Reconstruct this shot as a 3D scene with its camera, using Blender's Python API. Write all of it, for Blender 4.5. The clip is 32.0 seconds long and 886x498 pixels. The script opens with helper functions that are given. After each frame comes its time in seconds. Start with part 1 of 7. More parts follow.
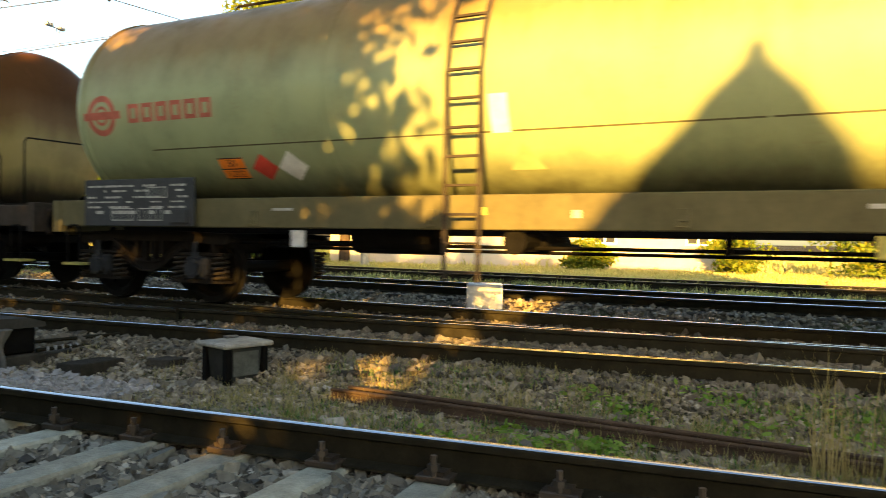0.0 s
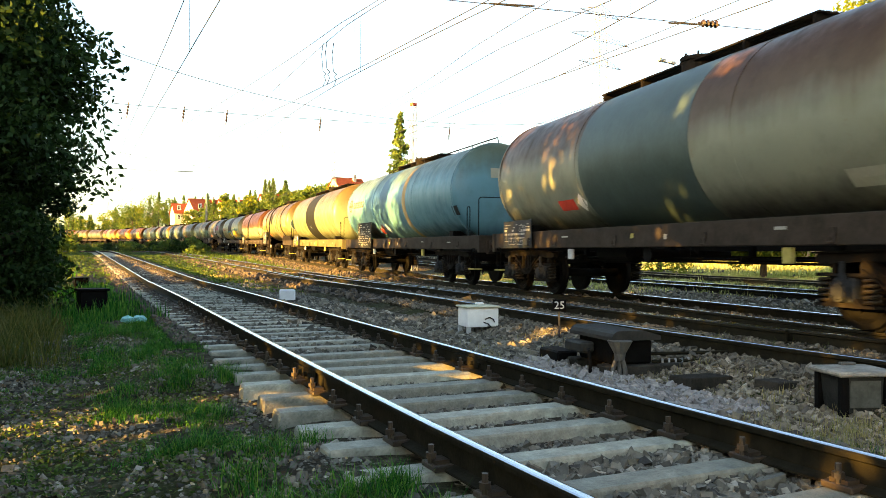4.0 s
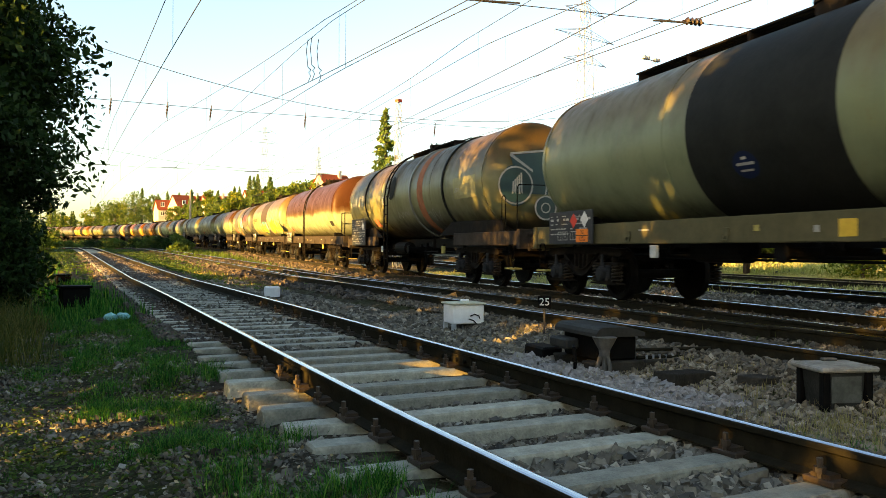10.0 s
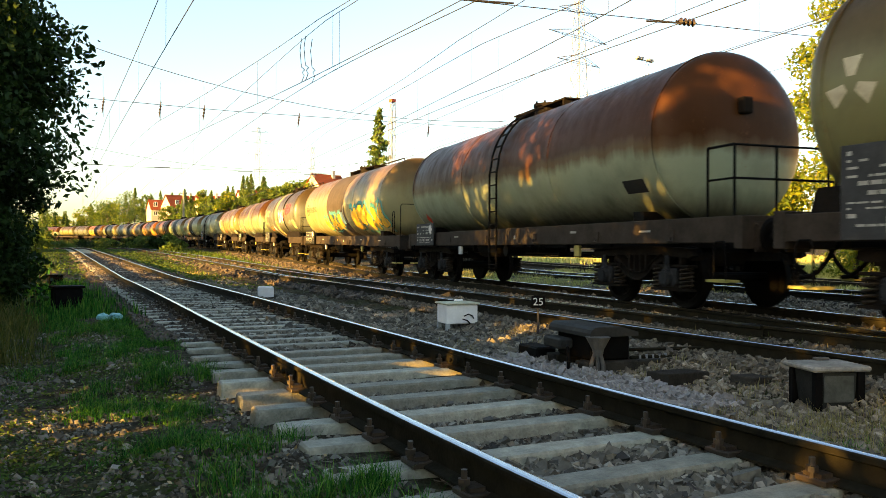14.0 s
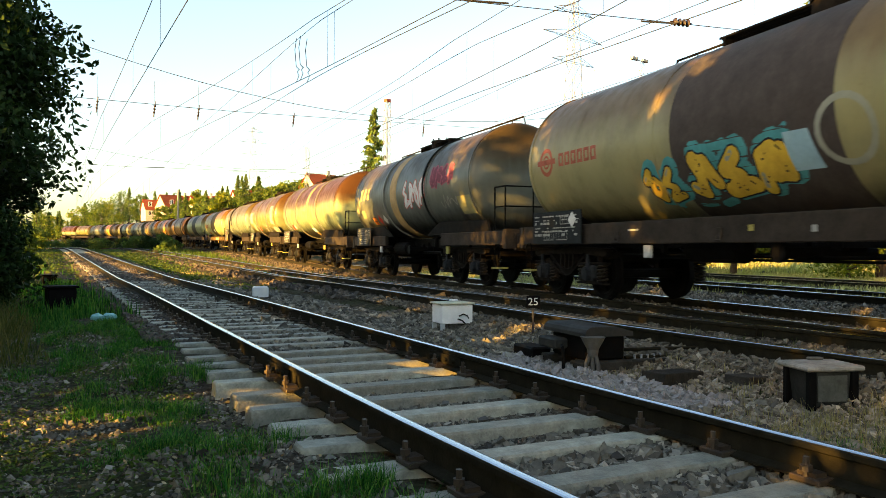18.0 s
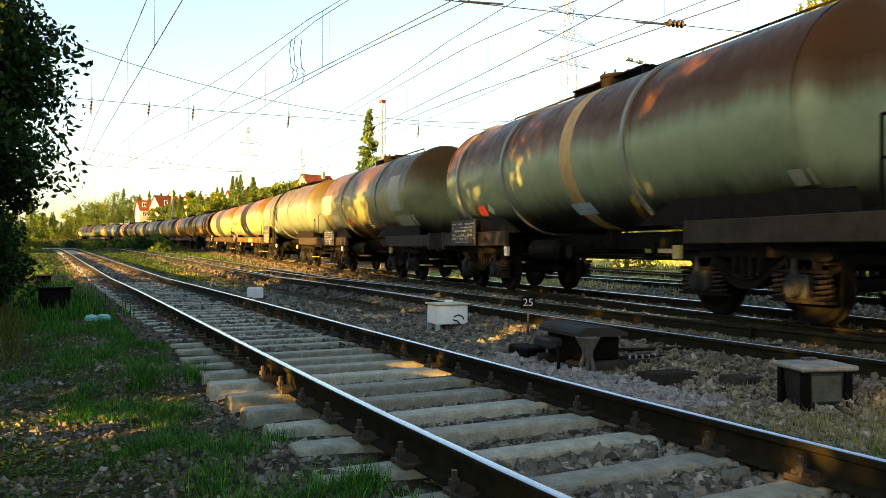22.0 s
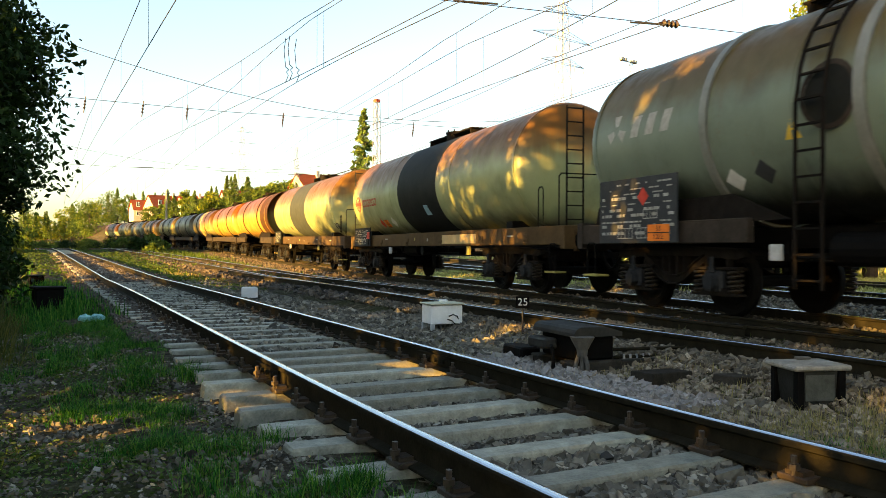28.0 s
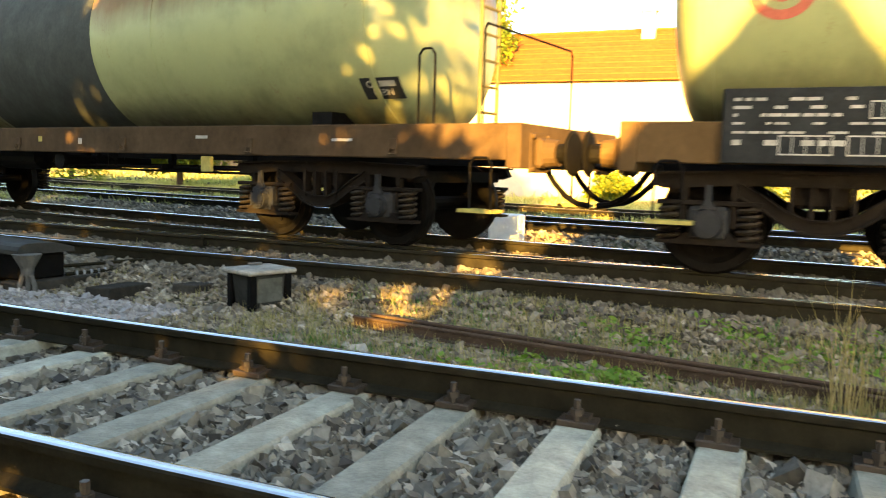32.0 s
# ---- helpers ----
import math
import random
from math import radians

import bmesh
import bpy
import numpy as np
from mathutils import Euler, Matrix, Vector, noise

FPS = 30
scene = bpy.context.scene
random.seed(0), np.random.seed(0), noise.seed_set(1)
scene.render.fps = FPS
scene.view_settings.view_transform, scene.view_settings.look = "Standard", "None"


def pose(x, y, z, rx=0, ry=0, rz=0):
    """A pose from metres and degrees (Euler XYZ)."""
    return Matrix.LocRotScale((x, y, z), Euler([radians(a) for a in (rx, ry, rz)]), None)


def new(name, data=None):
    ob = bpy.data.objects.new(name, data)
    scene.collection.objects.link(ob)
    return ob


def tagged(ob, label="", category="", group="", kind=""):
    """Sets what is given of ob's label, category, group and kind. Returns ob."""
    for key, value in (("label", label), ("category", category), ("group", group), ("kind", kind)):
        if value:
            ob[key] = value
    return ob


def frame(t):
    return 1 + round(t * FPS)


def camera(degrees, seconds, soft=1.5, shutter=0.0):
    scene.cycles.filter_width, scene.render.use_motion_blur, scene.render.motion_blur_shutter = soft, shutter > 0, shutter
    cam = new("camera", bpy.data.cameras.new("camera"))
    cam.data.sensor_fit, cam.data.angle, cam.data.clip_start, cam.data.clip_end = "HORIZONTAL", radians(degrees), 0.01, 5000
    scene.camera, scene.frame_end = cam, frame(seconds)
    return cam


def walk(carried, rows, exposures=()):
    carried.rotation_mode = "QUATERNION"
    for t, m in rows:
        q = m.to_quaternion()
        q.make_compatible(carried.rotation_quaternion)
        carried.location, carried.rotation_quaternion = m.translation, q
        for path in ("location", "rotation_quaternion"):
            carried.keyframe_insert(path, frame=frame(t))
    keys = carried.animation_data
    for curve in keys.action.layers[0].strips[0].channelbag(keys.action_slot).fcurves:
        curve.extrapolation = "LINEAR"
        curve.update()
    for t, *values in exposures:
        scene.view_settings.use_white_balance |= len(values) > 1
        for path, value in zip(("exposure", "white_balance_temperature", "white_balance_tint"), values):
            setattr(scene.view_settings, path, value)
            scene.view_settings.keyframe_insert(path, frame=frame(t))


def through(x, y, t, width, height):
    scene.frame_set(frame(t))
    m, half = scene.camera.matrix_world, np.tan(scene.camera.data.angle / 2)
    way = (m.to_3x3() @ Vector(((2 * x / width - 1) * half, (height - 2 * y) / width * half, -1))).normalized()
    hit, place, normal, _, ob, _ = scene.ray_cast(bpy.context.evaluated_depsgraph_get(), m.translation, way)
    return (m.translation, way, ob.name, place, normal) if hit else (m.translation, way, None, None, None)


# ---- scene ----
# ---------------------------------------------------------------- camera
EYE = 0.875
cam = camera(58.5, 32.0, soft=0.8, shutter=0.25)
PATH = [
    (0, -68.91, -0.68, -0.88), (0.5, -61.39, -0.25, -0.71), (1, -54.58, 0.11, -0.66), (1.5, -47.31, 0.41, -0.56),
    (2, -41.17, 0.54, -0.51), (2.5, -35.80, 0.64, -0.48), (3, -31.17, 0.71, -0.36), (3.5, -27.51, 0.57, -0.27),
    (4.2, -26.9, 0.2, -0.28), (5.5, -27.40, 0.01, -0.30), (8, -27.76, 0.02, -0.31), (10, -27.97, 0.04, -0.27),
    (12, -28.19, 0.03, -0.27), (14, -28.42, 0.04, -0.26), (16.5, -28.64, 0.03, -0.28), (18, -28.78, 0.04, -0.26),
    (20, -28.92, 0.05, -0.26), (22, -29.14, 0.09, -0.23), (24, -29.31, 0.09, -0.24), (25.5, -29.39, 0.08, -0.24),
    (27.5, -29.50, 0.08, -0.23), (29, -29.56, 0.05, -0.25), (30, -29.77, 0.06, -0.24), (30.5, -34.95, -0.15, -0.45),
    (31, -44.29, -0.64, -0.58), (31.3, -52.41, -1.75, -0.75), (31.5, -58.30, -2.81, -1.08), (32, -67.27, -5.76, -1.52)]
walk(cam, [(t, pose(0, 0, EYE, 90 + p, r, y)) for t, y, p, r in PATH], exposures=[(t, e, 7300, 10) for t, e in ((0, 2.9), (1, 3.45), (2, 3.85), (3, 3.73), (3.5, 3.55), (5.5, 2.75), (30.2, 2.75), (31, 3.32), (32, 3.76))])

# ---------------------------------------------------------------- light
SUN_EL, SUN_AZ = radians(9.0), radians(13.5)      # the light travels to +x, slightly to +y
world = bpy.data.worlds.new("world")
scene.world = world
world.use_nodes = True
wn = world.node_tree
sky = wn.nodes.new("ShaderNodeTexSky")
sky.sky_type, sky.sun_disc = "NISHITA", False
sky.sun_elevation = SUN_EL
sky.sun_rotation = radians(270) - SUN_AZ
sky.air_density, sky.dust_density, sky.ozone_density = 1.0, 1.5, 1.5
wn.links.new(sky.outputs[0], wn.nodes["Background"].inputs[0])
wn.nodes["Background"].inputs[1].default_value = 0.086
sun = new("sun", bpy.data.lights.new("sun", "SUN"))
sun.data.energy, sun.data.angle, sun.data.color = 5.0, radians(0.55), (1.0, 0.56, 0.13)
to_sun = Vector((-math.cos(SUN_AZ) * math.cos(SUN_EL), -math.sin(SUN_AZ) * math.cos(SUN_EL), math.sin(SUN_EL)))
sun.matrix_world = Matrix.Translation((-60, -14, 30)) @ to_sun.to_track_quat("Z", "Y").to_matrix().to_4x4()


# ---------------------------------------------------------------- materials
def nodes_of(name):
    m = bpy.data.materials.new(name)
    m.use_nodes = True
    nt = m.node_tree
    return m, nt, nt.nodes["Principled BSDF"]


def nd(nt, kind, **kw):
    n = nt.nodes.new(kind)
    for k, v in kw.items():
        if k in n.inputs:
            n.inputs[k].default_value = v
    return n


def ramp(nt, fac, stops):
    n = nt.nodes.new("ShaderNodeValToRGB")
    e = n.color_ramp.elements
    while len(e) < len(stops):
        e.new(0.5)
    for el, (p, c) in zip(e, stops):
        el.position, el.color = p, (*c, 1)
    nt.links.new(fac, n.inputs[0])
    return n.outputs[0]


def mixc(nt, fac, a, b, how="MIX"):
    n = nt.nodes.new("ShaderNodeMix")
    n.data_type, n.blend_type = "RGBA", how
    for sock, v in ((n.inputs[0], fac), (n.inputs[6], a), (n.inputs[7], b)):
        if hasattr(v, "is_linked"):
            nt.links.new(v, sock)
        else:
            sock.default_value = v if isinstance(v, (int, float)) else (*v, 1)
    return n.outputs[2]


def noise_fac(nt, scale, detail=4, rough=0.55, coords="Object", stretch=None):
    tc = nt.nodes.new("ShaderNodeTexCoord")
    n = nd(nt, "ShaderNodeTexNoise", Scale=scale, Detail=detail, Roughness=rough)
    src = tc.outputs[coords]
    if stretch:
        mp = nt.nodes.new("ShaderNodeMapping")
        mp.inputs["Scale"].default_value = stretch
        nt.links.new(src, mp.inputs[0])
        src = mp.outputs[0]
    nt.links.new(src, n.inputs["Vector"])
    return n.outputs[0]


def bump(nt, bsdf, fac, strength=0.3, dist=0.02):
    b = nd(nt, "ShaderNodeBump", Strength=strength, Distance=dist)
    nt.links.new(fac, b.inputs["Height"])
    nt.links.new(b.outputs[0], bsdf.inputs["Normal"])


def plain(name, c, rough=0.7, metal=0.0, var=0.35, scale=6.0, bmp=0.15, coords="Object", rand=0.0):
    """A worn surface: two scales of blotches about one colour."""
    m, nt, b = nodes_of(name)
    f1 = noise_fac(nt, scale, 6, 0.6, coords)
    f2 = noise_fac(nt, scale * 6, 3, 0.6, coords)
    d = tuple(x * (1 - var) for x in c)
    l = tuple(min(1, x * (1 + var)) for x in c)
    col = ramp(nt, f1, [(0.3, d), (0.55, c), (0.75, l)])
    col = mixc(nt, 0.25, col, ramp(nt, f2, [(0.3, d), (0.7, l)]))
    if rand:
        oi = nt.nodes.new("ShaderNodeObjectInfo")
        v = nt.nodes.new("ShaderNodeMapRange")
        v.inputs[3].default_value, v.inputs[4].default_value = 1 - rand, 1 + rand
        nt.links.new(oi.outputs["Random"], v.inputs[0])
        hsv = nt.nodes.new("ShaderNodeHueSaturation")
        nt.links.new(col, hsv.inputs["Color"])
        nt.links.new(v.outputs[0], hsv.inputs["Value"])
        col = hsv.outputs[0]
    nt.links.new(col, b.inputs["Base Color"])
    b.inputs["Roughness"].default_value, b.inputs["Metallic"].default_value = rough, metal
    if rough >= 0.6:
        b.inputs["Specular IOR Level"].default_value = 0.05
    if bmp:
        bump(nt, b, f2, bmp)
    return m


def island(name, cols, rough=0.68, bmp=0.3, scale=30):
    """Stones or leaves: each loose piece of the mesh takes its own tint."""
    m, nt, b = nodes_of(name)
    g = nt.nodes.new("ShaderNodeNewGeometry")
    col = ramp(nt, g.outputs["Random Per Island"], [(i / max(1, len(cols) - 1), c) for i, c in enumerate(cols)])
    f = noise_fac(nt, scale, 3)
    col = mixc(nt, 0.5, col, ramp(nt, f, [(0.3, (0.22, 0.21, 0.2)), (0.68, (1.12, 1.12, 1.12))]), "MULTIPLY")
    nt.links.new(col, b.inputs["Base Color"])
    b.inputs["Roughness"].default_value = rough
    b.inputs["Specular IOR Level"].default_value = 0.35
    if bmp:
        bump(nt, b, f, bmp)
    return m


def leafy(name, cols, through=0.35):
    m, nt, b = nodes_of(name)
    g = nt.nodes.new("ShaderNodeNewGeometry")
    col = ramp(nt, g.outputs["Random Per Island"], [(i / max(1, len(cols) - 1), c) for i, c in enumerate(cols)])
    nt.links.new(col, b.inputs["Base Color"])
    b.inputs["Roughness"].default_value = 0.6
    b.inputs["Specular IOR Level"].default_value = 0.06
    t = nt.nodes.new("ShaderNodeBsdfTranslucent")
    nt.links.new(mixc(nt, 1.0, col, (1.5, 1.6, 0.7), "MULTIPLY"), t.inputs[0])
    mx = nt.nodes.new("ShaderNodeMixShader")
    mx.inputs[0].default_value = through
    out = nt.nodes["Material Output"]
    nt.links.new(b.outputs[0], mx.inputs[1])
    nt.links.new(t.outputs[0], mx.inputs[2])
    nt.links.new(mx.outputs[0], out.inputs[0])
    return m


def ground_mat():
    m, nt, b = nodes_of("gravel_soil")
    f1 = noise_fac(nt, 0.35, 5)
    f2 = noise_fac(nt, 9, 5, 0.7)
    f3 = noise_fac(nt, 45, 3, 0.7)
    soil = ramp(nt, f2, [(0.3, (0.012, 0.0095, 0.007)), (0.5, (0.06, 0.048, 0.034)), (0.75, (0.23, 0.195, 0.145))])
    dry = ramp(nt, f2, [(0.3, (0.018, 0.022, 0.008)), (0.55, (0.05, 0.055, 0.02)), (0.8, (0.13, 0.12, 0.05))])
    col = mixc(nt, ramp(nt, f1, [(0.45, (0, 0, 0)), (0.62, (1, 1, 1))]), soil, dry)
    col = mixc(nt, 0.5, col, ramp(nt, f3, [(0.3, (0.3, 0.3, 0.3)), (0.65, (1.2, 1.2, 1.2))]), "MULTIPLY")
    nt.links.new(col, b.inputs["Base Color"])
    b.inputs["Roughness"].default_value = 0.95
    b.inputs["Specular IOR Level"].default_value = 0.05
    bump(nt, b, f3, 0.9, 0.05)
    return m


M_GROUND = ground_mat()
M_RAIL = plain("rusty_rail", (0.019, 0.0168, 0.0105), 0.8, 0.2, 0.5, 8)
M_HEAD = plain("polished_railhead", (0.58, 0.6, 0.64), 0.2, 1.0, 0.15, 5, 0.0)
M_RHEAD = plain("dull_railhead", (0.28, 0.2, 0.12), 0.5, 0.7, 0.35, 8, 0.1)
M_CONC = plain("weathered_concrete", (0.285, 0.275, 0.212), 0.58, 0, 0.5, 9, 0.5, rand=0.3)
M_CONC.node_tree.nodes["Principled BSDF"].inputs["Specular IOR Level"].default_value = 0.22
M_WOOD = plain("oiled_timber", (0.04, 0.036, 0.029), 0.9, 0, 0.5, 7, 0.5, rand=0.3)
M_STONE = island("ballast_stone", [(0.024, 0.021, 0.015), (0.113, 0.101, 0.074), (0.2, 0.182, 0.138), (0.061, 0.054, 0.039), (0.38, 0.35, 0.275)])
M_BLACK = plain("black_grease", (0.005, 0.0047, 0.0043), 0.7, 0.1, 0.5, 7)
M_FRAME = plain("brown_dusty_steel", (0.038, 0.031, 0.025), 0.75, 0.1, 0.45, 3)
M_BOGIE = plain("bogie_grime", (0.0115, 0.0094, 0.0075), 0.8, 0.1, 0.5, 6)
M_WHITE = plain("white_paint", (0.82, 0.83, 0.82), 0.6, 0, 0.15, 5)
M_GREY = plain("grey_paint", (0.38, 0.4, 0.4), 0.6, 0, 0.25, 6)
M_PLATE = plain("dark_plate", (0.018, 0.02, 0.021), 0.65, 0, 0.4, 5)
M_WIRE = plain("dark_wire", (0.05, 0.05, 0.055), 0.6, 0.5, 0.2, 5, 0)
M_STEEL = plain("galvanised_steel", (0.3, 0.31, 0.32), 0.6, 0.5, 0.2, 3)
# green leaf with shade put into its colour, for dark trees and bushes
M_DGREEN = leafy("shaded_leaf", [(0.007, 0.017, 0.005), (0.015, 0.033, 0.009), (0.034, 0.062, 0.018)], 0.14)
M_HEDGE = leafy("green_leaf", [(0.04, 0.075, 0.018), (0.07, 0.11, 0.025), (0.11, 0.14, 0.035)], 0.3)
M_YGREEN = leafy("autumn_leaf", [(0.07, 0.115, 0.018), (0.16, 0.19, 0.025), (0.045, 0.085, 0.018), (0.24, 0.23, 0.03)], 0.35)
M_FIR = leafy("fir_needles", [(0.035, 0.07, 0.02), (0.08, 0.13, 0.035), (0.15, 0.19, 0.05)], 0.2)
M_GRASS = leafy("grass_blade", [(0.005, 0.028, 0.006), (0.016, 0.085, 0.016), (0.04, 0.165, 0.026), (0.15, 0.26, 0.045)], 0.35)
M_DRY = leafy("dry_stalk", [(0.2, 0.16, 0.08), (0.3, 0.25, 0.13), (0.16, 0.14, 0.07)], 0.3)
M_GLAZE = plain("brown_glaze", (0.02, 0.011, 0.008), 0.35, 0, 0.2, 8)
M_BARK = plain("bark", (0.06, 0.045, 0.035), 0.95, 0, 0.4, 10, 0.6)
M_ROOF = plain("orange_tiles", (0.17, 0.065, 0.02), 0.85, 0, 0.3, 4, 0.3)
M_ROOFR = plain("red_tiles", (0.2, 0.055, 0.028), 0.85, 0, 0.3, 4, 0.3)
M_WALL = plain("white_render", (0.5, 0.45, 0.36), 0.9, 0, 0.12, 3, 0.2)
M_GLASS = plain("dark_window", (0.03, 0.035, 0.04), 0.15, 0, 0.2, 3, 0)


# ---------------------------------------------------------------- mesh helpers
def part(name, bm, material, parent=None, label="", smooth=False):
    me = bpy.data.meshes.new(name)
    bm.to_mesh(me)
    bm.free()
    me.materials.append(material)
    if smooth:
        me.shade_smooth()
    ob = new(name, me)
    if parent:
        ob.parent = parent
    if label:
        ob["label"] = label
    return ob


def raw(name, verts, faces, material, parent=None, smooth=False):
    me = bpy.data.meshes.new(name)
    me.from_pydata(verts, [], faces)
    me.materials.append(material)
    if smooth:
        me.shade_smooth()
    ob = new(name, me)
    if parent:
        ob.parent = parent
    return ob


def box(bm, x0, x1, y0, y1, z0, z1, bevel=0.0):
    vs = [bm.verts.new((x, y, z)) for z in (z0, z1) for x, y in ((x0, y0), (x1, y0), (x1, y1), (x0, y1))]
    fs = [(3, 2, 1, 0), (4, 5, 6, 7), (0, 1, 5, 4), (1, 2, 6, 5), (2, 3, 7, 6), (3, 0, 4, 7)]
    faces = [bm.faces.new([vs[i] for i in f]) for f in fs]
    if bevel:
        es = list({e for f in faces for e in f.edges})
        bmesh.ops.bevel(bm, geom=es, offset=bevel, segments=1, affect="EDGES")
    return vs


def tube(bm, a, b, r, n=8, r2=None, caps=True):
    a, b = Vector(a), Vector(b)
    q = (b - a).to_track_quat("Z", "Y").to_matrix()
    rings = []
    for p, rr in ((a, r), (b, r if r2 is None else r2)):
        rings.append([bm.verts.new(p + q @ Vector((rr * math.cos(k * math.tau / n), rr * math.sin(k * math.tau / n), 0))) for k in range(n)])
    for k in range(n):
        bm.faces.new((rings[0][k], rings[0][(k + 1) % n], rings[1][(k + 1) % n], rings[1][k]))
    if caps:
        bm.faces.new(rings[0][::-1])
        bm.faces.new(rings[1])


def pipe(bm, pts, r, n=6):
    for a, b in zip(pts[:-1], pts[1:]):
        tube(bm, a, b, r, n)


def extrude_yz(bm, outline, x0, x1):
    """A plate of the outline in (y, z), from x0 to x1."""
    a = [bm.verts.new((x0, y, z)) for y, z in outline]
    b = [bm.verts.new((x1, y, z)) for y, z in outline]
    bm.faces.new(a[::-1])
    bm.faces.new(b)
    n = len(a)
    for i in range(n):
        bm.faces.new((a[i], a[(i + 1) % n], b[(i + 1) % n], b[i]))


def thing(name, label, category, group="", at=None):
    e = new(name)
    e.empty_display_size = 0.2
    if at:
        e.matrix_basis = at
    return tagged(e, label, category, group)


# ---------------------------------------------------------------- lines of the tracks
class Line:
    """A smooth line x(y) through a few places."""
    def __init__(self, pts):
        self.X, self.Y = np.array([p[0] for p in pts], float), np.array([p[1] for p in pts], float)
        X, Y, n = self.X, self.Y, len(pts)
        h, A, b = np.diff(self.X), np.eye(n), np.zeros(n)
        for i in range(1, n - 1):
            A[i, i - 1:i + 2] = [h[i - 1], 2 * (h[i - 1] + h[i]), h[i]]
            b[i] = 6 * ((Y[i + 1] - Y[i]) / h[i] - (Y[i] - Y[i - 1]) / h[i - 1])
        self.M, self.h = np.linalg.solve(A, b), h

    def __call__(self, x):
        x = np.clip(np.asarray(x, float), self.X[0], self.X[-1])
        i = np.clip(np.searchsorted(self.X, x) - 1, 0, len(self.X) - 2)
        a, c, h, M, Y = self.X[i + 1] - x, x - self.X[i], self.h[i], self.M, self.Y
        return M[i] * a ** 3 / (6 * h) + M[i + 1] * c ** 3 / (6 * h) + (Y[i] / h - M[i] * h / 6) * a + (Y[i + 1] / h - M[i + 1] * h / 6) * c


TRAIN = Line([(-260, 1.0), (-120, 4.4), (-40, 6.99), (-20, 7.59), (-8, 8.1), (0, 8.42), (6, 9.28), (12, 10.38), (20, 11.55), (30, 12.85), (42, 14.45), (60, 16.9),
              (84, 19.6), (120, 21.8), (150, 22.4), (180, 21.6), (210, 19), (240, 14.5), (270, 8), (330, -8), (420, -36)])
NEAR = Line([(-60, 2.5), (-20, 2.5), (0, 2.5), (3, 2.53), (6, 2.66), (12, 2.98), (20, 3.38), (27, 3.66), (45, 4.36), (72, 5.4), (95, 6.1), (112, 6.2), (130, 5.6)])
MID = Line([(-60, 6.6), (-20, 6.88), (0, 6.98), (6, 7.05), (10, 7.3), (16, 7.9), (30, 8.9), (54, 10.3), (90, 11.8), (140, 13.5)])


def far1(y):
    return TRAIN(y) + 5.3 + 0.03 * np.clip(y, -5, 40)


def far2(y):
    return TRAIN(y) + 10.3 + 0.05 * np.clip(y, -5, 40)


def climb(x, y, level):
    """Height of a gentle climb along the lines; away from the train's line it stops at the level given."""
    up = 0.013 * np.maximum(0, np.asarray(y, float) - 25)
    w = np.clip((np.asarray(x, float) - TRAIN(y) + 5.5) / 4.5, 0, 1)
    side = np.minimum(up, level)
    return side + (up - side) * w * w * (3 - 2 * w)


def rise(x, y):
    return climb(x, y, 0.9)


YY = np.arange(-260, 420, 0.1)
XX = TRAIN(YY)
SS = np.concatenate([[0], np.cumsum(np.hypot(np.diff(XX), np.diff(YY)))])
SS -= np.interp(0, YY, SS)


def on_line(s):
    """Place and heading of the point s metres along the train's line."""
    y0, y1 = np.interp(s - 5.2, SS, YY), np.interp(s + 5.2, SS, YY)
    x0, x1 = np.interp(y0, YY, XX), np.interp(y1, YY, XX)
    z0, z1 = float(rise(x0, y0)), float(rise(x1, y1))
    hd = math.atan2(-(x1 - x0), y1 - y0)
    return Matrix.LocRotScale(((x0 + x1) / 2, (y0 + y1) / 2, (z0 + z1) / 2), Euler((math.atan2(z1 - z0, 10.4), 0, hd)), None)


# ---------------------------------------------------------------- ground
def ground_z(x, y):
    z = rise(x, y) - 0.32
    hx, hy = np.clip((x - np.maximum(TRAIN(y), 16) - 7) / 17, 0, 1), np.clip((y - 75) / 70, 0, 1)
    z = z + 7.0 * hx * hx * (3 - 2 * hx) * hy * hy * (3 - 2 * hy)
    fill = np.maximum(np.clip((4.9 - y) / 0.6, 0, 1), np.clip((y - 6.5) / 0.5, 0, 1) * (y < 40)) * np.clip((x - 0.3) / 0.6, 0, 1) * np.clip((1.9 - x) / 0.3, 0, 1) * (y > -6)
    z = z + 0.115 * fill
    for line in (NEAR, MID, TRAIN, far1, far2):
        d = x - line(y)
        d = np.where(d < 0, -d * (1.22 if line is NEAR else 1.0), d)
        top = 0.245 if line is NEAR else 0.2
        z = np.maximum(z, rise(x, y) - top - (0.32 - top) * np.clip((d - 1.2) / 0.6, 0, 1))
    return z


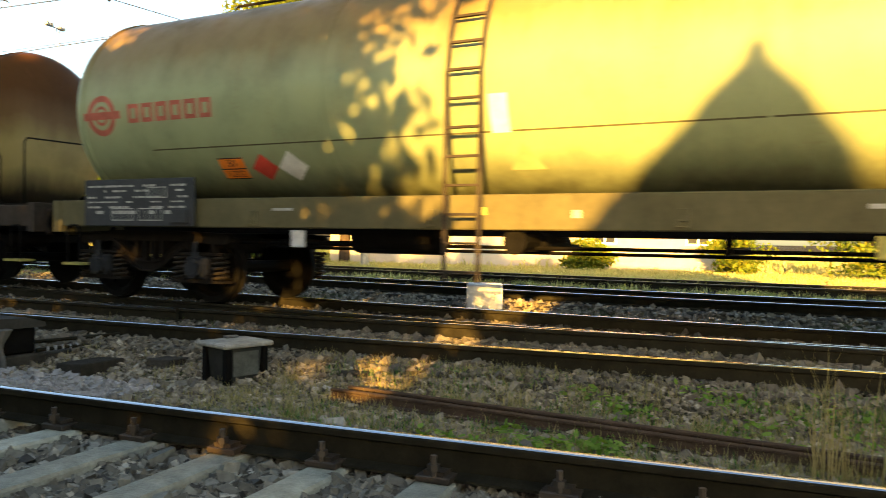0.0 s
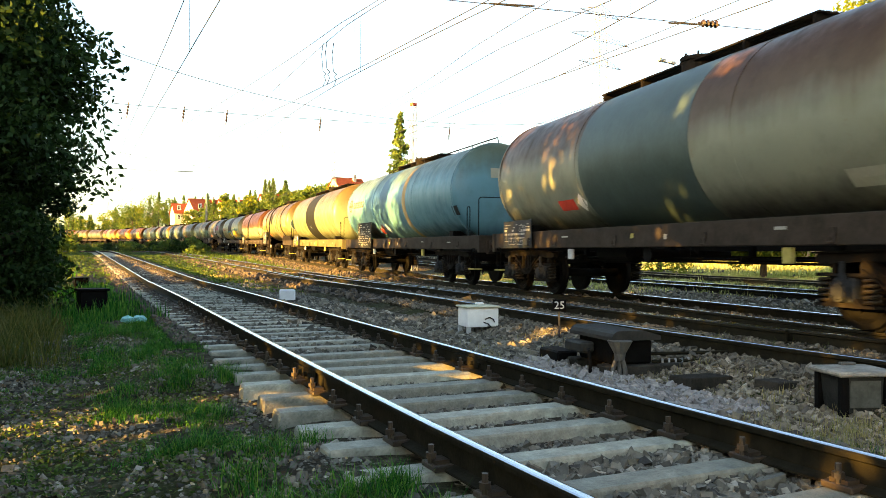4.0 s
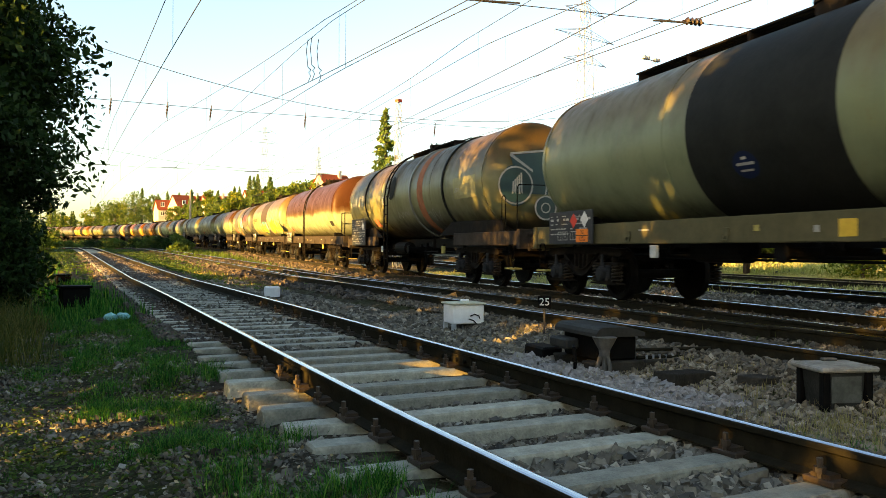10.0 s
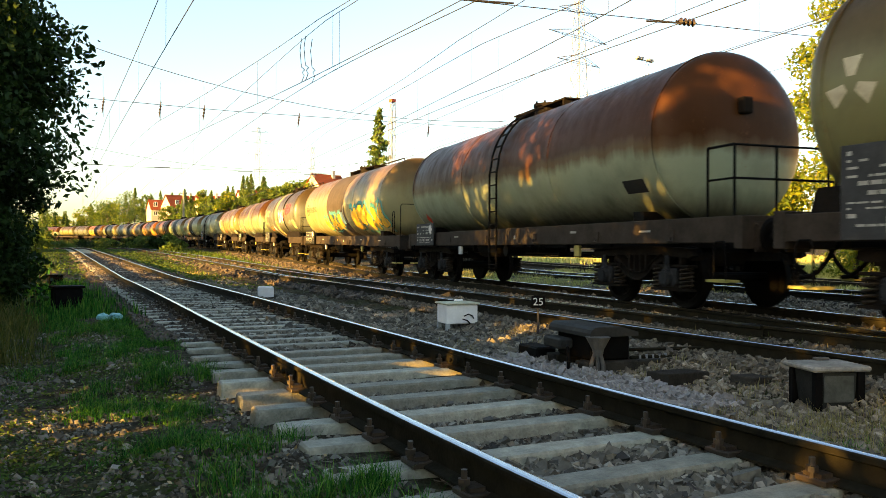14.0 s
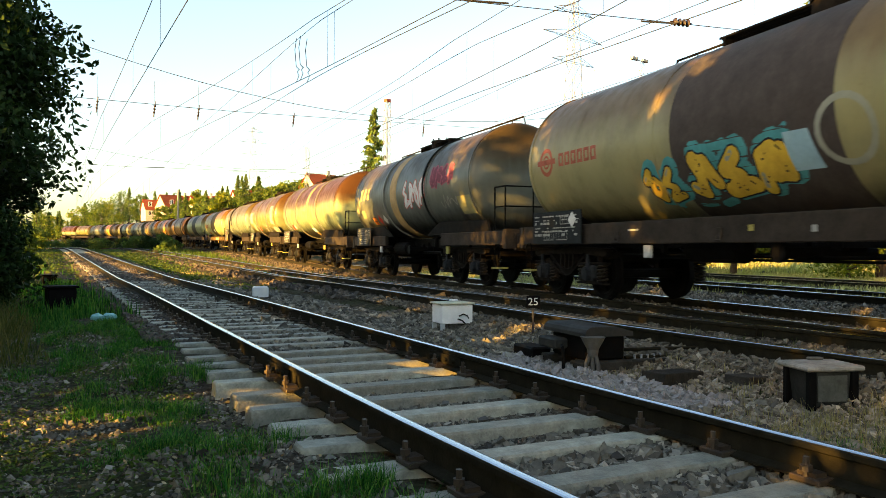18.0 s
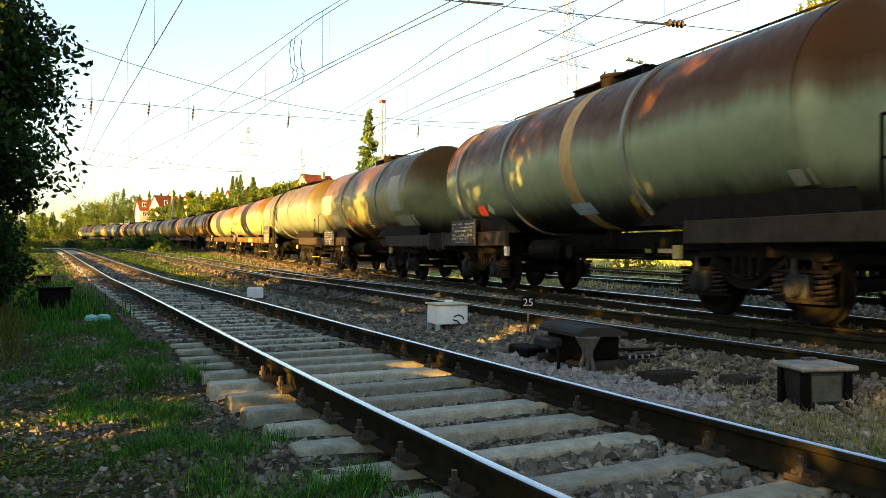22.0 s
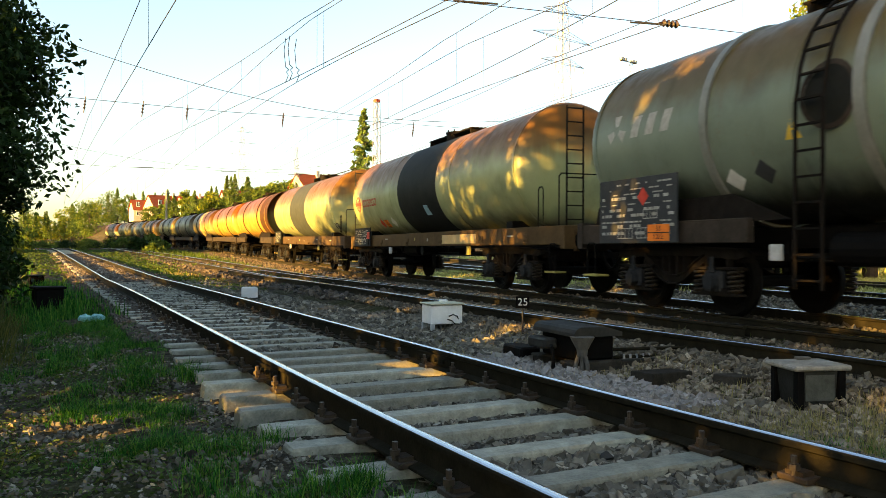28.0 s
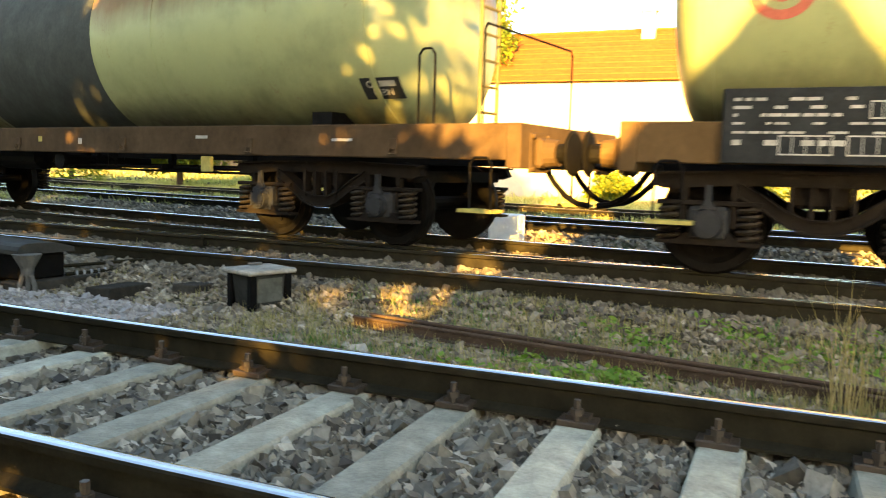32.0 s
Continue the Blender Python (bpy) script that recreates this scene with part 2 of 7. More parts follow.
def build_ground():
    xs = np.concatenate([[-1500, -600, -250, -120, -70, -45, -30], np.arange(-20, 26, 0.4), [27, 29, 32, 36, 42, 50, 65, 90, 130, 250, 600, 1500]])
    ys = np.concatenate([[-1500, -600, -260, -140, -80, -50, -30], np.arange(-20, 60, 0.8), np.arange(60, 160, 4), [170, 190, 220, 260, 320, 420, 600, 1000, 2500]])
    gx, gy = np.meshgrid(xs, ys)
    gz = ground_z(gx, gy)
    rng = np.random.default_rng(3)
    gz = gz + np.where((np.abs(gx) < 26) & (np.abs(gy) < 60), rng.normal(0, 0.012, gz.shape), 0)
    n, m = gx.shape
    idx = np.arange(n * m).reshape(n, m)
    f = np.stack([idx[:-1, :-1], idx[:-1, 1:], idx[1:, 1:], idx[1:, :-1]], -1).reshape(-1, 4)
    ob = raw("ground", np.stack([gx, gy, gz], -1).reshape(-1, 3).tolist(), f.tolist(), M_GROUND, smooth=True)
    return tagged(ob, "stony brown railway ground with dry grass", "ground", kind="structure")


build_ground()


# ---------------------------------------------------------------- rails
RAIL_PROFILE = [(-0.027, -0.0065), (-0.019, -0.0025), (-0.007, 0), (0.007, 0), (0.019, -0.0025), (0.027, -0.0065), (0.034, -0.014), (0.034, -0.038), (0.01, -0.05), (0.01, -0.14),
                (0.07, -0.158), (0.07, -0.17), (-0.07, -0.17), (-0.07, -0.158), (-0.01, -0.14), (-0.01, -0.05), (-0.034, -0.038), (-0.034, -0.014)]


def rail(parent, line, off, y0, y1, head, step=1.0):
    ys = np.arange(y0, y1 + 0.01, step)
    xs = line(ys)
    sl = np.gradient(xs, ys)
    nx, ny = 1 / np.sqrt(1 + sl ** 2), -sl / np.sqrt(1 + sl ** 2)
    verts, faces = [], []
    k = len(RAIL_PROFILE)
    for x, y, a, b in zip(xs, ys, nx, ny):
        z = float(rise(x, y))
        for u, w in RAIL_PROFILE:
            verts.append((x + a * (off + u), y + b * (off + u), z + w))
    for i in range(len(ys) - 1):
        for j in range(k):
            faces.append((i * k + j, (i + 1) * k + j, (i + 1) * k + (j + 1) % k, i * k + (j + 1) % k))
    faces += [tuple(range(k))[::-1], tuple(range((len(ys) - 1) * k, len(ys) * k))]
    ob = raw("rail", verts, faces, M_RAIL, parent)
    ob.data.materials.append(head)
    for p in ob.data.polygons:
        if p.index < len(faces) - 2 and p.index % k < 5:
            p.material_index = 1
    return ob


def sleeper_mesh(name, w, d, h, mat, top=1.0):
    bm = bmesh.new()
    box(bm, -w / 2, w / 2, -d / 2, d / 2, -h, 0, 0.014)
    for v in bm.verts:
        if v.co.z > -h / 2:
            v.co.y *= top
            v.co.x *= 0.99
            v.co.z -= 0.012 * max(0.0, 1 - abs(v.co.x) / 0.4) if abs(v.co.x) < 0.4 else 0
    me = bpy.data.meshes.new(name)
    bm.to_mesh(me)
    bm.free()
    me.materials.append(mat)
    return me


def track(name, line, label, y0, y1, head, mat, pitch=0.57, near=(-4, 30), depth=0.17):
    tr = thing(name, label, "railway track")
    tr["kind"] = "structure"
    for s in (-0.7525, 0.7525):
        rail(tr, line, s, y0, y1, head)
    me = sleeper_mesh("sleeper", 2.5, 0.25, 0.2, mat, 0.72 if mat is M_CONC else 0.95)
    rng = random.Random(name)
    y = y0
    verts, faces = [], []
    while y < y1:
        x = float(line(y))
        sl = float(line(y + 0.5) - line(y - 0.5))
        m = Matrix.Translation((x + rng.uniform(-.03, .03), y, float(rise(x, y)) - depth + rng.uniform(-0.008, 0.004))) @ Euler((0, 0, -math.atan(sl) + rng.uniform(-.02, .02))).to_matrix().to_4x4()
        if near[0] < y < near[1]:
            ob = new("sleeper", me)
            ob.parent, ob.matrix_basis = tr, m
        else:
            n0 = len(verts)
            verts += [tuple(m @ v.co) for v in me.vertices]
            faces += [tuple(n0 + i for i in p.vertices) for p in me.polygons]
        y += pitch
    if verts:
        ob = raw("far_sleepers", verts, faces, mat, tr)
        ob["kind"] = "stuff"
    return tr


track("track_near", NEAR, "railway track on concrete sleepers in stone ballast", -38.36, 128, M_HEAD, M_CONC, 0.55, (-2, 34))
track("track_middle", MID, "railway track on dark timber sleepers with points", -40, 138, M_HEAD, M_WOOD, 0.6)
track("track_train", TRAIN, "railway track carrying the tank train", -60, 300, M_HEAD, M_WOOD, 0.6, (-4, 20))
track("track_beyond", far1, "railway track beyond the train", -60, 160, M_HEAD, M_WOOD, 0.6, (0, 12))
track("track_farthest", far2, "railway track beside the grass verge", -60, 160, M_RHEAD, M_WOOD, 0.6, (0, 0))


# ---------------------------------------------------------------- tank wagons
def tank_mat(name, top, side, belly, rust=0.6, line=0.45, gloss=0.34, soft=0.16, low=0.06):
    """Painted shell, weathered along its height: rust and grime from the top, streaks down the side; a grimy belly with
    shade put into its colour.
    """
    m, nt, b = nodes_of(name)
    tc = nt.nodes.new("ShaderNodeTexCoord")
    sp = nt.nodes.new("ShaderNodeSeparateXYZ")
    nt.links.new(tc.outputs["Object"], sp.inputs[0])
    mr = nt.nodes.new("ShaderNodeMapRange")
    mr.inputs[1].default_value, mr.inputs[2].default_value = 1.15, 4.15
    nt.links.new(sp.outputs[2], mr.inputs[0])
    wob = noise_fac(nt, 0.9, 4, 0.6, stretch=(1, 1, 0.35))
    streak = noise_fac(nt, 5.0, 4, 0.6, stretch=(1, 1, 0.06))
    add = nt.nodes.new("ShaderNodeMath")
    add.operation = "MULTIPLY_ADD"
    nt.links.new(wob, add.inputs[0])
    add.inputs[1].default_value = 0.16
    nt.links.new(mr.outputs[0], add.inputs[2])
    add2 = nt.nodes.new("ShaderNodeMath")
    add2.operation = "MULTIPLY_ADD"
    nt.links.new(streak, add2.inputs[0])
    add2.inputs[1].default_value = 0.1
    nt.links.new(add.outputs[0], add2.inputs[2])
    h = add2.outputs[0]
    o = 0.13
    # darker belly: grime, plus the underside's shade put into the colour
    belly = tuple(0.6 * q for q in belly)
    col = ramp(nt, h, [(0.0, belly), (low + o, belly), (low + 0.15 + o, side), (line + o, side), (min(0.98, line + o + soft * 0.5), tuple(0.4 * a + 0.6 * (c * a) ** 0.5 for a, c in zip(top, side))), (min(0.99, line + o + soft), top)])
    blot = noise_fac(nt, 1.3, 6, 0.65)
    col = mixc(nt, 0.35, col, ramp(nt, blot, [(0.3, (0.3, 0.27, 0.25)), (0.52, (0.95, 0.95, 0.95)), (0.75, (1.25, 1.25, 1.2))]), "MULTIPLY")
    fine = noise_fac(nt, 26, 3, 0.7)
    rustc = mixc(nt, ramp(nt, mixc(nt, 0.5, fine, streak), [(0.58, (0, 0, 0)), (0.68, (1, 1, 1))]), col, (0.13, 0.055, 0.025))
    col = mixc(nt, rust * 0.6, col, rustc)
    nt.links.new(col, b.inputs["Base Color"])
    nt.links.new(ramp(nt, mixc(nt, 0.5, blot, streak), [(0.35, (gloss + 0.2,) * 3), (0.6, (gloss - 0.06,) * 3)]), b.inputs["Roughness"])
    nt.links.new(ramp(nt, h, [(line + o, (0.3,) * 3), (min(0.99, line + o + soft), (0.07,) * 3)]), b.inputs["Specular IOR Level"])
    bump(nt, b, fine, 0.04)
    return m


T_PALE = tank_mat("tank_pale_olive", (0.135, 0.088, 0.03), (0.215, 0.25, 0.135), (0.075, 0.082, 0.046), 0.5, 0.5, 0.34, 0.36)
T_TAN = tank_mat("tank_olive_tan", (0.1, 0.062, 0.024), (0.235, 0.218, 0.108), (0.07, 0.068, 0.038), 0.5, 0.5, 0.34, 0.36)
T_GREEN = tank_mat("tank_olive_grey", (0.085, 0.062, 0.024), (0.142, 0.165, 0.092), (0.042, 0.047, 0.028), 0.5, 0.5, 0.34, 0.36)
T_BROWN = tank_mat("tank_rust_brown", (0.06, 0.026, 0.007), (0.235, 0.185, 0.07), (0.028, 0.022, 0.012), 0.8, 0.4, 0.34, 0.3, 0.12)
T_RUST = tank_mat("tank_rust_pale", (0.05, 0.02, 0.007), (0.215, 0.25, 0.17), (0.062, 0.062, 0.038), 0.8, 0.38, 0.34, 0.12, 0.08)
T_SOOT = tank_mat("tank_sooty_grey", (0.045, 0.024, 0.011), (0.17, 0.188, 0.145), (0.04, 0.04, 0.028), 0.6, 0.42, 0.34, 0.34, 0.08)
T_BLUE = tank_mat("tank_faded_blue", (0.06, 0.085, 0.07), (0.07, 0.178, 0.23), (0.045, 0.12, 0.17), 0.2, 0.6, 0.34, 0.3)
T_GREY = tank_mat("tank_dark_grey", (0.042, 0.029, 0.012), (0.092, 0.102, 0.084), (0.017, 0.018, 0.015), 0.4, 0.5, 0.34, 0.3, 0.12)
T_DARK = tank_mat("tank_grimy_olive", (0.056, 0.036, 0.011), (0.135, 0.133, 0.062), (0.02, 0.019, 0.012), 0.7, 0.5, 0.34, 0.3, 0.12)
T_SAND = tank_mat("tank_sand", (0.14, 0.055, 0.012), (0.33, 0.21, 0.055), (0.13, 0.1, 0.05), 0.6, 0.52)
BAND_DARK = plain("dark_band", (0.014, 0.015, 0.0135), 0.6, 0, 0.4, 2)
BAND_OLIVE = plain("olive_seam", (0.07, 0.065, 0.035), 0.6, 0, 0.3, 3)
BAND_UMBER = plain("umber_band", (0.05, 0.026, 0.012), 0.6, 0, 0.3, 3)
BAND_STEEL = plain("slate_green_band", (0.04, 0.047, 0.045), 0.6, 0, 0.35, 3)
BAND_SLATE = plain("slate_brown_band", (0.058, 0.049, 0.044), 0.62, 0, 0.35, 3)
BAND_TAN = plain("tan_band", (0.36, 0.25, 0.12), 0.6, 0, 0.3, 3)
BAND_RUST = plain("rust_band", (0.25, 0.1, 0.05), 0.7, 0, 0.4, 3)
BAND_PALE = plain("pale_hoop", (0.17, 0.175, 0.15), 0.5, 0.2, 0.3, 3)
R, ZC = 1.37, 2.61


def ring_band(bm, y0, y1, r0, r1, n=64):
    """A band round the shell, shaded round between its sharp rims."""
    rows = [[bm.verts.new((r * math.sin(k * math.tau / n), y, ZC + r * math.cos(k * math.tau / n))) for k in range(n)] for r, y in ((r0, y0), (r1, y0), (r1, y1), (r0, y1))]
    for a, b in zip(rows[:-1], rows[1:]):
        for k in range(n):
            bm.faces.new((a[k], b[k], b[(k + 1) % n], a[(k + 1) % n]))
    for a in rows[1:3]:
        for k in range(n):
            bm.edges.get((a[k], a[(k + 1) % n])).smooth = False


def shell(L, n=64):
    """Tank of length L with dished ends."""
    bm = bmesh.new()
    half, dish = L / 2, 0.36
    pts = [(-half + dish * (1 - max(0, 1 - (r / R) ** 2.4) ** 0.5), r) for r in (0.02, 0.35, 0.65, 0.9, 1.05, 1.17, 1.26, 1.32, 1.355, 1.367)]
    pts += [(y, R) for y in np.linspace(-half + dish + 0.02, half - dish - 0.02, 12)]
    pts += [(-y, r) for y, r in pts[:10][::-1]]
    rows = [[bm.verts.new((r * math.sin(k * math.tau / n), y, ZC + r * math.cos(k * math.tau / n))) for k in range(n)] for y, r in pts]
    for a, b in zip(rows[:-1], rows[1:]):
        for k in range(n):
            bm.faces.new((a[k], a[(k + 1) % n], b[(k + 1) % n], b[k]))
    bm.faces.new(rows[0][::-1])
    bm.faces.new(rows[-1])
    bmesh.ops.recalc_face_normals(bm, faces=bm.faces)
    return bm


MESH = {}


def shared(key, make, mat, smooth=False):
    if key not in MESH:
        bm = make()
        me = bpy.data.meshes.new(key)
        bm.to_mesh(me)
        bm.free()
        me.materials.append(mat)
        if smooth:
            me.shade_smooth()
        MESH[key] = me
    return MESH[key]


def child(name, me, parent, m=None, label=""):
    ob = new(name, me)
    ob.parent = parent
    if m is not None:
        ob.matrix_basis = m
    if label:
        ob["label"] = label
    return ob


def boxed(*dims, bevel=0.0):
    def make():
        bm = bmesh.new()
        box(bm, *dims, bevel)
        return bm
    return make


def side_frame():
    """One welded side of a bogie: a straight top beam over a bowed lower member, open between its posts."""
    bm = bmesh.new()
    extrude_yz(bm, [(-1.42, 0.80), (-1.37, 0.89), (-0.5, 0.92), (0.5, 0.92), (1.37, 0.89), (1.42, 0.80), (1.30, 0.76), (0.62, 0.80), (-0.62, 0.80), (-1.30, 0.76)], -0.05, 0.05)
    extrude_yz(bm, [(-1.40, 0.885), (-0.5, 0.915), (0.5, 0.915), (1.40, 0.885), (1.40, 0.905), (0.5, 0.937), (-0.5, 0.937), (-1.40, 0.905)], -0.11, 0.11)
    bow = [(-0.66, 0.80), (-0.46, 0.69), (-0.27, 0.56), (-0.1, 0.50), (0.1, 0.50), (0.27, 0.56), (0.46, 0.69), (0.66, 0.80)]
    for a, b in zip(bow[:-1], bow[1:]):
        extrude_yz(bm, [(a[0], a[1] - 0.09), (b[0], b[1] - 0.09), (b[0], b[1] + 0.02), (a[0], a[1] + 0.02)], -0.05, 0.05)
        extrude_yz(bm, [(a[0], a[1] - 0.105), (b[0], b[1] - 0.105), (b[0], b[1] - 0.085), (a[0], a[1] - 0.085)], -0.10, 0.10)
        extrude_yz(bm, [(a[0], a[1] + 0.015), (b[0], b[1] + 0.015), (b[0], b[1] + 0.03), (a[0], a[1] + 0.03)], -0.09, 0.09)
    for y in (-0.24, -0.08, 0.08, 0.24):
        box(bm, -0.07, 0.03, y - 0.02, y + 0.02, 0.52, 0.82)
    for c in (-0.9, 0.9):
        for q in (-0.21, 0.21):
            box(bm, -0.05, 0.05, c + q - 0.025, c + q + 0.025, 0.42, 0.80)
        box(bm, -0.09, 0.09, c - 0.45, c + 0.45, 0.62, 0.66, 0.006)
    return bm


def axle_box():
    bm = bmesh.new()
    box(bm, -0.10, 0.10, -0.17, 0.17, -0.15, 0.15, 0.03)
    tube(bm, (-0.10, 0, 0), (-0.17, 0, 0), 0.135, 16, 0.125)
    tube(bm, (-0.17, 0, 0), (-0.185, 0, 0), 0.10, 14)
    for k in range(4):
        a = math.tau * (k + 0.5) / 4
        tube(bm, (-0.17, 0.105 * math.cos(a), 0.105 * math.sin(a)), (-0.195, 0.105 * math.cos(a), 0.105 * math.sin(a)), 0.016, 6)
    extrude_yz(bm, [(-0.07, 0.13), (0.07, 0.13), (0.03, 0.2), (0.025, 0.34), (-0.025, 0.34), (-0.03, 0.2)], -0.13, -0.09)
    return bm


def spring_plate():
    """The arms under an axle box that carry its springs."""
    bm = bmesh.new()
    extrude_yz(bm, [(-0.45, -0.185), (-0.24, -0.19), (0.24, -0.19), (0.45, -0.185), (0.45, -0.155), (0.27, -0.15), (0.18, -0.08), (-0.18, -0.08), (-0.27, -0.15), (-0.45, -0.155)], -0.085, 0.085)
    return bm


def spring():
    """A coil spring with its turns apart."""
    bm = bmesh.new()
    pts = [(0.09 * math.cos(a), 0.09 * math.sin(a), a / math.tau * 0.062) for a in np.linspace(0, math.tau * 5, 41)]
    loops = []
    for k, (x, y, z) in enumerate(pts):
        a = math.tau * k / 8
        loops.append([bm.verts.new((x + math.cos(a) * 0.02 * math.cos(q), y + math.sin(a) * 0.02 * math.cos(q), z + 0.02 * math.sin(q))) for q in np.arange(5) * math.tau / 5])
    for p, q in zip(loops, loops[1:]):
        for j in range(5):
            bm.faces.new((p[j], q[j], q[(j + 1) % 5], p[(j + 1) % 5]))
    return bm


def bolster():
    bm = bmesh.new()
    box(bm, -0.98, 0.98, -0.22, 0.22, 0.62, 0.93, 0.03)
    for y in (-1.22, 1.22):
        box(bm, -0.96, 0.96, y - 0.05, y + 0.05, 0.72, 0.85)
    return bm


def wheelset():
    bm = bmesh.new()
    tube(bm, (-1.0, 0, 0), (1.0, 0, 0), 0.085, 10)
    for sx in (-1, 1):
        prof = [(0.69, 0.10), (0.69, 0.34), (0.685, 0.38), (0.683, 0.485), (0.715, 0.487), (0.73, 0.46), (0.815, 0.455), (0.815, 0.38), (0.77, 0.33), (0.75, 0.20), (0.80, 0.10)]
        n = 28
        rows = [[bm.verts.new((sx * x, r * math.cos(k * math.tau / n), r * math.sin(k * math.tau / n))) for k in range(n)] for x, r in prof]
        for a, b in zip(rows[:-1], rows[1:]):
            for k in range(n):
                bm.faces.new((a[k], a[(k + 1) % n], b[(k + 1) % n], b[k]))
        for k in range(6):
            a = k * math.tau / 6
            tube(bm, (sx * 0.76, 0.26 * math.cos(a), 0.26 * math.sin(a)), (sx * 0.785, 0.26 * math.cos(a), 0.26 * math.sin(a)), 0.03, 6)
    bmesh.ops.recalc_face_normals(bm, faces=bm.faces)
    return bm


def buffer_casing():
    bm = bmesh.new()
    box(bm, -0.2, 0.2, 0, 0.03, 0.86, 1.26, 0.006)
    box(bm, -0.15, 0.15, 0.03, 0.12, 0.91, 1.21, 0.03)
    tube(bm, (0, 0.12, 1.06), (0, 0.25, 1.06), 0.145, 16, 0.13)
    for x in (-0.165, 0.165):
        for z in (0.9, 1.22):
            tube(bm, (x, 0.03, z), (x, 0.06, z), 0.022, 6)
    return bm


def buffer_head():
    bm = bmesh.new()
    tube(bm, (0, 0.24, 1.06), (0, 0.37, 1.06), 0.095, 14)
    tube(bm, (0, 0.365, 1.06), (0, 0.39, 1.06), 0.19, 20, 0.225)
    tube(bm, (0, 0.39, 1.06), (0, 0.412, 1.06), 0.225, 20, 0.20)
    return bm


def draw_hook():
    bm = bmesh.new()
    box(bm, -0.05, 0.05, 0, 0.3, 0.98, 1.1)
    pipe(bm, [(0, 0.28, 1.04), (0.05, 0.42, 0.96), (0.05, 0.6, 0.93)], 0.035)
    pipe(bm, [(0, 0.28, 1.04), (-0.05, 0.42, 0.96), (-0.05, 0.6, 0.93)], 0.035)
    tube(bm, (-0.12, 0.45, 0.95), (0.12, 0.45, 0.95), 0.03, 6)
    return bm


def hose():
    bm = bmesh.new()
    pipe(bm, [(0, 0, 0.98), (0, 0.10, 0.9), (0.01, 0.2, 0.76), (0.03, 0.34, 0.63), (0.05, 0.48, 0.56), (0.06, 0.62, 0.54)], 0.032, 7)
    return bm


def reservoir():
    bm = bmesh.new()
    tube(bm, (0, -0.55, 0), (0, 0.55, 0), 0.2, 16)
    tube(bm, (0, -0.62, 0), (0, -0.55, 0), 0.1, 12, 0.2)
    tube(bm, (0, 0.55, 0), (0, 0.62, 0), 0.2, 12, 0.1)
    return bm


def valve_set():
    bm = bmesh.new()
    tube(bm, (-0.2, 0, 0.02), (-0.2, 0, 0.45), 0.13, 12)
    tube(bm, (-1.1, 0, 0.0), (0.4, 0, 0.0), 0.09, 10)
    tube(bm, (-1.16, 0, 0.0), (-1.1, 0, 0.0), 0.13, 12)
    tube(bm, (-0.5, 0, 0.0), (-0.5, 0, 0.22), 0.04, 6)
    box(bm, -0.6, -0.4, -0.12, 0.12, -0.1, 0.1, 0.03)
    return bm


def brake_rods():
    bm = bmesh.new()
    for x, z in ((-0.7, 0.8), (-0.15, 0.74)):
        tube(bm, (x, -4.6, z), (x, 4.6, z), 0.022, 6)
    for y in (-3.2, -1.6, 0.4, 2.2, 3.4):
        box(bm, -0.9, 0.9, y - 0.03, y + 0.03, 0.76, 0.84)
        box(bm, -0.74, -0.66, y - 0.04, y + 0.04, 0.78, 1.02)
    return bm


def handle_loop(h=0.55, w=0.12):
    def make():
        bm = bmesh.new()
        pipe(bm, [(0, -w, 0), (0, -w, h - 0.06), (0, -w + 0.05, h), (0, w - 0.05, h), (0, w, h - 0.06), (0, w, 0)], 0.013)
        return bm
    return make


def ladder_side():
    """A ladder that climbs the side and bends over the shell."""
    bm = bmesh.new()
    line = [(-1.50, 0.45), (-1.50, 2.55)] + [(-(R + 0.1) * math.sin(a), ZC + (R + 0.1) * math.cos(a)) for a in np.linspace(math.radians(86), math.radians(14), 9)]
    for y in (-0.19, 0.19):
        pipe(bm, [(x, y, z) for x, z in line], 0.024, 6)
    ln = np.array(line)
    d = np.concatenate([[0], np.cumsum(np.hypot(*np.diff(ln, axis=0).T))])
    for q in np.arange(0.1, d[-1], 0.29):
        x, z = np.interp(q, d, ln[:, 0]), np.interp(q, d, ln[:, 1])
        box(bm, x - 0.025, x + 0.025, -0.19, 0.19, z - 0.012, z + 0.012)
    return bm


def ladder_end():
    bm = bmesh.new()
    for x in (-0.19, 0.19):
        tube(bm, (x, 0, 1.3), (x, 0, 3.78), 0.022, 6)
    for z in np.arange(1.5, 3.75, 0.28):
        tube(bm, (-0.19, 0, z), (0.19, 0, z), 0.016, 6)
    return bm


def railing_post():
    bm = bmesh.new()
    pipe(bm, [(0, 0, 1.3), (0, 0, 2.28), (0, 0.04, 2.31)], 0.02)
    return bm


def railing_bar():
    bm = bmesh.new()
    tube(bm, (-1.15, 0, 0), (1.15, 0, 0), 0.018, 6)
    return bm


def railing_side():
    bm = bmesh.new()
    pipe(bm, [(0, 0, 2.3), (0, 0.55, 2.3), (0, 0.55, 1.3)], 0.02)
    tube(bm, (0, 0, 1.85), (0, 0.55, 1.85), 0.017, 6)
    return bm


def deck():
    bm = bmesh.new()
    for k in range(7):
        box(bm, -1.2, 1.2, k * 0.1, k * 0.1 + 0.07, 1.30, 1.335)
    return bm


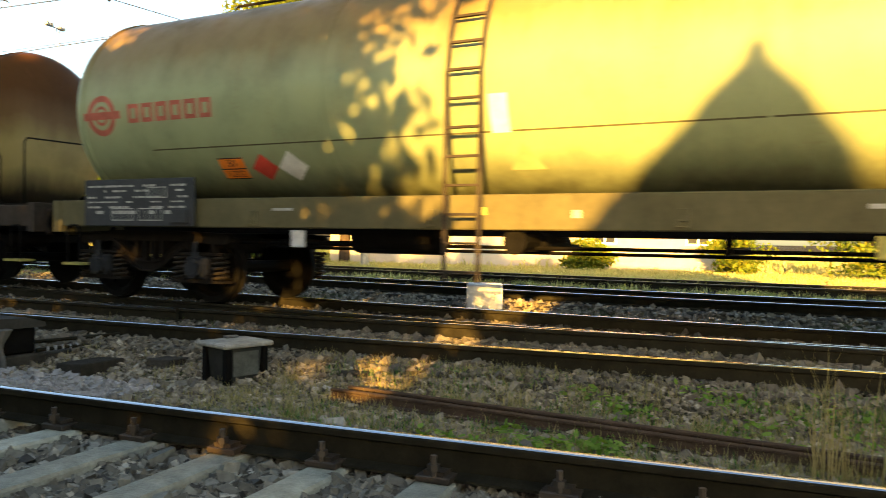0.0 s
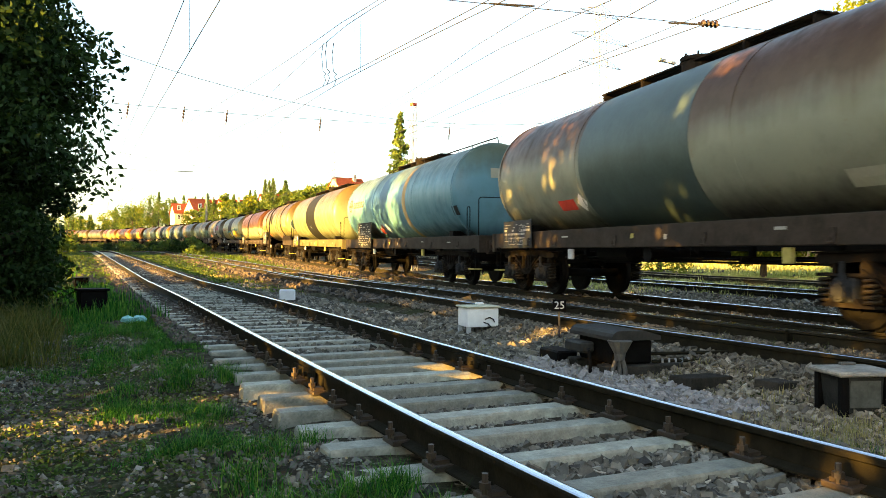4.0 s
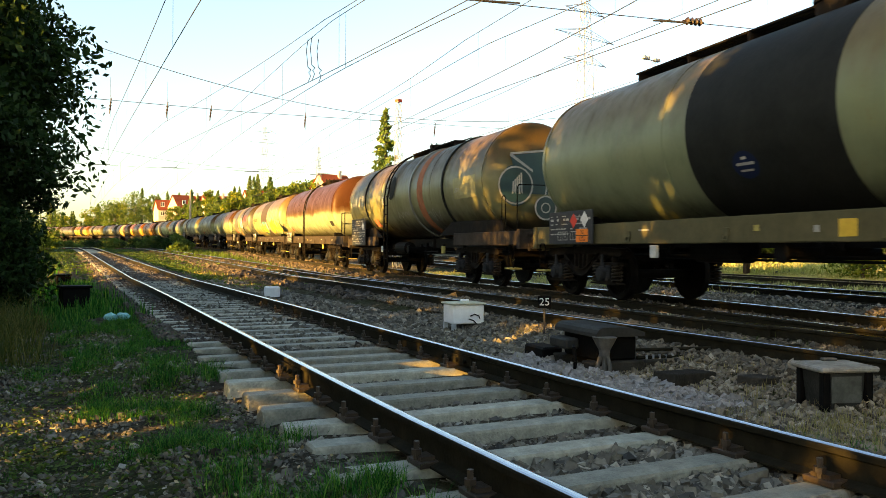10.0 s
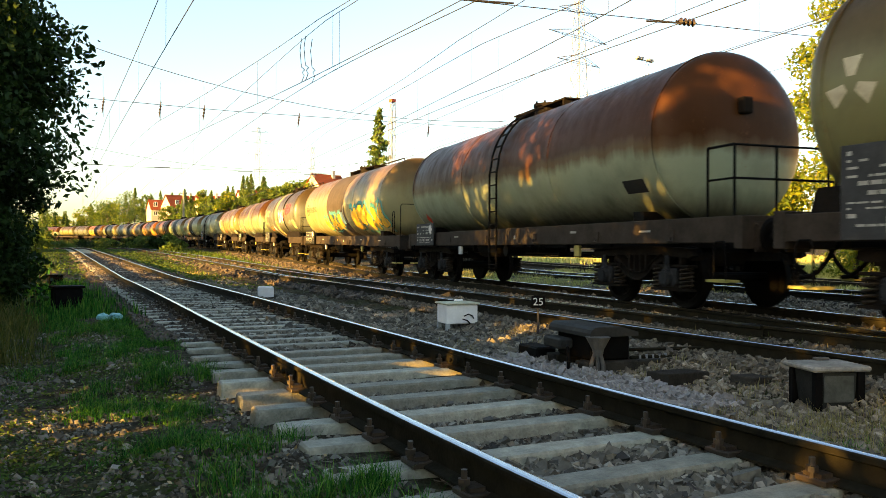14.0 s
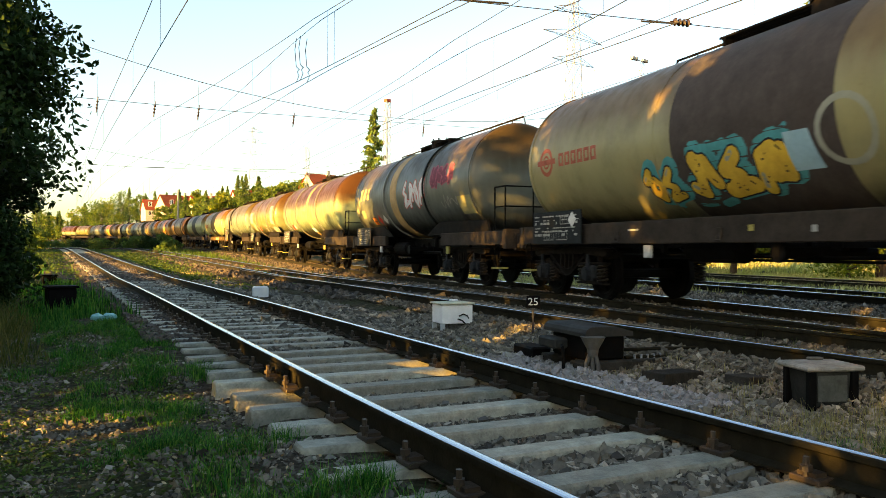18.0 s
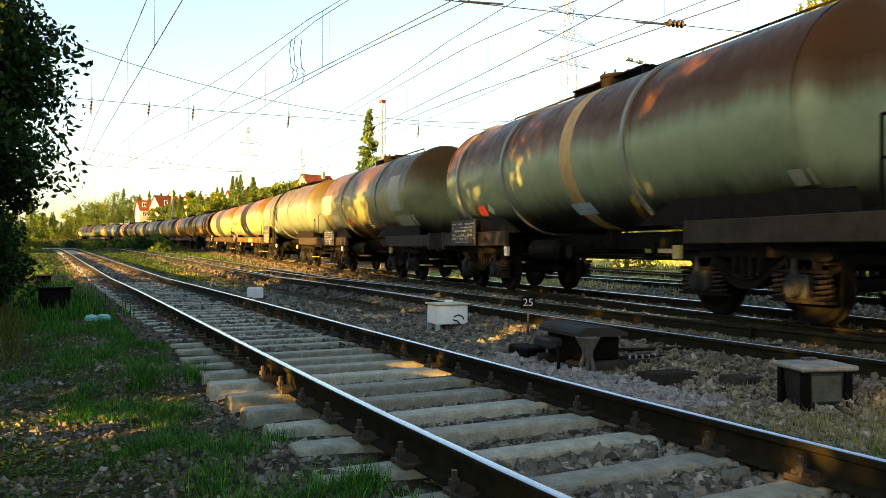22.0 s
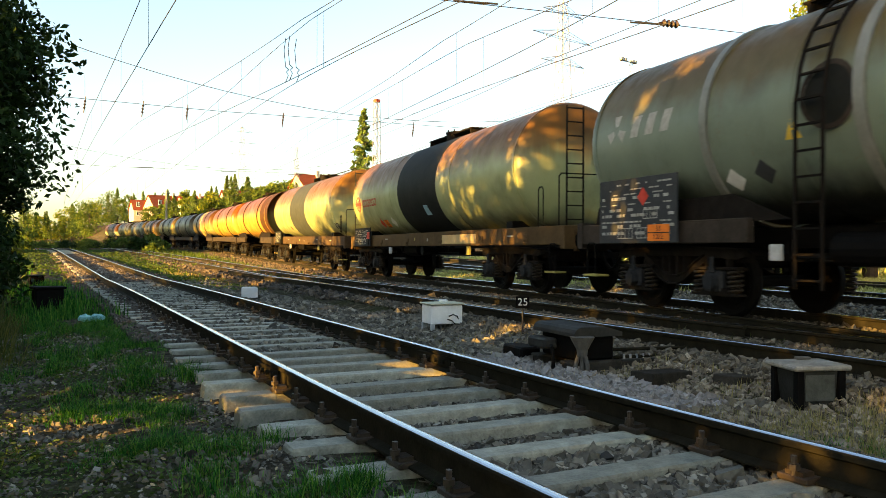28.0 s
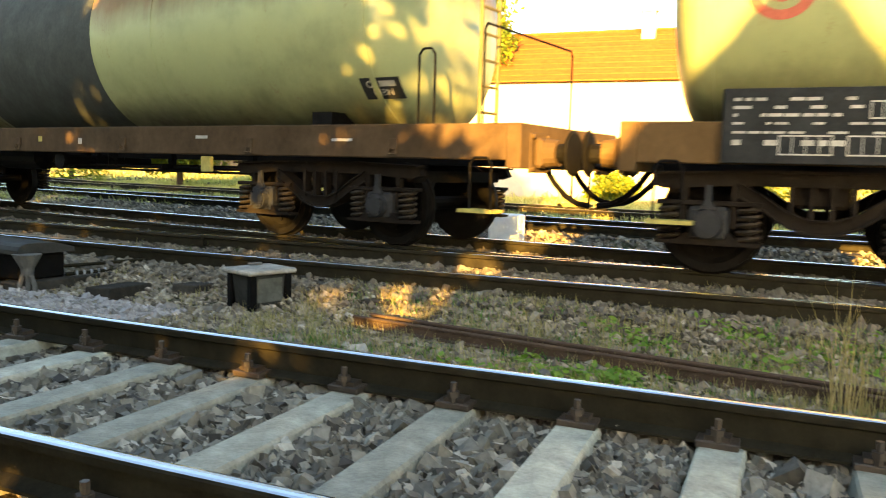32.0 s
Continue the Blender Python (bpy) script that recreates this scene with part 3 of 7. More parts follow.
def lashing_ring():
    bm = bmesh.new()
    box(bm, -0.02, 0.0, -0.05, 0.05, -0.05, 0.07, 0.004)
    pipe(bm, [(-0.025, -0.045, -0.03), (-0.04, -0.05, -0.1), (-0.04, 0.05, -0.1), (-0.025, 0.045, -0.03)], 0.012, 5)
    return bm


def walkway(n):
    def make():
        bm = bmesh.new()
        for k in (-0.24, -0.12, 0.0, 0.12, 0.24):
            box(bm, k - 0.045, k + 0.045, -n / 2, n / 2, 0.14, 0.17)
        for y in np.linspace(-n / 2 + 0.1, n / 2 - 0.1, max(2, int(n / 1.2))):
            box(bm, -0.28, 0.28, y - 0.03, y + 0.03, 0.0, 0.14)
        return bm
    return make


def top_rail(n):
    def make():
        bm = bmesh.new()
        pipe(bm, [(0, -n / 2, 0.02), (0, -n / 2 + 0.15, 0.30), (0, n / 2 - 0.15, 0.30), (0, n / 2, 0.02)], 0.02)
        for y in np.arange(-n / 2 + 0.8, n / 2 - 0.3, 1.3):
            tube(bm, (0, y, 0), (0, y, 0.30), 0.018, 6)
        return bm
    return make


def dome():
    bm = bmesh.new()
    tube(bm, (0, 0, -0.1), (0, 0, 0.16), 0.33, 20)
    tube(bm, (0, 0, 0.16), (0, 0, 0.22), 0.36, 20)
    for k in range(8):
        a = k * math.tau / 8
        tube(bm, (0.31 * math.cos(a), 0.31 * math.sin(a), 0.2), (0.31 * math.cos(a), 0.31 * math.sin(a), 0.28), 0.025, 6)
    return bm


# ---- painted marks on the shells
def clip_v(poly, lo, hi):
    for sign, lim in ((1, lo), (-1, -hi)):
        out = []
        for a, b in zip(poly, poly[1:] + poly[:1]):
            fa, fb = sign * a[1] - lim, sign * b[1] - lim
            if fa >= 0:
                out.append(a)
            if (fa > 0) != (fb > 0) and fa != fb:
                q = fa / (fa - fb)
                out.append((a[0] + (b[0] - a[0]) * q, a[1] + (b[1] - a[1]) * q))
        poly = out
        if len(poly) < 3:
            return []
    return poly


def decal(parent, name, polys, y, z, mat, lift=0.005, label=""):
    """Convex pieces in (to the right, up) metres about the place (y, z) of the seen side, laid on the shell."""
    th0 = math.acos(max(-1, min(1, (z - ZC) / R)))
    verts, faces = [], []
    for p in polys:
        lo, hi = min(q[1] for q in p), max(q[1] for q in p)
        n = max(1, int((hi - lo) / 0.09))
        for i in range(n):
            c = clip_v(list(p), lo + (hi - lo) * i / n, lo + (hi - lo) * (i + 1) / n)
            if len(c) < 3:
                continue
            k = len(verts)
            for u, v in c:
                th = th0 - v / R
                verts.append((-(R + lift) * math.sin(th), y - u - BACK, ZC + (R + lift) * math.cos(th)))
            faces.append(tuple(range(k, k + len(c))))
    ob = raw(name, verts, faces, mat, parent)
    if label:
        ob["label"] = label
    return ob


def rect(x0, x1, y0, y1):
    return [(x0, y0), (x1, y0), (x1, y1), (x0, y1)]


def disc(cx, cy, rx, ry, n=18):
    return [(cx + rx * math.cos(k * math.tau / n), cy + ry * math.sin(k * math.tau / n)) for k in range(n)]


def hoop_shape(cx, cy, r0, r1, n=24, a0=0.0, a1=math.tau):
    out = []
    for k in range(n):
        a, b = a0 + (a1 - a0) * k / n, a0 + (a1 - a0) * (k + 1) / n
        out.append([(cx + r0 * math.cos(a), cy + r0 * math.sin(a)), (cx + r1 * math.cos(a), cy + r1 * math.sin(a)), (cx + r1 * math.cos(b), cy + r1 * math.sin(b)), (cx + r0 * math.cos(b), cy + r0 * math.sin(b))])
    return out


def diamond(r):
    return [[(0, -r), (r, 0), (0, r), (-r, 0)]]


def glyphs(text, size):
    """Built-in font as flat triangles centred on the origin."""
    cu = bpy.data.curves.new("glyphs", "FONT")
    cu.body, cu.size, cu.align_x, cu.align_y = text, size, "CENTER", "CENTER"
    cu.resolution_u = 3
    ob = new("glyphs", cu)
    dg = bpy.context.evaluated_depsgraph_get()
    me = ob.evaluated_get(dg).to_mesh()
    me.calc_loop_triangles()
    tris = [[tuple(me.vertices[i].co[:2]) for i in t.vertices] for t in me.loop_triangles]
    ob.evaluated_get(dg).to_mesh_clear()
    bpy.data.objects.remove(ob)
    bpy.data.curves.remove(cu)
    return tris


def flat(parent, name, polys, m, mat, label=""):
    verts, faces = [], []
    for p in polys:
        k = len(verts)
        verts += [tuple(m @ Vector((u, v, 0))) for u, v in p]
        faces.append(tuple(range(k, k + len(p))))
    ob = raw(name, verts, faces, mat, parent)
    if label:
        ob["label"] = label
    return ob


def emblem_ring(y, z, t, mat, w=1.5):
    """A ring crossed by a bar, followed by a row of plain blocks, in place of an operator's mark."""
    polys = hoop_shape(0, 0, 0.19, 0.27) + [rect(-0.36, 0.36, -0.05, 0.05)] + hoop_shape(0, 0, 0.09, 0.13)
    decal(t, "operator_emblem", polys, y, z, mat)
    for k in range(6):
        a, b = 0.5 + k * w / 6, 0.5 + (k + 0.8) * w / 6
        decal(t, "operator_block", [rect(a, a + 0.055, -0.12, 0.12), rect(b - 0.055, b, -0.12, 0.12), rect(a + 0.055, b - 0.055, -0.12, -0.065), rect(a + 0.055, b - 0.055, 0.065, 0.12)], y, z, mat)


def emblem_tri(y, z, t, mat, k=1.0):
    """Three-armed sign and three plain blocks in place of an operator's mark."""
    polys = []
    for a in (90, 210, 330):
        c, s_ = math.cos(radians(a)), math.sin(radians(a))
        polys.append([(k * (c * u - s_ * v), k * (s_ * u + c * v)) for u, v in ((0.08, -0.05), (0.30, -0.12), (0.30, 0.12), (0.08, 0.05))])
    decal(t, "operator_emblem", polys, y, z, mat)
    for x in (0.46, 0.92, 1.38):
        decal(t, "operator_block", [[(u * k, v * k) for u, v in q] for q in ([(x, -0.2), (x + 0.24, -0.2), (x + 0.36, 0.2), (x + 0.12, 0.2)],)], y, z, mat)


def hazard(y, z, t, size=0.32):
    decal(t, "hazard_plate", [rect(-size * 0.62, size * 0.62, -size / 2, size / 2)], y, z, P_ORANGE, 0.006, "orange hazard plate with two rows of numbers")
    ln = [rect(-size * 0.62, size * 0.62, -0.008, 0.008), rect(-size * 0.62, size * 0.62, size / 2 - 0.015, size / 2), rect(-size * 0.62, size * 0.62, -size / 2, -size / 2 + 0.015)]
    decal(t, "hazard_print", ln + [[(u, v + size * 0.25) for u, v in p] for p in glyphs("30", size * 0.46)] + [[(u, v - size * 0.25) for u, v in p] for p in glyphs("1202", size * 0.46)], y, z, P_BLACK, 0.0075)


def stroke(a, b, r):
    """A thick rounded stroke between two places."""
    ang = math.atan2(b[1] - a[1], b[0] - a[0])
    arc = [(b[0] + r * math.cos(ang - 1.4 + 0.7 * k), b[1] + r * math.sin(ang - 1.4 + 0.7 * k)) for k in range(5)]
    return arc + [(a[0] + r * math.cos(ang + 1.74 + 0.7 * k), a[1] + r * math.sin(ang + 1.74 + 0.7 * k)) for k in range(5)]


BLOBS = (((0.02, 0.2), (0.3, 0.06), (0.45, 0.6), (0.3, 0.94), (0.7, 0.85), (0.92, 0.3)), ((0.1, 0.92), (0.08, 0.3), (0.5, 0.06), (0.55, 0.75), (0.95, 0.92), (0.9, 0.06)),
         ((0.55, 0.98), (0.08, 0.62), (0.62, 0.45), (0.12, 0.08), (0.92, 0.2)), ((0.06, 0.06), (0.2, 0.82), (0.55, 0.96), (0.5, 0.4), (0.9, 0.35), (0.86, 0.94)),
         ((0.0, 0.68), (0.35, 0.96), (0.3, 0.3), (0.7, 0.04), (0.96, 0.5), (0.6, 0.72)))


def graffiti(t, name, y0, y1, z, h, fill, edge, seed, n=4, glow=None, label="", order=(0, 1, 2, 3)):
    """Bulging sprayed shapes in a row, outlined, with a shine, small strokes and a sprayed cloud behind."""
    rng = random.Random(seed)
    w = (y0 - y1) / n
    inner, outer, spots, cloud, shine = [], [], [], [], []
    r = min(w * 0.17, h * 0.165)
    for k in range(n):
        tilt = rng.uniform(-0.08, 0.12)
        lift = rng.uniform(-0.05, 0.05) * h
        grow = rng.uniform(0.92, 1.12)
        pts = []
        for u, v in BLOBS[order[k % len(order)]]:
            px, pz = (k + 0.1 + 0.8 * u) * w, (v - 0.5) * (h - 2 * r) * grow + lift
            pts.append((px + tilt * pz + rng.uniform(-0.02, 0.02) * w, pz))
        for a, b in zip(pts[:-1], pts[1:]):
            q = r * rng.uniform(0.85, 1.15)
            inner.append(stroke(a, b, q))
            outer.append(stroke(a, b, q + 0.028))
            cloud.append(stroke((a[0] + 0.07, a[1] + 0.05), (b[0] + 0.07, b[1] + 0.05), q + 0.1))
            d = rng.uniform(0.2, 0.7)
            c = (a[0] + (b[0] - a[0]) * d, a[1] + (b[1] - a[1]) * d)
            if rng.random() < 0.6:
                spots.append(disc(c[0] + rng.uniform(-0.5, 0.5) * r, c[1] - 0.4 * r, 0.022, 0.018, 8))
                spots.append(disc(c[0] + rng.uniform(-0.6, 0.6) * r, c[1] + 0.2 * r, 0.014, 0.014, 8))
        a, b = pts[0], pts[1]
        shine.append(stroke((a[0] - 0.3 * r, a[1] + 0.3 * r), (a[0] * 0.6 + b[0] * 0.4 - 0.3 * r, a[1] * 0.6 + b[1] * 0.4 + 0.3 * r), 0.3 * r))
        spots.append(stroke(pts[-1], (pts[-1][0] - 0.5 * r, pts[-1][1] + 0.5 * r), 0.012))
    if glow:
        for k in range(2 * n):
            c = (rng.uniform(0, n * w), rng.choice((-0.55, 0.55)) * h)
            cloud.append(stroke(c, (c[0] + rng.uniform(-0.3, 0.3), c[1] + rng.uniform(-0.08, 0.08)), rng.uniform(0.03, 0.08)))
        decal(t, name, cloud, y0, z, glow, 0.004)
    decal(t, name, outer, y0, z, edge, 0.0055, label)
    decal(t, name, inner, y0, z, fill, 0.007)
    decal(t, name, shine, y0, z, P_PATCH if glow else fill, 0.008)
    decal(t, name, spots, y0, z, edge, 0.0085)


def scribble(t, y, z, w, h, mat, seed, r=0.02):
    rng = random.Random(seed)
    pts, x = [], 0.0
    while x < w:
        pts.append((x, rng.uniform(-h / 2, h / 2)))
        x += rng.uniform(0.03, 0.14)
    polys = []
    for a, b in zip(pts[:-1], pts[1:]):
        d = Vector((b[0] - a[0], b[1] - a[1]))
        nrm = Vector((-d.y, d.x)).normalized() * r
        polys.append([(a[0] - nrm.x, a[1] - nrm.y), (b[0] - nrm.x, b[1] - nrm.y), (b[0] + nrm.x, b[1] + nrm.y), (a[0] + nrm.x, a[1] + nrm.y)])
    decal(t, "sprayed_scrawl", polys, y, z, mat, 0.006)["kind"] = "stuff"


def data_plate(w, y, mat, seed, wd=1.7, z0=0.99, z1=1.60, red=False, diam=False):
    """The panel with the wagon's data, its writing as bars."""
    rng = random.Random(seed)
    bm = bmesh.new()
    box(bm, -1.36, -1.33, y - wd / 2, y + wd / 2, z0, z1, 0.006)
    p = part("data_panel", bm, mat, w)
    polys, z = [], z1 - 0.09
    m = Matrix(((0, 0, -1, -1.363), (-1, 0, 0, y), (0, 1, 0, 0), (0, 0, 0, 1)))
    while z > z0 + 0.12:
        u = -wd / 2 + 0.08
        hgt = rng.choice((0.02, 0.026, 0.045))
        while u < wd / 2 - 0.15:
            ln = rng.uniform(0.03, 0.14)
            if rng.random() < 0.74:
                polys.append(rect(u, min(u + ln, wd / 2 - 0.06), z - hgt / 2, z + hgt / 2))
            u += ln + rng.choice((0.015, 0.02, 0.03, 0.18))
        z -= hgt + rng.uniform(0.035, 0.07)
    flat(p, "data_print", polys, m, P_CHALK)["kind"] = "stuff"
    for u0, v0, bw, bh in ((wd * 0.02, 0.07, 0.42, 0.15), (wd * 0.02 - 0.5, 0.07, 0.4, 0.15), (wd * 0.1, 0.36, 0.34, 0.13)):
        bars = [rect(u0, u0 + bw, z0 + v0, z0 + v0 + 0.012), rect(u0, u0 + bw, z0 + v0 + bh, z0 + v0 + bh + 0.012), rect(u0, u0 + 0.012, z0 + v0 + 0.012, z0 + v0 + bh), rect(u0 + bw - 0.012, u0 + bw, z0 + v0 + 0.012, z0 + v0 + bh)]
        bars += [rect(u0 + bw * k / 4, u0 + bw * k / 4 + 0.009, z0 + v0 + 0.012, z0 + v0 + bh) for k in (1, 2, 3)]
        flat(p, "data_table", bars, Matrix.Translation((-0.002, 0, 0)) @ m, P_CHALK)
    up = Matrix.Translation((-0.004, 0, 0)) @ m
    hh = z1 - z0
    if not diam:
        bm = bmesh.new()
        box(bm, -1.40, -1.36, y - wd / 2 + 0.08, y - wd / 2 + 0.36, z0 + 0.04, z0 + 0.22, 0.01)
        part("label_box", bm, mat, p)
    if red and not diam:
        flat(p, "red_label", [rect(wd / 2 - 0.34, wd / 2 - 0.04, z0 + 0.24, z0 + 0.46)], up, P_RED)
    if red and diam:
        flat(p, "red_diamond", [[(u + wd * 0.1, v + z0 + hh * 0.7) for u, v in diamond(0.14)[0]]], up, P_RED)
        flat(p, "hazard_plate", [rect(wd * 0.16, wd * 0.42, z0 + 0.03, z0 + 0.27)], up, P_ORANGE)
        up2 = Matrix.Translation((-0.007, 0, 0)) @ m
        flat(p, "hazard_code", [rect(wd * 0.16, wd * 0.42, z0 + 0.143, z0 + 0.157)] + [[(u + wd * 0.29, v + z0 + 0.205) for u, v in q] for q in glyphs("30", 0.12)] + [[(u + wd * 0.29, v + z0 + 0.09) for u, v in q] for q in glyphs("1202", 0.12)], up2, P_BLACK)
    if diam and not (red and z1 > 1.9):
        flat(p, "diamond_label", [[(u + wd * 0.34, v + z0 + hh * 0.72) for u, v in diamond(0.15)[0]]], up, P_WHITE)


P_ORANGE = plain("hazard_orange", (0.75, 0.2, 0.03), 0.6, 0, 0.15, 4)
P_BLACK = plain("letter_black", (0.02, 0.02, 0.02), 0.6, 0, 0.2, 4, 0)
P_RED = plain("faded_red", (0.5, 0.06, 0.04), 0.6, 0, 0.3, 4, 0)
P_FRED = plain("worn_red_mark", (0.33, 0.1, 0.07), 0.65, 0, 0.4, 5, 0)
P_WHITE = plain("chalk_white", (0.6, 0.6, 0.57), 0.7, 0, 0.25, 5, 0)
P_CREAM = plain("cream_mark", (0.4, 0.365, 0.26), 0.65, 0, 0.3, 5, 0)
P_CHALK = plain("stencil_white", (0.3, 0.3, 0.27), 0.7, 0, 0.35, 8, 0)
P_YEL = plain("spray_yellow", (0.55, 0.36, 0.05), 0.6, 0, 0.3, 3, 0)
P_TEAL = plain("spray_teal", (0.06, 0.25, 0.27), 0.6, 0, 0.3, 3, 0)
P_PINK = plain("spray_pink", (0.35, 0.09, 0.13), 0.6, 0, 0.3, 3, 0)
P_DPINK = plain("dull_violet_spray", (0.16, 0.05, 0.07), 0.6, 0, 0.3, 3, 0)
P_SKY = plain("pale_blue_patch", (0.25, 0.4, 0.47), 0.6, 0, 0.2, 3, 0)
P_PATCH = plain("pale_repaint", (0.25, 0.262, 0.215), 0.6, 0, 0.15, 3, 0)
P_OLIVE = plain("olive_repaint", (0.26, 0.25, 0.13), 0.6, 0, 0.2, 3, 0)
P_TAN = plain("tan_mark", (0.42, 0.32, 0.16), 0.6, 0, 0.2, 3, 0)
P_NAVY = plain("navy_paint", (0.008, 0.014, 0.038), 0.6, 0, 0.2, 5, 0)
P_DTEAL = plain("dark_teal_paint", (0.01, 0.036, 0.036), 0.5, 0, 0.3, 3, 0)
P_YRAIL = plain("yellow_handrail", (0.3, 0.26, 0.08), 0.6, 0, 0.3, 8, 0)
M_STOCKO = plain("olive_frame_paint", (0.088, 0.08, 0.042), 0.7, 0, 0.3, 2)
M_STOCKL = plain("tan_frame_paint", (0.078, 0.05, 0.023), 0.7, 0, 0.35, 2)
M_STOCKB = plain("rusty_brown_frame", (0.055, 0.037, 0.021), 0.7, 0, 0.45, 2)
M_HUB = plain("blue_grey_hub", (0.024, 0.026, 0.028), 0.75, 0.1, 0.4, 9)
M_SPRING = plain("dusty_spring_steel", (0.028, 0.023, 0.017), 0.6, 0.2, 0.4, 8)

WAGONS, SPIN = [], []
BACK = 0.22      # how far frames and shells stand behind the places given for marks, bands and ladders


def wagon(L, mat, label, bands=(), hoops=(), sill=True, platform=1, walk_n=3.2, rail_n=0, plate=None, stock=M_FRAME, far=False):
    """A bogie tank wagon between couplings L apart; +y is its trailing end, the side at -x is the one seen."""
    w = thing("tank_wagon", label, "tank wagon", "tank wagons of the train")
    F, T, yo = L - 1.24, L - 2.58, 0.6
    B = L - 0.84        # over the headstocks
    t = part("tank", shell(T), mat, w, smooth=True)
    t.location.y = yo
    for y0, y1, bmat in bands:
        bm = bmesh.new()
        ring_band(bm, min(y0, y1) - yo - BACK, max(y0, y1) - yo - BACK, R - 0.01, R + 0.004)
        part("colour_band", bm, bmat, t, smooth=True)
    for y, hm, wd in hoops:
        bm = bmesh.new()
        ring_band(bm, y - yo - BACK - wd / 2, y - yo - BACK + wd / 2, R - 0.01, R + 0.04)
        part("hoop", bm, hm, t, smooth=True)
    for e in (-1, 1):
        bm = bmesh.new()
        ring_band(bm, e * (T / 2 - 0.42) - 0.035, e * (T / 2 - 0.42) + 0.035, R - 0.01, R + 0.016)
        part("end_ring", bm, mat, t, smooth=True)
    for y in (-T * 0.2, T * 0.16):
        bm = bmesh.new()
        ring_band(bm, y - 0.02, y + 0.02, R - 0.01, R + 0.007)
        part("weld_seam", bm, mat, t)
    for sx in (-1, 1):
        if sill:
            child("side_sill", shared("sill%.2f%s" % (B, stock.name), boxed(-0.06, 0.06, -B / 2, B / 2, 0.98, 1.34, bevel=0.012), stock), w, pose(sx * 1.2, 0, 0))
        else:
            for e in (-1, 1):
                child("side_sill", shared("stub" + stock.name, boxed(-0.06, 0.06, -2.0, 2.0, 0.98, 1.30, bevel=0.012), stock), w, pose(sx * 1.2, e * (B / 2 - 2.0), 0))
    if sill and not far:
        for k, (y, u, v, mt) in enumerate(((F * 0.23, 0.3, 0.03, P_CHALK), (F * 0.05, 0.1, 0.08, P_YRAIL), (-F * 0.02, 0.09, 0.08, P_CHALK), (-F * 0.2, 0.22, 0.04, P_CHALK), (-F * 0.36, 0.3, 0.03, P_CHALK))):
            flat(w, "sill_mark", [rect(-u / 2, u / 2, -v / 2, v / 2)], Matrix(((0, 0, -1, -1.264), (-1, 0, 0, y), (0, 1, 0, 1.2 - 0.03 * (k % 3)), (0, 0, 0, 1))), mt)
        for y in (-F * 0.41, -F * 0.26, -F * 0.09, F * 0.09, F * 0.26):
            child("lashing_ring", shared("ring" + stock.name, lashing_ring, stock), w, pose(-1.262, y, 1.12))
    child("centre_sill", shared("centre%.2f" % F, boxed(-0.25, 0.25, -F / 2, F / 2, 0.92, 1.2), M_BLACK), w)
    for e in (-1, 1):
        turn = 0 if e > 0 else 180
        child("headstock", shared("headstock" + stock.name, boxed(-1.28, 1.28, -0.08, 0.08, 0.9, 1.34, bevel=0.012), stock), w, pose(0, e * (B / 2 - 0.06), 0))
        y = (F / 2 - 2.1 if e > 0 else 2.75 - F / 2) if not sill else F / 2 - 1.45 if e > 0 else 2.5 - F / 2

        def saddle_plate():
            bm = bmesh.new()
            extrude_yz(bm, [(-2.3, 1.26), (1.9, 1.26), (1.8, 1.58), (-1.35, 1.62)], -0.02, 0.02)
            return bm
        for sx in () if sill else (-1, 1):
            child("saddle_plate", shared("saddle", saddle_plate, M_BOGIE), w, pose(sx * 1.16, y, 0, 0, 0, turn))
        child("saddle_beam", shared("saddle_beam", boxed(-1.04, 1.04, -0.15, 0.15, 1.0, 1.5), M_BLACK), w, pose(0, y, 0))
        bg = child("bogie", shared("bolster", bolster, M_BOGIE), w, pose(0, y, 0))
        for sx in (-1, 1):
            child("side_frame", shared("side_frame", side_frame, M_BOGIE), bg, pose(sx * 1.0, 0, 0))
            for dy in (-0.9, 0.9):
                child("axle_box", shared("axle_box", axle_box, M_HUB), bg, pose(sx * 1.02, dy, 0.46, 0, 0, 0 if sx < 0 else 180))
                child("spring_plate", shared("spring_plate", spring_plate, M_BOGIE), bg, pose(sx * 1.02, dy, 0.46))
                if not far:
                    for q in (-0.335, 0.335):
                        child("coil_spring", shared("spring", spring, M_SPRING), bg, pose(sx * 1.02, dy + q, 0.31))
            bf = child("buffer", shared("buffer" + stock.name, buffer_casing, stock), w, pose(sx * 0.875, e * B / 2, 0, 0, 0, turn))
            child("buffer_head", shared("buffer_head", buffer_head, M_BLACK), bf)
        for dy in (-0.9, 0.9):
            ws = child("wheelset", shared("wheelset", wheelset, M_BLACK), bg, pose(0, dy, 0.46))
            SPIN.append((len(WAGONS), dy, ws))
        child("draw_hook", shared("draw_hook", draw_hook, M_BLACK), w, pose(0, e * B / 2 - e * 0.2, 0, 0, 0, turn))
        if not far:
            for x in (-0.42, 0.3):
                child("brake_hose", shared("hose", hose, M_BLACK), w, pose(x, e * B / 2 - e * 0.2, 0, 0, 0, turn))
            for sx in (-1, 1):
                child("grab_handle", shared("loop", handle_loop(), M_BLACK), w, pose(sx * 1.27, e * (F / 2 - 0.22), 0.45))
                child("footstep", shared("step", boxed(-0.12, 0.12, -0.2, 0.2, 0, 0.035), P_YRAIL), w, pose(sx * 1.2, e * (F / 2 - 0.25), 0.45))
    child("manhole_dome", shared("dome", dome, M_BOGIE), w, pose(0, yo, ZC + R))
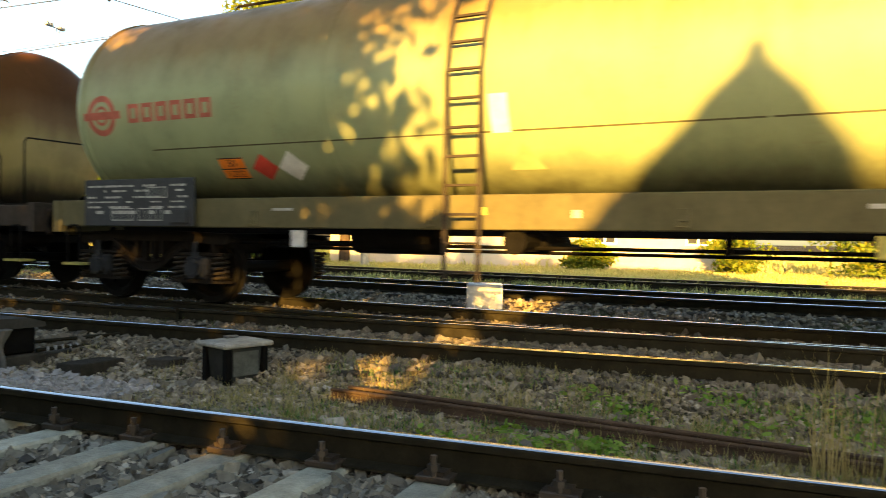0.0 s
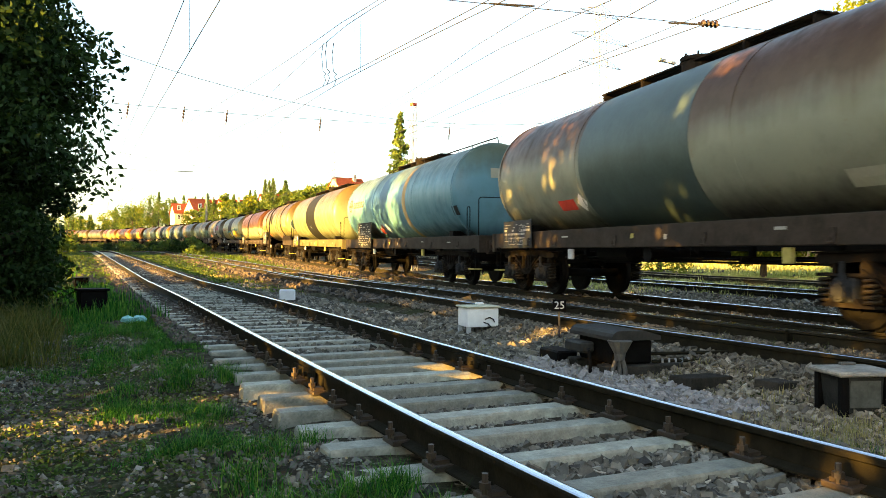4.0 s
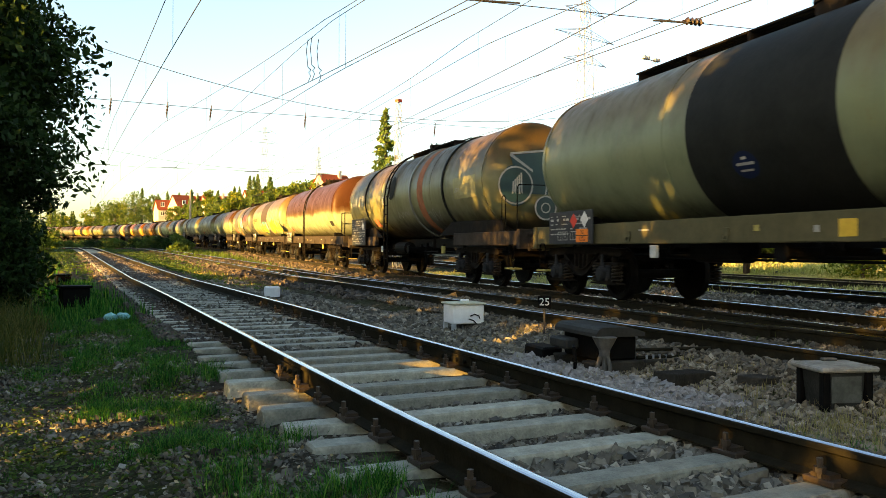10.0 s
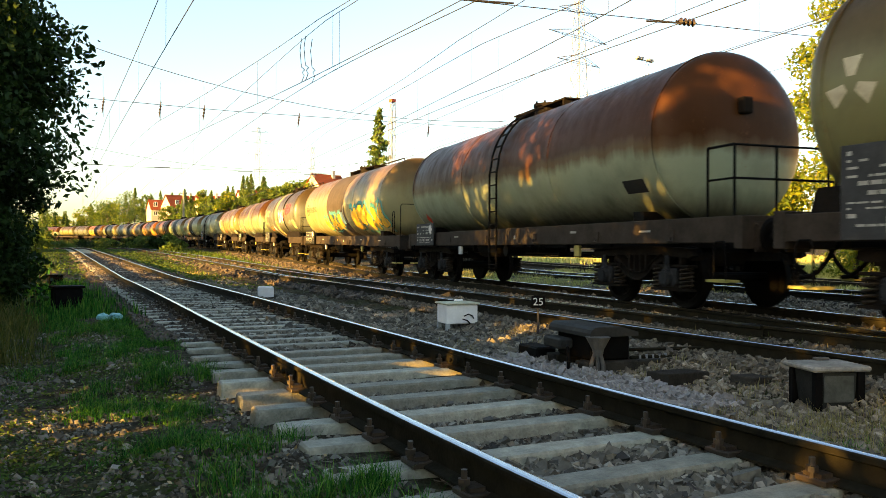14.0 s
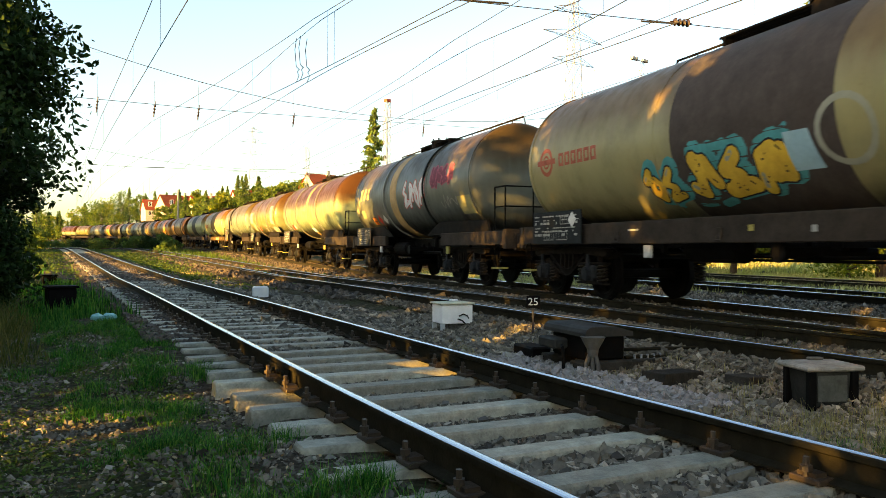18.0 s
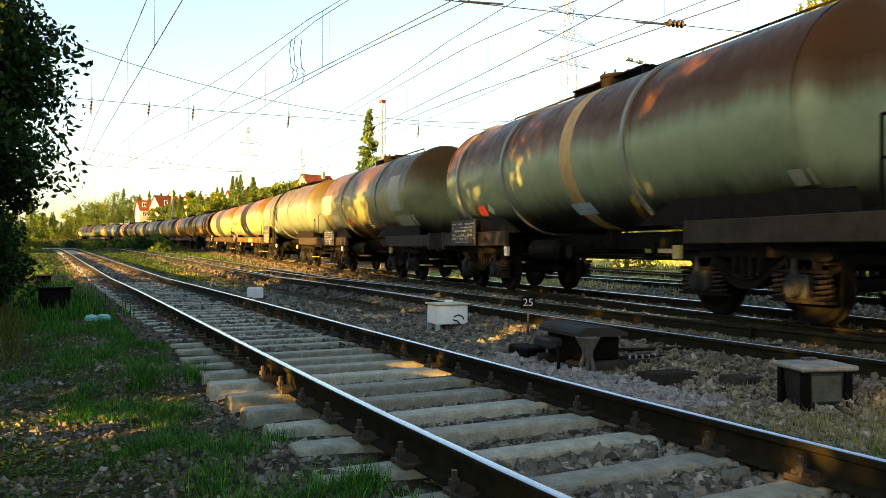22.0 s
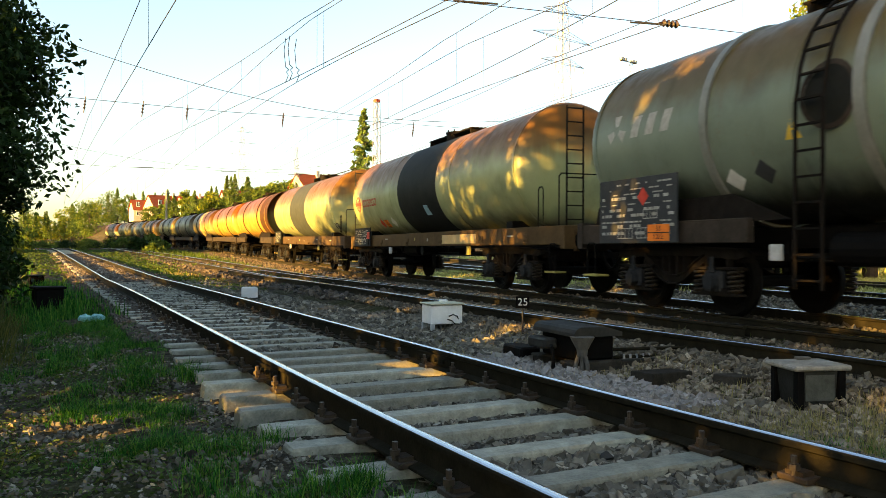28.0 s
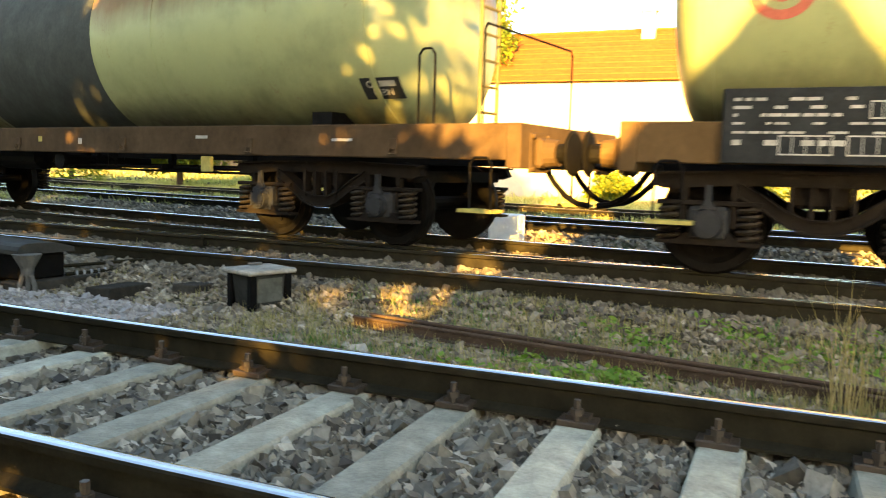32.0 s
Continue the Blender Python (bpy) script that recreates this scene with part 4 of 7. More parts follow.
    child("walkway", shared("walkway%.1f" % walk_n, walkway(walk_n), M_BOGIE), w, pose(0, yo, ZC + R - 0.02))
    if rail_n:
        child("top_handrail", shared("toprail%.1f" % rail_n, top_rail(rail_n), M_BOGIE), w, pose(0.3, yo, ZC + R - 0.04))
    if not far:
        child("air_reservoir", shared("reservoir", reservoir, M_BLACK), w, pose(-0.75, 2.0, 0.9))
        child("valve_gear", shared("valves", valve_set, M_BLACK), w, pose(0, 0.4, 0.86))
        child("brake_rigging", shared("rods", brake_rods, M_BLACK), w)
        for y, k in ((3.1, M_GREY), (-2.9, P_YRAIL)):
            child("release_lever", shared("lever" + k.name, boxed(-0.03, 0.03, -0.09, 0.09, -0.1, 0.1, bevel=0.01), k), w, pose(-1.2, y, 0.86))
        if platform:
            child("end_deck", shared("deck", deck, M_BOGIE), w, pose(0, -F / 2 + 0.02, 0))
        if platform > 1:
            for x in (-1.15, -0.45, 0.45, 1.15):
                child("railing_post", shared("railing_post", railing_post, M_BLACK), w, pose(x, -F / 2 + 0.08, 0))
            for z in (1.85, 2.3):
                child("railing_bar", shared("railing_bar", railing_bar, M_BLACK), w, pose(0, -F / 2 + 0.08, z))
            for x in (-1.15, 1.15):
                child("railing_side", shared("railing_side", railing_side, M_BLACK), w, pose(x, -F / 2 + 0.08, 0))
        elif platform:
            child("end_handrail", shared("bigloop", handle_loop(1.02, 1.08), M_BLACK), w, pose(0, -F / 2 + 0.32, 1.33, 0, 0, 90))
            child("end_handrail", shared("midloop", handle_loop(0.8, 0.1), M_BLACK), w, pose(-1.1, -F / 2 + 1.0, 1.33))
        if plate:
            data_plate(w, L / 2 - (plate[5] if len(plate) > 4 else 1.95) - BACK, plate[0], len(WAGONS), *plate[1:2], z1=plate[4] if len(plate) > 4 else 1.6, red=len(plate) > 2 and plate[2], diam=len(plate) > 3 and plate[3])
    WAGONS.append(w)
    return w, t, F, T


OFFS = [-3.9, 11.64, 27.07, 42.46, 58.81, 74.41, 90.87, 106.34, 122.45, 136.3, 151.35, 165.17, 181.05, 196.78]
while len(OFFS) < 24:
    OFFS.append(OFFS[-1] + 15.6)
def side_ladder(w, y, mat=None):
    child("side_ladder", shared("ladder_side" + (mat or M_BOGIE).name, ladder_side, mat or M_BOGIE), w, pose(0, y - BACK, 0))


def train():
    def make(i, **kw):
        return wagon(OFFS[i + 1] - OFFS[i], **kw)

    # 0
    w, t, F, T = make(0, mat=T_PALE, label="olive-grey tank wagon with a side ladder and faded red mark", rail_n=10, walk_n=4.0, stock=M_STOCKO, plate=(M_GREY2, 2.0))
    side_ladder(w, 1.05, M_FRAME)
    emblem_ring(6.5 - 0.6, 2.45, t, P_FRED)
    hazard(4.45 - 0.6, 1.72, t)
    decal(t, "panel_seam", [rect(-T / 2 + 0.9, T / 2 - 2.2, -0.009, 0.009)], -0.5, 1.98, BAND_OLIVE, 0.003)
    decal(t, "danger_diamond", diamond(0.2), 3.95 - 0.6, 1.72, P_RED, 0.006)
    decal(t, "danger_diamond", diamond(0.22), 3.52 - 0.6, 1.72, P_WHITE, 0.006)
    decal(t, "paint_patch", [rect(-0.1, 0.1, -0.2, 0.2)], 0.75 - 0.6, 2.15, P_WHITE, 0.006)
    decal(t, "warning_triangle", [[(-0.2, -0.15), (0.2, -0.15), (0, 0.2)]], 0.55 - 0.6, 1.72, P_OLIVE, 0.006)
    # 1
    w, t, F, T = make(1, mat=T_BROWN, label="rust-brown tank wagon with pale lettering and dark hoops", sill=False, rail_n=9,
                      hoops=[(4.3, BAND_DARK, 0.07), (1.8, BAND_DARK, 0.07), (-0.35, BAND_DARK, 0.14), (-0.6, BAND_DARK, 0.08), (-3.1, BAND_DARK, 0.07)], plate=(M_GREY2, 1.9, True))
    emblem_tri(6.3 - 0.6, 2.66, t, P_CREAM, 0.8)
    decal(t, "paint_patch", [rect(-0.3, 0.3, -0.25, 0.25)], 5.75 - 0.6, 2.15, P_PATCH)
    decal(t, "paint_patch", [rect(-0.22, 0.22, -0.17, 0.17)], 5.75 - 0.6, 2.15, P_SKY, 0.007)
    decal(t, "danger_diamond", diamond(0.18), 4.8 - 0.6, 1.75, P_WHITE, 0.006)
    decal(t, "danger_diamond", diamond(0.18), 4.16 - 0.6, 1.78, P_RED, 0.006)
    hazard(3.64 - 0.6, 1.8, t)
    decal(t, "paint_patch", [rect(-0.42, 0.42, -0.27, 0.27)], -4.45 - 0.6, 2.2, P_OLIVE)
    decal(t, "paint_patch", [rect(-0.42, 0.42, -0.14, 0.14)], -4.75 - 0.6, 1.68, M_GREY2)
    # 2
    w, t, F, T = make(2, mat=T_SOOT, label="sooty grey tank wagon with a dark green band and end platform", bands=[(2.7, -0.8, BAND_GREEN)], platform=2, walk_n=6.0, plate=(M_GREY2, 1.6))
    decal(t, "paint_patch", [rect(-0.4, 0.4, -0.13, 0.13)], -3.9 - 0.6, 1.74, P_PATCH)
    decal(t, "danger_diamond", diamond(0.2), 2.95 - 0.6, 1.85, P_WHITE, 0.006)
    decal(t, "paint_patch", [rect(-0.35, 0.35, -0.12, 0.12)], 3.6 - 0.6, 1.83, P_RED)
    decal(t, "paint_patch", [rect(-0.35, 0.35, -0.14, 0.14)], -5.0 - 0.6, 1.64, P_BLACK)
    # 3
    w, t, F, T = make(3, mat=T_BLUE, label="faded blue tank wagon with a dark blue and a tan band", rail_n=12, walk_n=5.0, bands=[(2.05, 1.05, BAND_BLUE), (-0.88, -1.24, BAND_TAN)], plate=(M_PLATE, 2.1, False, False, 1.98, 3.85))
    emblem_ring(6.66 - 0.6, 2.73, t, P_FRED, 1.7)
    decal(t, "danger_diamond", diamond(0.22), 1.94 - 0.6, 1.72, P_WHITE, 0.0075)
    decal(t, "hazard_plate", [rect(-0.2, 0.2, -0.14, 0.14)], 2.9 - 0.6, 1.62, P_RED, 0.006)
    decal(t, "danger_diamond", diamond(0.18), 2.5 - 0.6, 1.75, P_FRED, 0.006)
    decal(t, "paint_patch", [rect(-0.22, 0.22, -0.14, 0.14)], -5.75 - 0.6, 2.05, M_PLATE)
    # pale tape on the end of the tank
    m = Matrix(((1, 0, 0, 0), (0, 0, -1, -T / 2 - 0.012), (0, 1, 0, ZC), (0, 0, 0, 1)))
    flat(t, "end_tape", [rect(-0.35, 0.5, 0.35, 0.62), rect(0.28, 0.5, -0.3, 0.35)], m, P_PATCH)
    # 4
    w, t, F, T = make(4, mat=T_GREEN, label="olive tank wagon with a broad dark band", bands=[(2.3, -0.45, BAND_DARK)], stock=M_STOCKO, walk_n=9.0, plate=(M_GREY2, 1.7, True, True))
    decal(t, "round_plate", [disc(0, 0, 0.24, 0.2)], 1.18 - 0.6, 2.0, P_NAVY, 0.009)
    decal(t, "plate_print", [rect(-0.05, 0.05, 0.08, 0.12), rect(-0.17, 0.17, 0.0, 0.04), rect(-0.12, 0.12, -0.09, -0.06)], 1.18 - 0.6, 2.0, P_CHALK, 0.011)
    flat(w, "yellow_label", [rect(-0.13, 0.13, -0.1, 0.1)], Matrix(((0, 0, -1, -1.264), (-1, 0, 0, -0.74), (0, 1, 0, 1.14), (0, 0, 0, 1))), P_YEL)
    # 5
    w, t, F, T = make(5, mat=T_DARK, label="grimy tank wagon with side ladder and painted end", sill=False, walk_n=4.0, rail_n=4,
                      hoops=[(-0.18, BAND_PALE, 0.12), (-3.04, BAND_DARK, 0.09), (5.0, BAND_DARK, 0.08)], bands=[(-0.85, -1.34, BAND_RUST)], plate=(M_GREY2, 2.0, False, True, 1.98, 2.15))
    side_ladder(w, 1.95)
    emblem_tri(6.95 - 0.6, 2.62, t, P_CREAM, 0.95)
    decal(t, "manhole", [disc(0, 0, 0.34, 0.34, 24)], 1.72 - 0.6, 2.85, BAND_DARK, 0.006)
    decal(t, "manhole_rim", hoop_shape(0, 0, 0.32, 0.38, 28), 1.72 - 0.6, 2.85, BAND_DARK, 0.03)
    decal(t, "notice_panel", [rect(-0.2, 0.2, -0.5, 0.36)], 2.72 - 0.6, 2.75, P_OLIVE, 0.006)
    decal(t, "notice_ring", hoop_shape(0, 0, 0.1, 0.135, 20) + [[(-0.085, 0.07), (-0.065, 0.09), (0.085, -0.07), (0.065, -0.09)]], 2.72 - 0.6, 2.5, P_WHITE, 0.009)
    decal(t, "hazard_plate", [rect(-0.24, 0.24, -0.16, 0.16)], 4.25 - 0.6, 1.78, P_FRED, 0.006)
    decal(t, "paint_patch", [rect(-0.75, 0.75, -0.27, 0.27)], -4.55 - 0.6, 2.45, P_OLIVE)
    decal(t, "inspection_code", [[(u - 0.5, v) for u, v in p] for p in glyphs("L4BH", 0.16)], -4.55 - 0.6, 2.4, P_CHALK, 0.007)
    scribble(t, 1.5 - 0.6, 1.95, 1.2, 0.25, P_CHALK, 4)
    scribble(t, -1.4 - 0.6, 1.85, 1.0, 0.45, P_CHALK, 5)
    m = Matrix(((1, 0, 0, 0), (0, 0, -1, -T / 2 - 0.012), (0, 1, 0, ZC - 0.1), (0, 0, 0, 1))) @ Matrix.Translation((-0.22, 0, 0))
    flat(t, "end_painting", [disc(-0.45, -0.1, 0.42, 0.5), disc(0.35, -0.62, 0.26, 0.3), [(-0.6, 0.6), (0.5, 0.75), (0.4, -0.3), (-0.3, -0.3)]], m, P_DTEAL)
    m2 = Matrix.Translation((0, -0.004, 0)) @ m
    flat(t, "end_painting", hoop_shape(-0.45, -0.1, 0.42, 0.46, 20) + hoop_shape(0.35, -0.62, 0.26, 0.3, 18) + hoop_shape(0.35, -0.62, 0.1, 0.13, 12) + [[(-0.62, 0.6), (-0.58, 0.66), (0.0, 0.28), (0.0, 0.22)], [(0.5, 0.75), (0.54, 0.72), (0.36, -0.3), (0.32, -0.3)], [(-0.6, 0.62), (-0.6, 0.67), (0.5, 0.8), (0.5, 0.75)]] + [[(-0.55 + 0.06 * k, -0.3 + 0.05 * (k % 3)), (-0.51 + 0.06 * k, -0.3), (-0.49 + 0.05 * k, 0.05 * k), (-0.53 + 0.05 * k, 0.05 * k)] for k in range(5)], m2, P_CHALK)
    # 6
    w, t, F, T = make(6, mat=T_RUST, label="pale tank wagon rusted over its top, with an end platform", platform=2, walk_n=2.6, plate=(M_GREY2, 1.5, False, True))
    side_ladder(w, 0.56)
    bm = bmesh.new()
    box(bm, -0.09, 0.09, -T / 2 - 0.12, -T / 2 + 0.05, ZC + 0.35, ZC + 0.6, 0.02)
    part("end_lamp_bracket", bm, M_BOGIE, t)
    decal(t, "paint_patch", [rect(-0.3, 0.3, -0.12, 0.12)], -4.5 - 0.6, 1.9, P_BLACK)
    decal(t, "danger_diamond", diamond(0.18), 6.2 - 0.6, 1.75, P_RED, 0.006)
    # 7
    w, t, F, T = make(7, mat=T_TAN, label="olive tank wagon covered in yellow and teal graffiti", bands=[(2.55, -0.45, BAND_SLATE)], rail_n=8, walk_n=4.0, plate=(M_PLATE, 1.9, False, True))
    emblem_ring(6.48 - 0.6, 2.55, t, P_FRED, 1.4)
    graffiti(t, "graffiti", -1.3 - 0.6, -5.8 - 0.6, 1.95, 1.05, P_YEL, P_BLACK, 3, 5, P_TEAL, "large yellow sprayed shapes outlined in black", (1, 3, 4, 0, 2))
    graffiti(t, "graffiti", 2.35 - 0.6, 0.3 - 0.6, 1.88, 0.85, P_YEL, P_BLACK, 8, 3, P_TEAL, "yellow sprayed shapes with teal behind", (0, 2, 3))
    graffiti(t, "graffiti", 3.4 - 0.6, 2.55 - 0.6, 1.85, 0.62, P_YEL, P_BLACK, 12, 2, P_TEAL, "small sprayed shapes in yellow", (4, 2))
    decal(t, "sprayed_ring", hoop_shape(0, 0, 0.34, 0.42, 20), -0.55 - 0.6, 2.2, P_PATCH, 0.0095, "pale sprayed ring")
    decal(t, "paint_patch", [[(-0.2, -0.3), (0.26, -0.3), (0.16, 0.2), (-0.24, 0.2)]], 0.12 - 0.6, 2.1, P_SKY, 0.01)
    # 8
    w, t, F, T = make(8, mat=T_GREY, label="dark grey tank wagon with white and pink graffiti", sill=False, platform=2, walk_n=2.6, rail_n=10, hoops=[(2.55, BAND_PALE, 0.1), (-1.2, BAND_DARK, 0.07)], bands=[(1.9, 1.27, BAND_TAN)], plate=(M_GREY2, 1.7))
    emblem_tri(5.85 - 0.6, 2.75, t, P_TAN, 0.95)
    hazard(4.2 - 0.6, 1.82, t)
    decal(t, "danger_diamond", diamond(0.2), 3.6 - 0.6, 1.84, P_RED, 0.006)
    decal(t, "danger_diamond", diamond(0.2), 3.05 - 0.6, 1.84, P_WHITE, 0.006)
    decal(t, "paint_patch", [rect(-0.3, 0.3, -0.22, 0.22)], 5.75 - 0.6, 2.35, P_OLIVE)
    decal(t, "paint_patch", [rect(-0.2, 0.2, -0.14, 0.14)], 5.2 - 0.6, 2.08, P_OLIVE)
    graffiti(t, "graffiti", 0.6 - 0.6, -1.25 - 0.6, 2.45, 0.85, P_WHITE, P_RED, 21, 4, None, "white sprayed shapes edged in red", (2, 0, 4, 3))
    graffiti(t, "graffiti", -1.75 - 0.6, -3.4 - 0.6, 2.8, 0.6, P_DPINK, P_PINK, 23, 4, None, "dull pink sprayed shapes", (1, 3, 2, 0))
    scribble(t, -2.4 - 0.6, 2.15, 1.1, 0.4, P_CHALK, 9)
    decal(t, "paint_patch", [rect(-0.42, 0.42, -0.25, 0.25)], -3.95 - 0.6, 1.98, P_OLIVE)
    child("end_ladder", shared("ladder_end", ladder_end, M_BOGIE), w, pose(0.55, -F / 2 + 0.75, 0))
    # 9
    w, t, F, T = make(9, mat=T_RUST2, label="tank wagon with a dark brown top and pale hoops", sill=False, platform=2, rail_n=11, walk_n=2.6, hoops=[(5.9, BAND_PALE, 0.09), (3.22, BAND_PALE, 0.1), (-1.5, BAND_PALE, 0.1)], bands=[(0.62, 0.2, BAND_TAN)], plate=(M_GREY2, 1.6))
    decal(t, "hazard_plate", [rect(-0.2, 0.2, -0.14, 0.14)], 4.9 - 0.6, 1.8, P_RED, 0.006)
    decal(t, "danger_diamond", diamond(0.17), 4.4 - 0.6, 1.8, P_WHITE, 0.006)
    decal(t, "paint_patch", [rect(-0.25, 0.25, -0.25, 0.25)], 6.05 - 0.6, 1.92, P_PATCH)
    decal(t, "paint_patch", [rect(-0.35, 0.35, -0.14, 0.14)], 0.4 - 0.6, 1.63, P_SKY)
    child("end_ladder", shared("ladder_end", ladder_end, M_BOGIE), w, pose(0.2, -F / 2 + 0.75, 0))
    decal(t, "paint_patch", [rect(-0.18, 0.18, -0.12, 0.12)], -4.9 - 0.6, 1.75, P_PATCH)
    # 10
    w, t, F, T = make(10, mat=T_DARK2, platform=0, label="olive-brown tank wagon with pale repainted patches", sill=False, rail_n=5, walk_n=2.6, hoops=[(2.84, BAND_PALE, 0.08), (-1.45, BAND_PALE, 0.09)], plate=(M_GREY2, 1.6))
    decal(t, "paint_patch", [rect(-0.5, 0.5, -0.55, 0.55)], -3.3 - 0.6, 2.6, P_PATCH)
    decal(t, "paint_patch", [rect(-0.85, 0.85, -0.2, 0.2)], -3.85 - 0.6, 1.75, P_PATCH)
    decal(t, "warning_word", glyphs("ATENTIE!", 0.22), -0.35 - 0.6, 2.0, P_CHALK)
    decal(t, "warning_lines", [rect(-0.45, 0.45, -0.03 - 0.09 * k, 0.0 - 0.09 * k) for k in range(4)], -0.35 - 0.6, 1.85, P_CHALK)
    decal(t, "paint_patch", [rect(-0.8, 0.8, -0.38, 0.38)], 5.4 - 0.6, 2.6, P_PATCH)
    emblem_tri(6.0 - 0.6, 2.6, t, P_CREAM, 0.6)
    decal(t, "paint_patch", [rect(-0.4, 0.4, -0.25, 0.25)], 4.2 - 0.6, 1.95, P_PATCH)
    decal(t, "hazard_plate", [rect(-0.2, 0.2, -0.14, 0.14)], 2.3 - 0.6, 1.85, P_RED, 0.006)
    # 11
    w, t, F, T = make(11, mat=T_MIST, label="grey-green tank wagon with hoops, side ladder and a round manhole", sill=False, walk_n=6.0, rail_n=7, hoops=[(4.42, BAND_PALE, 0.13), (2.0, BAND_PALE, 0.14), (-1.0, BAND_PALE, 0.12)], plate=(M_GREY2, 1.95, True, True, 1.98, 1.98))
    side_ladder(w, 2.55)
    emblem_tri(6.45 - 0.6, 2.75, t, P_CHALK, 0.78)
    decal(t, "manhole", [disc(0, 0, 0.34, 0.34, 24)], 2.4 - 0.6, 2.6, BAND_DARK, 0.006)
    decal(t, "manhole_rim", hoop_shape(0, 0, 0.32, 0.38, 28), 2.4 - 0.6, 2.6, M_FRAME, 0.03)
    decal(t, "danger_diamond", diamond(0.18), 3.55 - 0.6, 1.86, M_GREY2, 0.006)
    decal(t, "warning_triangle", [[(-0.13, -0.1), (0.13, -0.1), (0, 0.14)]], 2.95 - 0.6, 2.28, P_YEL, 0.006)
    decal(t, "danger_diamond", diamond(0.18), 4.1 - 0.6, 1.8, P_WHITE, 0.006)
    # 12
    w, t, F, T = make(12, mat=T_GREEN2, label="olive tank wagon with a broad dark band and red mark", bands=[(2.19, -0.9, BAND_DARK)], stock=M_STOCKL, walk_n=3.2, plate=(M_PLATE, 1.8, True))
    emblem_ring(6.42 - 0.6, 2.41, t, P_FRED, 1.6)
    hazard(4.1 - 0.6, 1.7, t)
    decal(t, "danger_diamond", diamond(0.2), 4.55 - 0.6, 1.72, P_RED, 0.006)
    decal(t, "danger_diamond", diamond(0.22), 3.4 - 0.6, 1.72, P_WHITE, 0.006)
    decal(t, "paint_patch", [[(-0.16, -0.15), (0.2, -0.15), (0.1, 0.15), (-0.18, 0.15)]], 0.1 - 0.6, 1.95, P_SKY)
    child("end_ladder", shared("ladder_end", ladder_end, M_BOGIE), w, pose(-0.35, -F / 2 + 0.95, 0))
    flat(w, "yellow_label", [rect(-1.05, 1.05, -0.11, 0.11)], Matrix(((0, 0, -1, -1.264), (-1, 0, 0, -2.4), (0, 1, 0, 1.14), (0, 0, 0, 1))), P_TAN)
    # 13
    w, t, F, T = make(13, mat=T_GREEN2, stock=M_STOCKB, label="olive tank wagon with a dark band and an end ladder", bands=[(2.75, -0.5, BAND_STEEL)], platform=1, walk_n=3.2, rail_n=8, plate=(M_PLATE, 1.6))
    decal(t, "inspection_plate", [rect(-0.27, 0.27, -0.14, 0.14)], -5.35 - 0.6, 1.74, M_PLATE, 0.006)
    decal(t, "inspection_code", [[(u, v - 0.05) for u, v in p] for p in glyphs("L4BN", 0.12)] + hoop_shape(-0.15, 0.06, 0.03, 0.045, 12) + [rect(-0.02, 0.2, 0.03, 0.1)], -5.35 - 0.6, 1.74, P_CHALK, 0.0075)
    child("end_ladder", shared("ladder_end_olive", ladder_end, M_STOCKO), w, pose(-0.45, -F / 2 + 0.62, 0))
    decal(t, "danger_diamond", diamond(0.18), 3.6 - 0.6, 1.75, P_RED, 0.006)
    # the rest of the train, far off
    looks = [(T_SUNSAND, [(-3.6, -6.2, BAND_UMBER)]), (T_SUNSAND, []), (T_BROWN, [(2, 0, BAND_TAN)]), (T_GREY, []), (T_DARK, [(4, 2, BAND_DARK)]), (T_SAND, [(1, -2, BAND_DARK)]), (T_GREY, []), (T_DARK, []), (T_RUST, []), (T_BROWN, [])]
    for i in range(14, 23):
        mt, bd = looks[i - 14]
        make(i, mat=mt, label="weathered tank wagon far down the train", bands=bd, far=True, hoops=[(-2.5, BAND_DARK, 0.1), (3.5, BAND_DARK, 0.1)], sill=bool(i % 2), platform=0)


M_GREY2 = plain("grey_panel", (0.04, 0.043, 0.045), 0.6, 0, 0.3, 5)
BAND_GREEN = plain("dark_green_band", (0.03, 0.05, 0.045), 0.5, 0, 0.4, 2)
BAND_BLUE = plain("dark_blue_band", (0.02, 0.068, 0.125), 0.5, 0, 0.3, 2)
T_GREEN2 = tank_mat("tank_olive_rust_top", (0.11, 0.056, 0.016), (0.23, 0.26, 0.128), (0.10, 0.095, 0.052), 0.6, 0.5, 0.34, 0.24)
# sand paint made more orange: warm sunlight put into the colour
T_SUNSAND = tank_mat("tank_sunlit_sand", (0.13, 0.045, 0.01), (0.36, 0.2, 0.045), (0.13, 0.09, 0.035), 0.6, 0.5)
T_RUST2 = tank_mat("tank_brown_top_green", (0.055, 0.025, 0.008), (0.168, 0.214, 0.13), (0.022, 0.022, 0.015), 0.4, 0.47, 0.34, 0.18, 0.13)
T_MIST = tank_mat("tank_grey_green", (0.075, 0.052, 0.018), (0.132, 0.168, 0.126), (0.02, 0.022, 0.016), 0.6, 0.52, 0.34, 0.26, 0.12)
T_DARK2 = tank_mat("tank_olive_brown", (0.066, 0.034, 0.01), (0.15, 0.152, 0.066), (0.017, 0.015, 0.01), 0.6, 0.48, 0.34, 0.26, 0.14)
train()


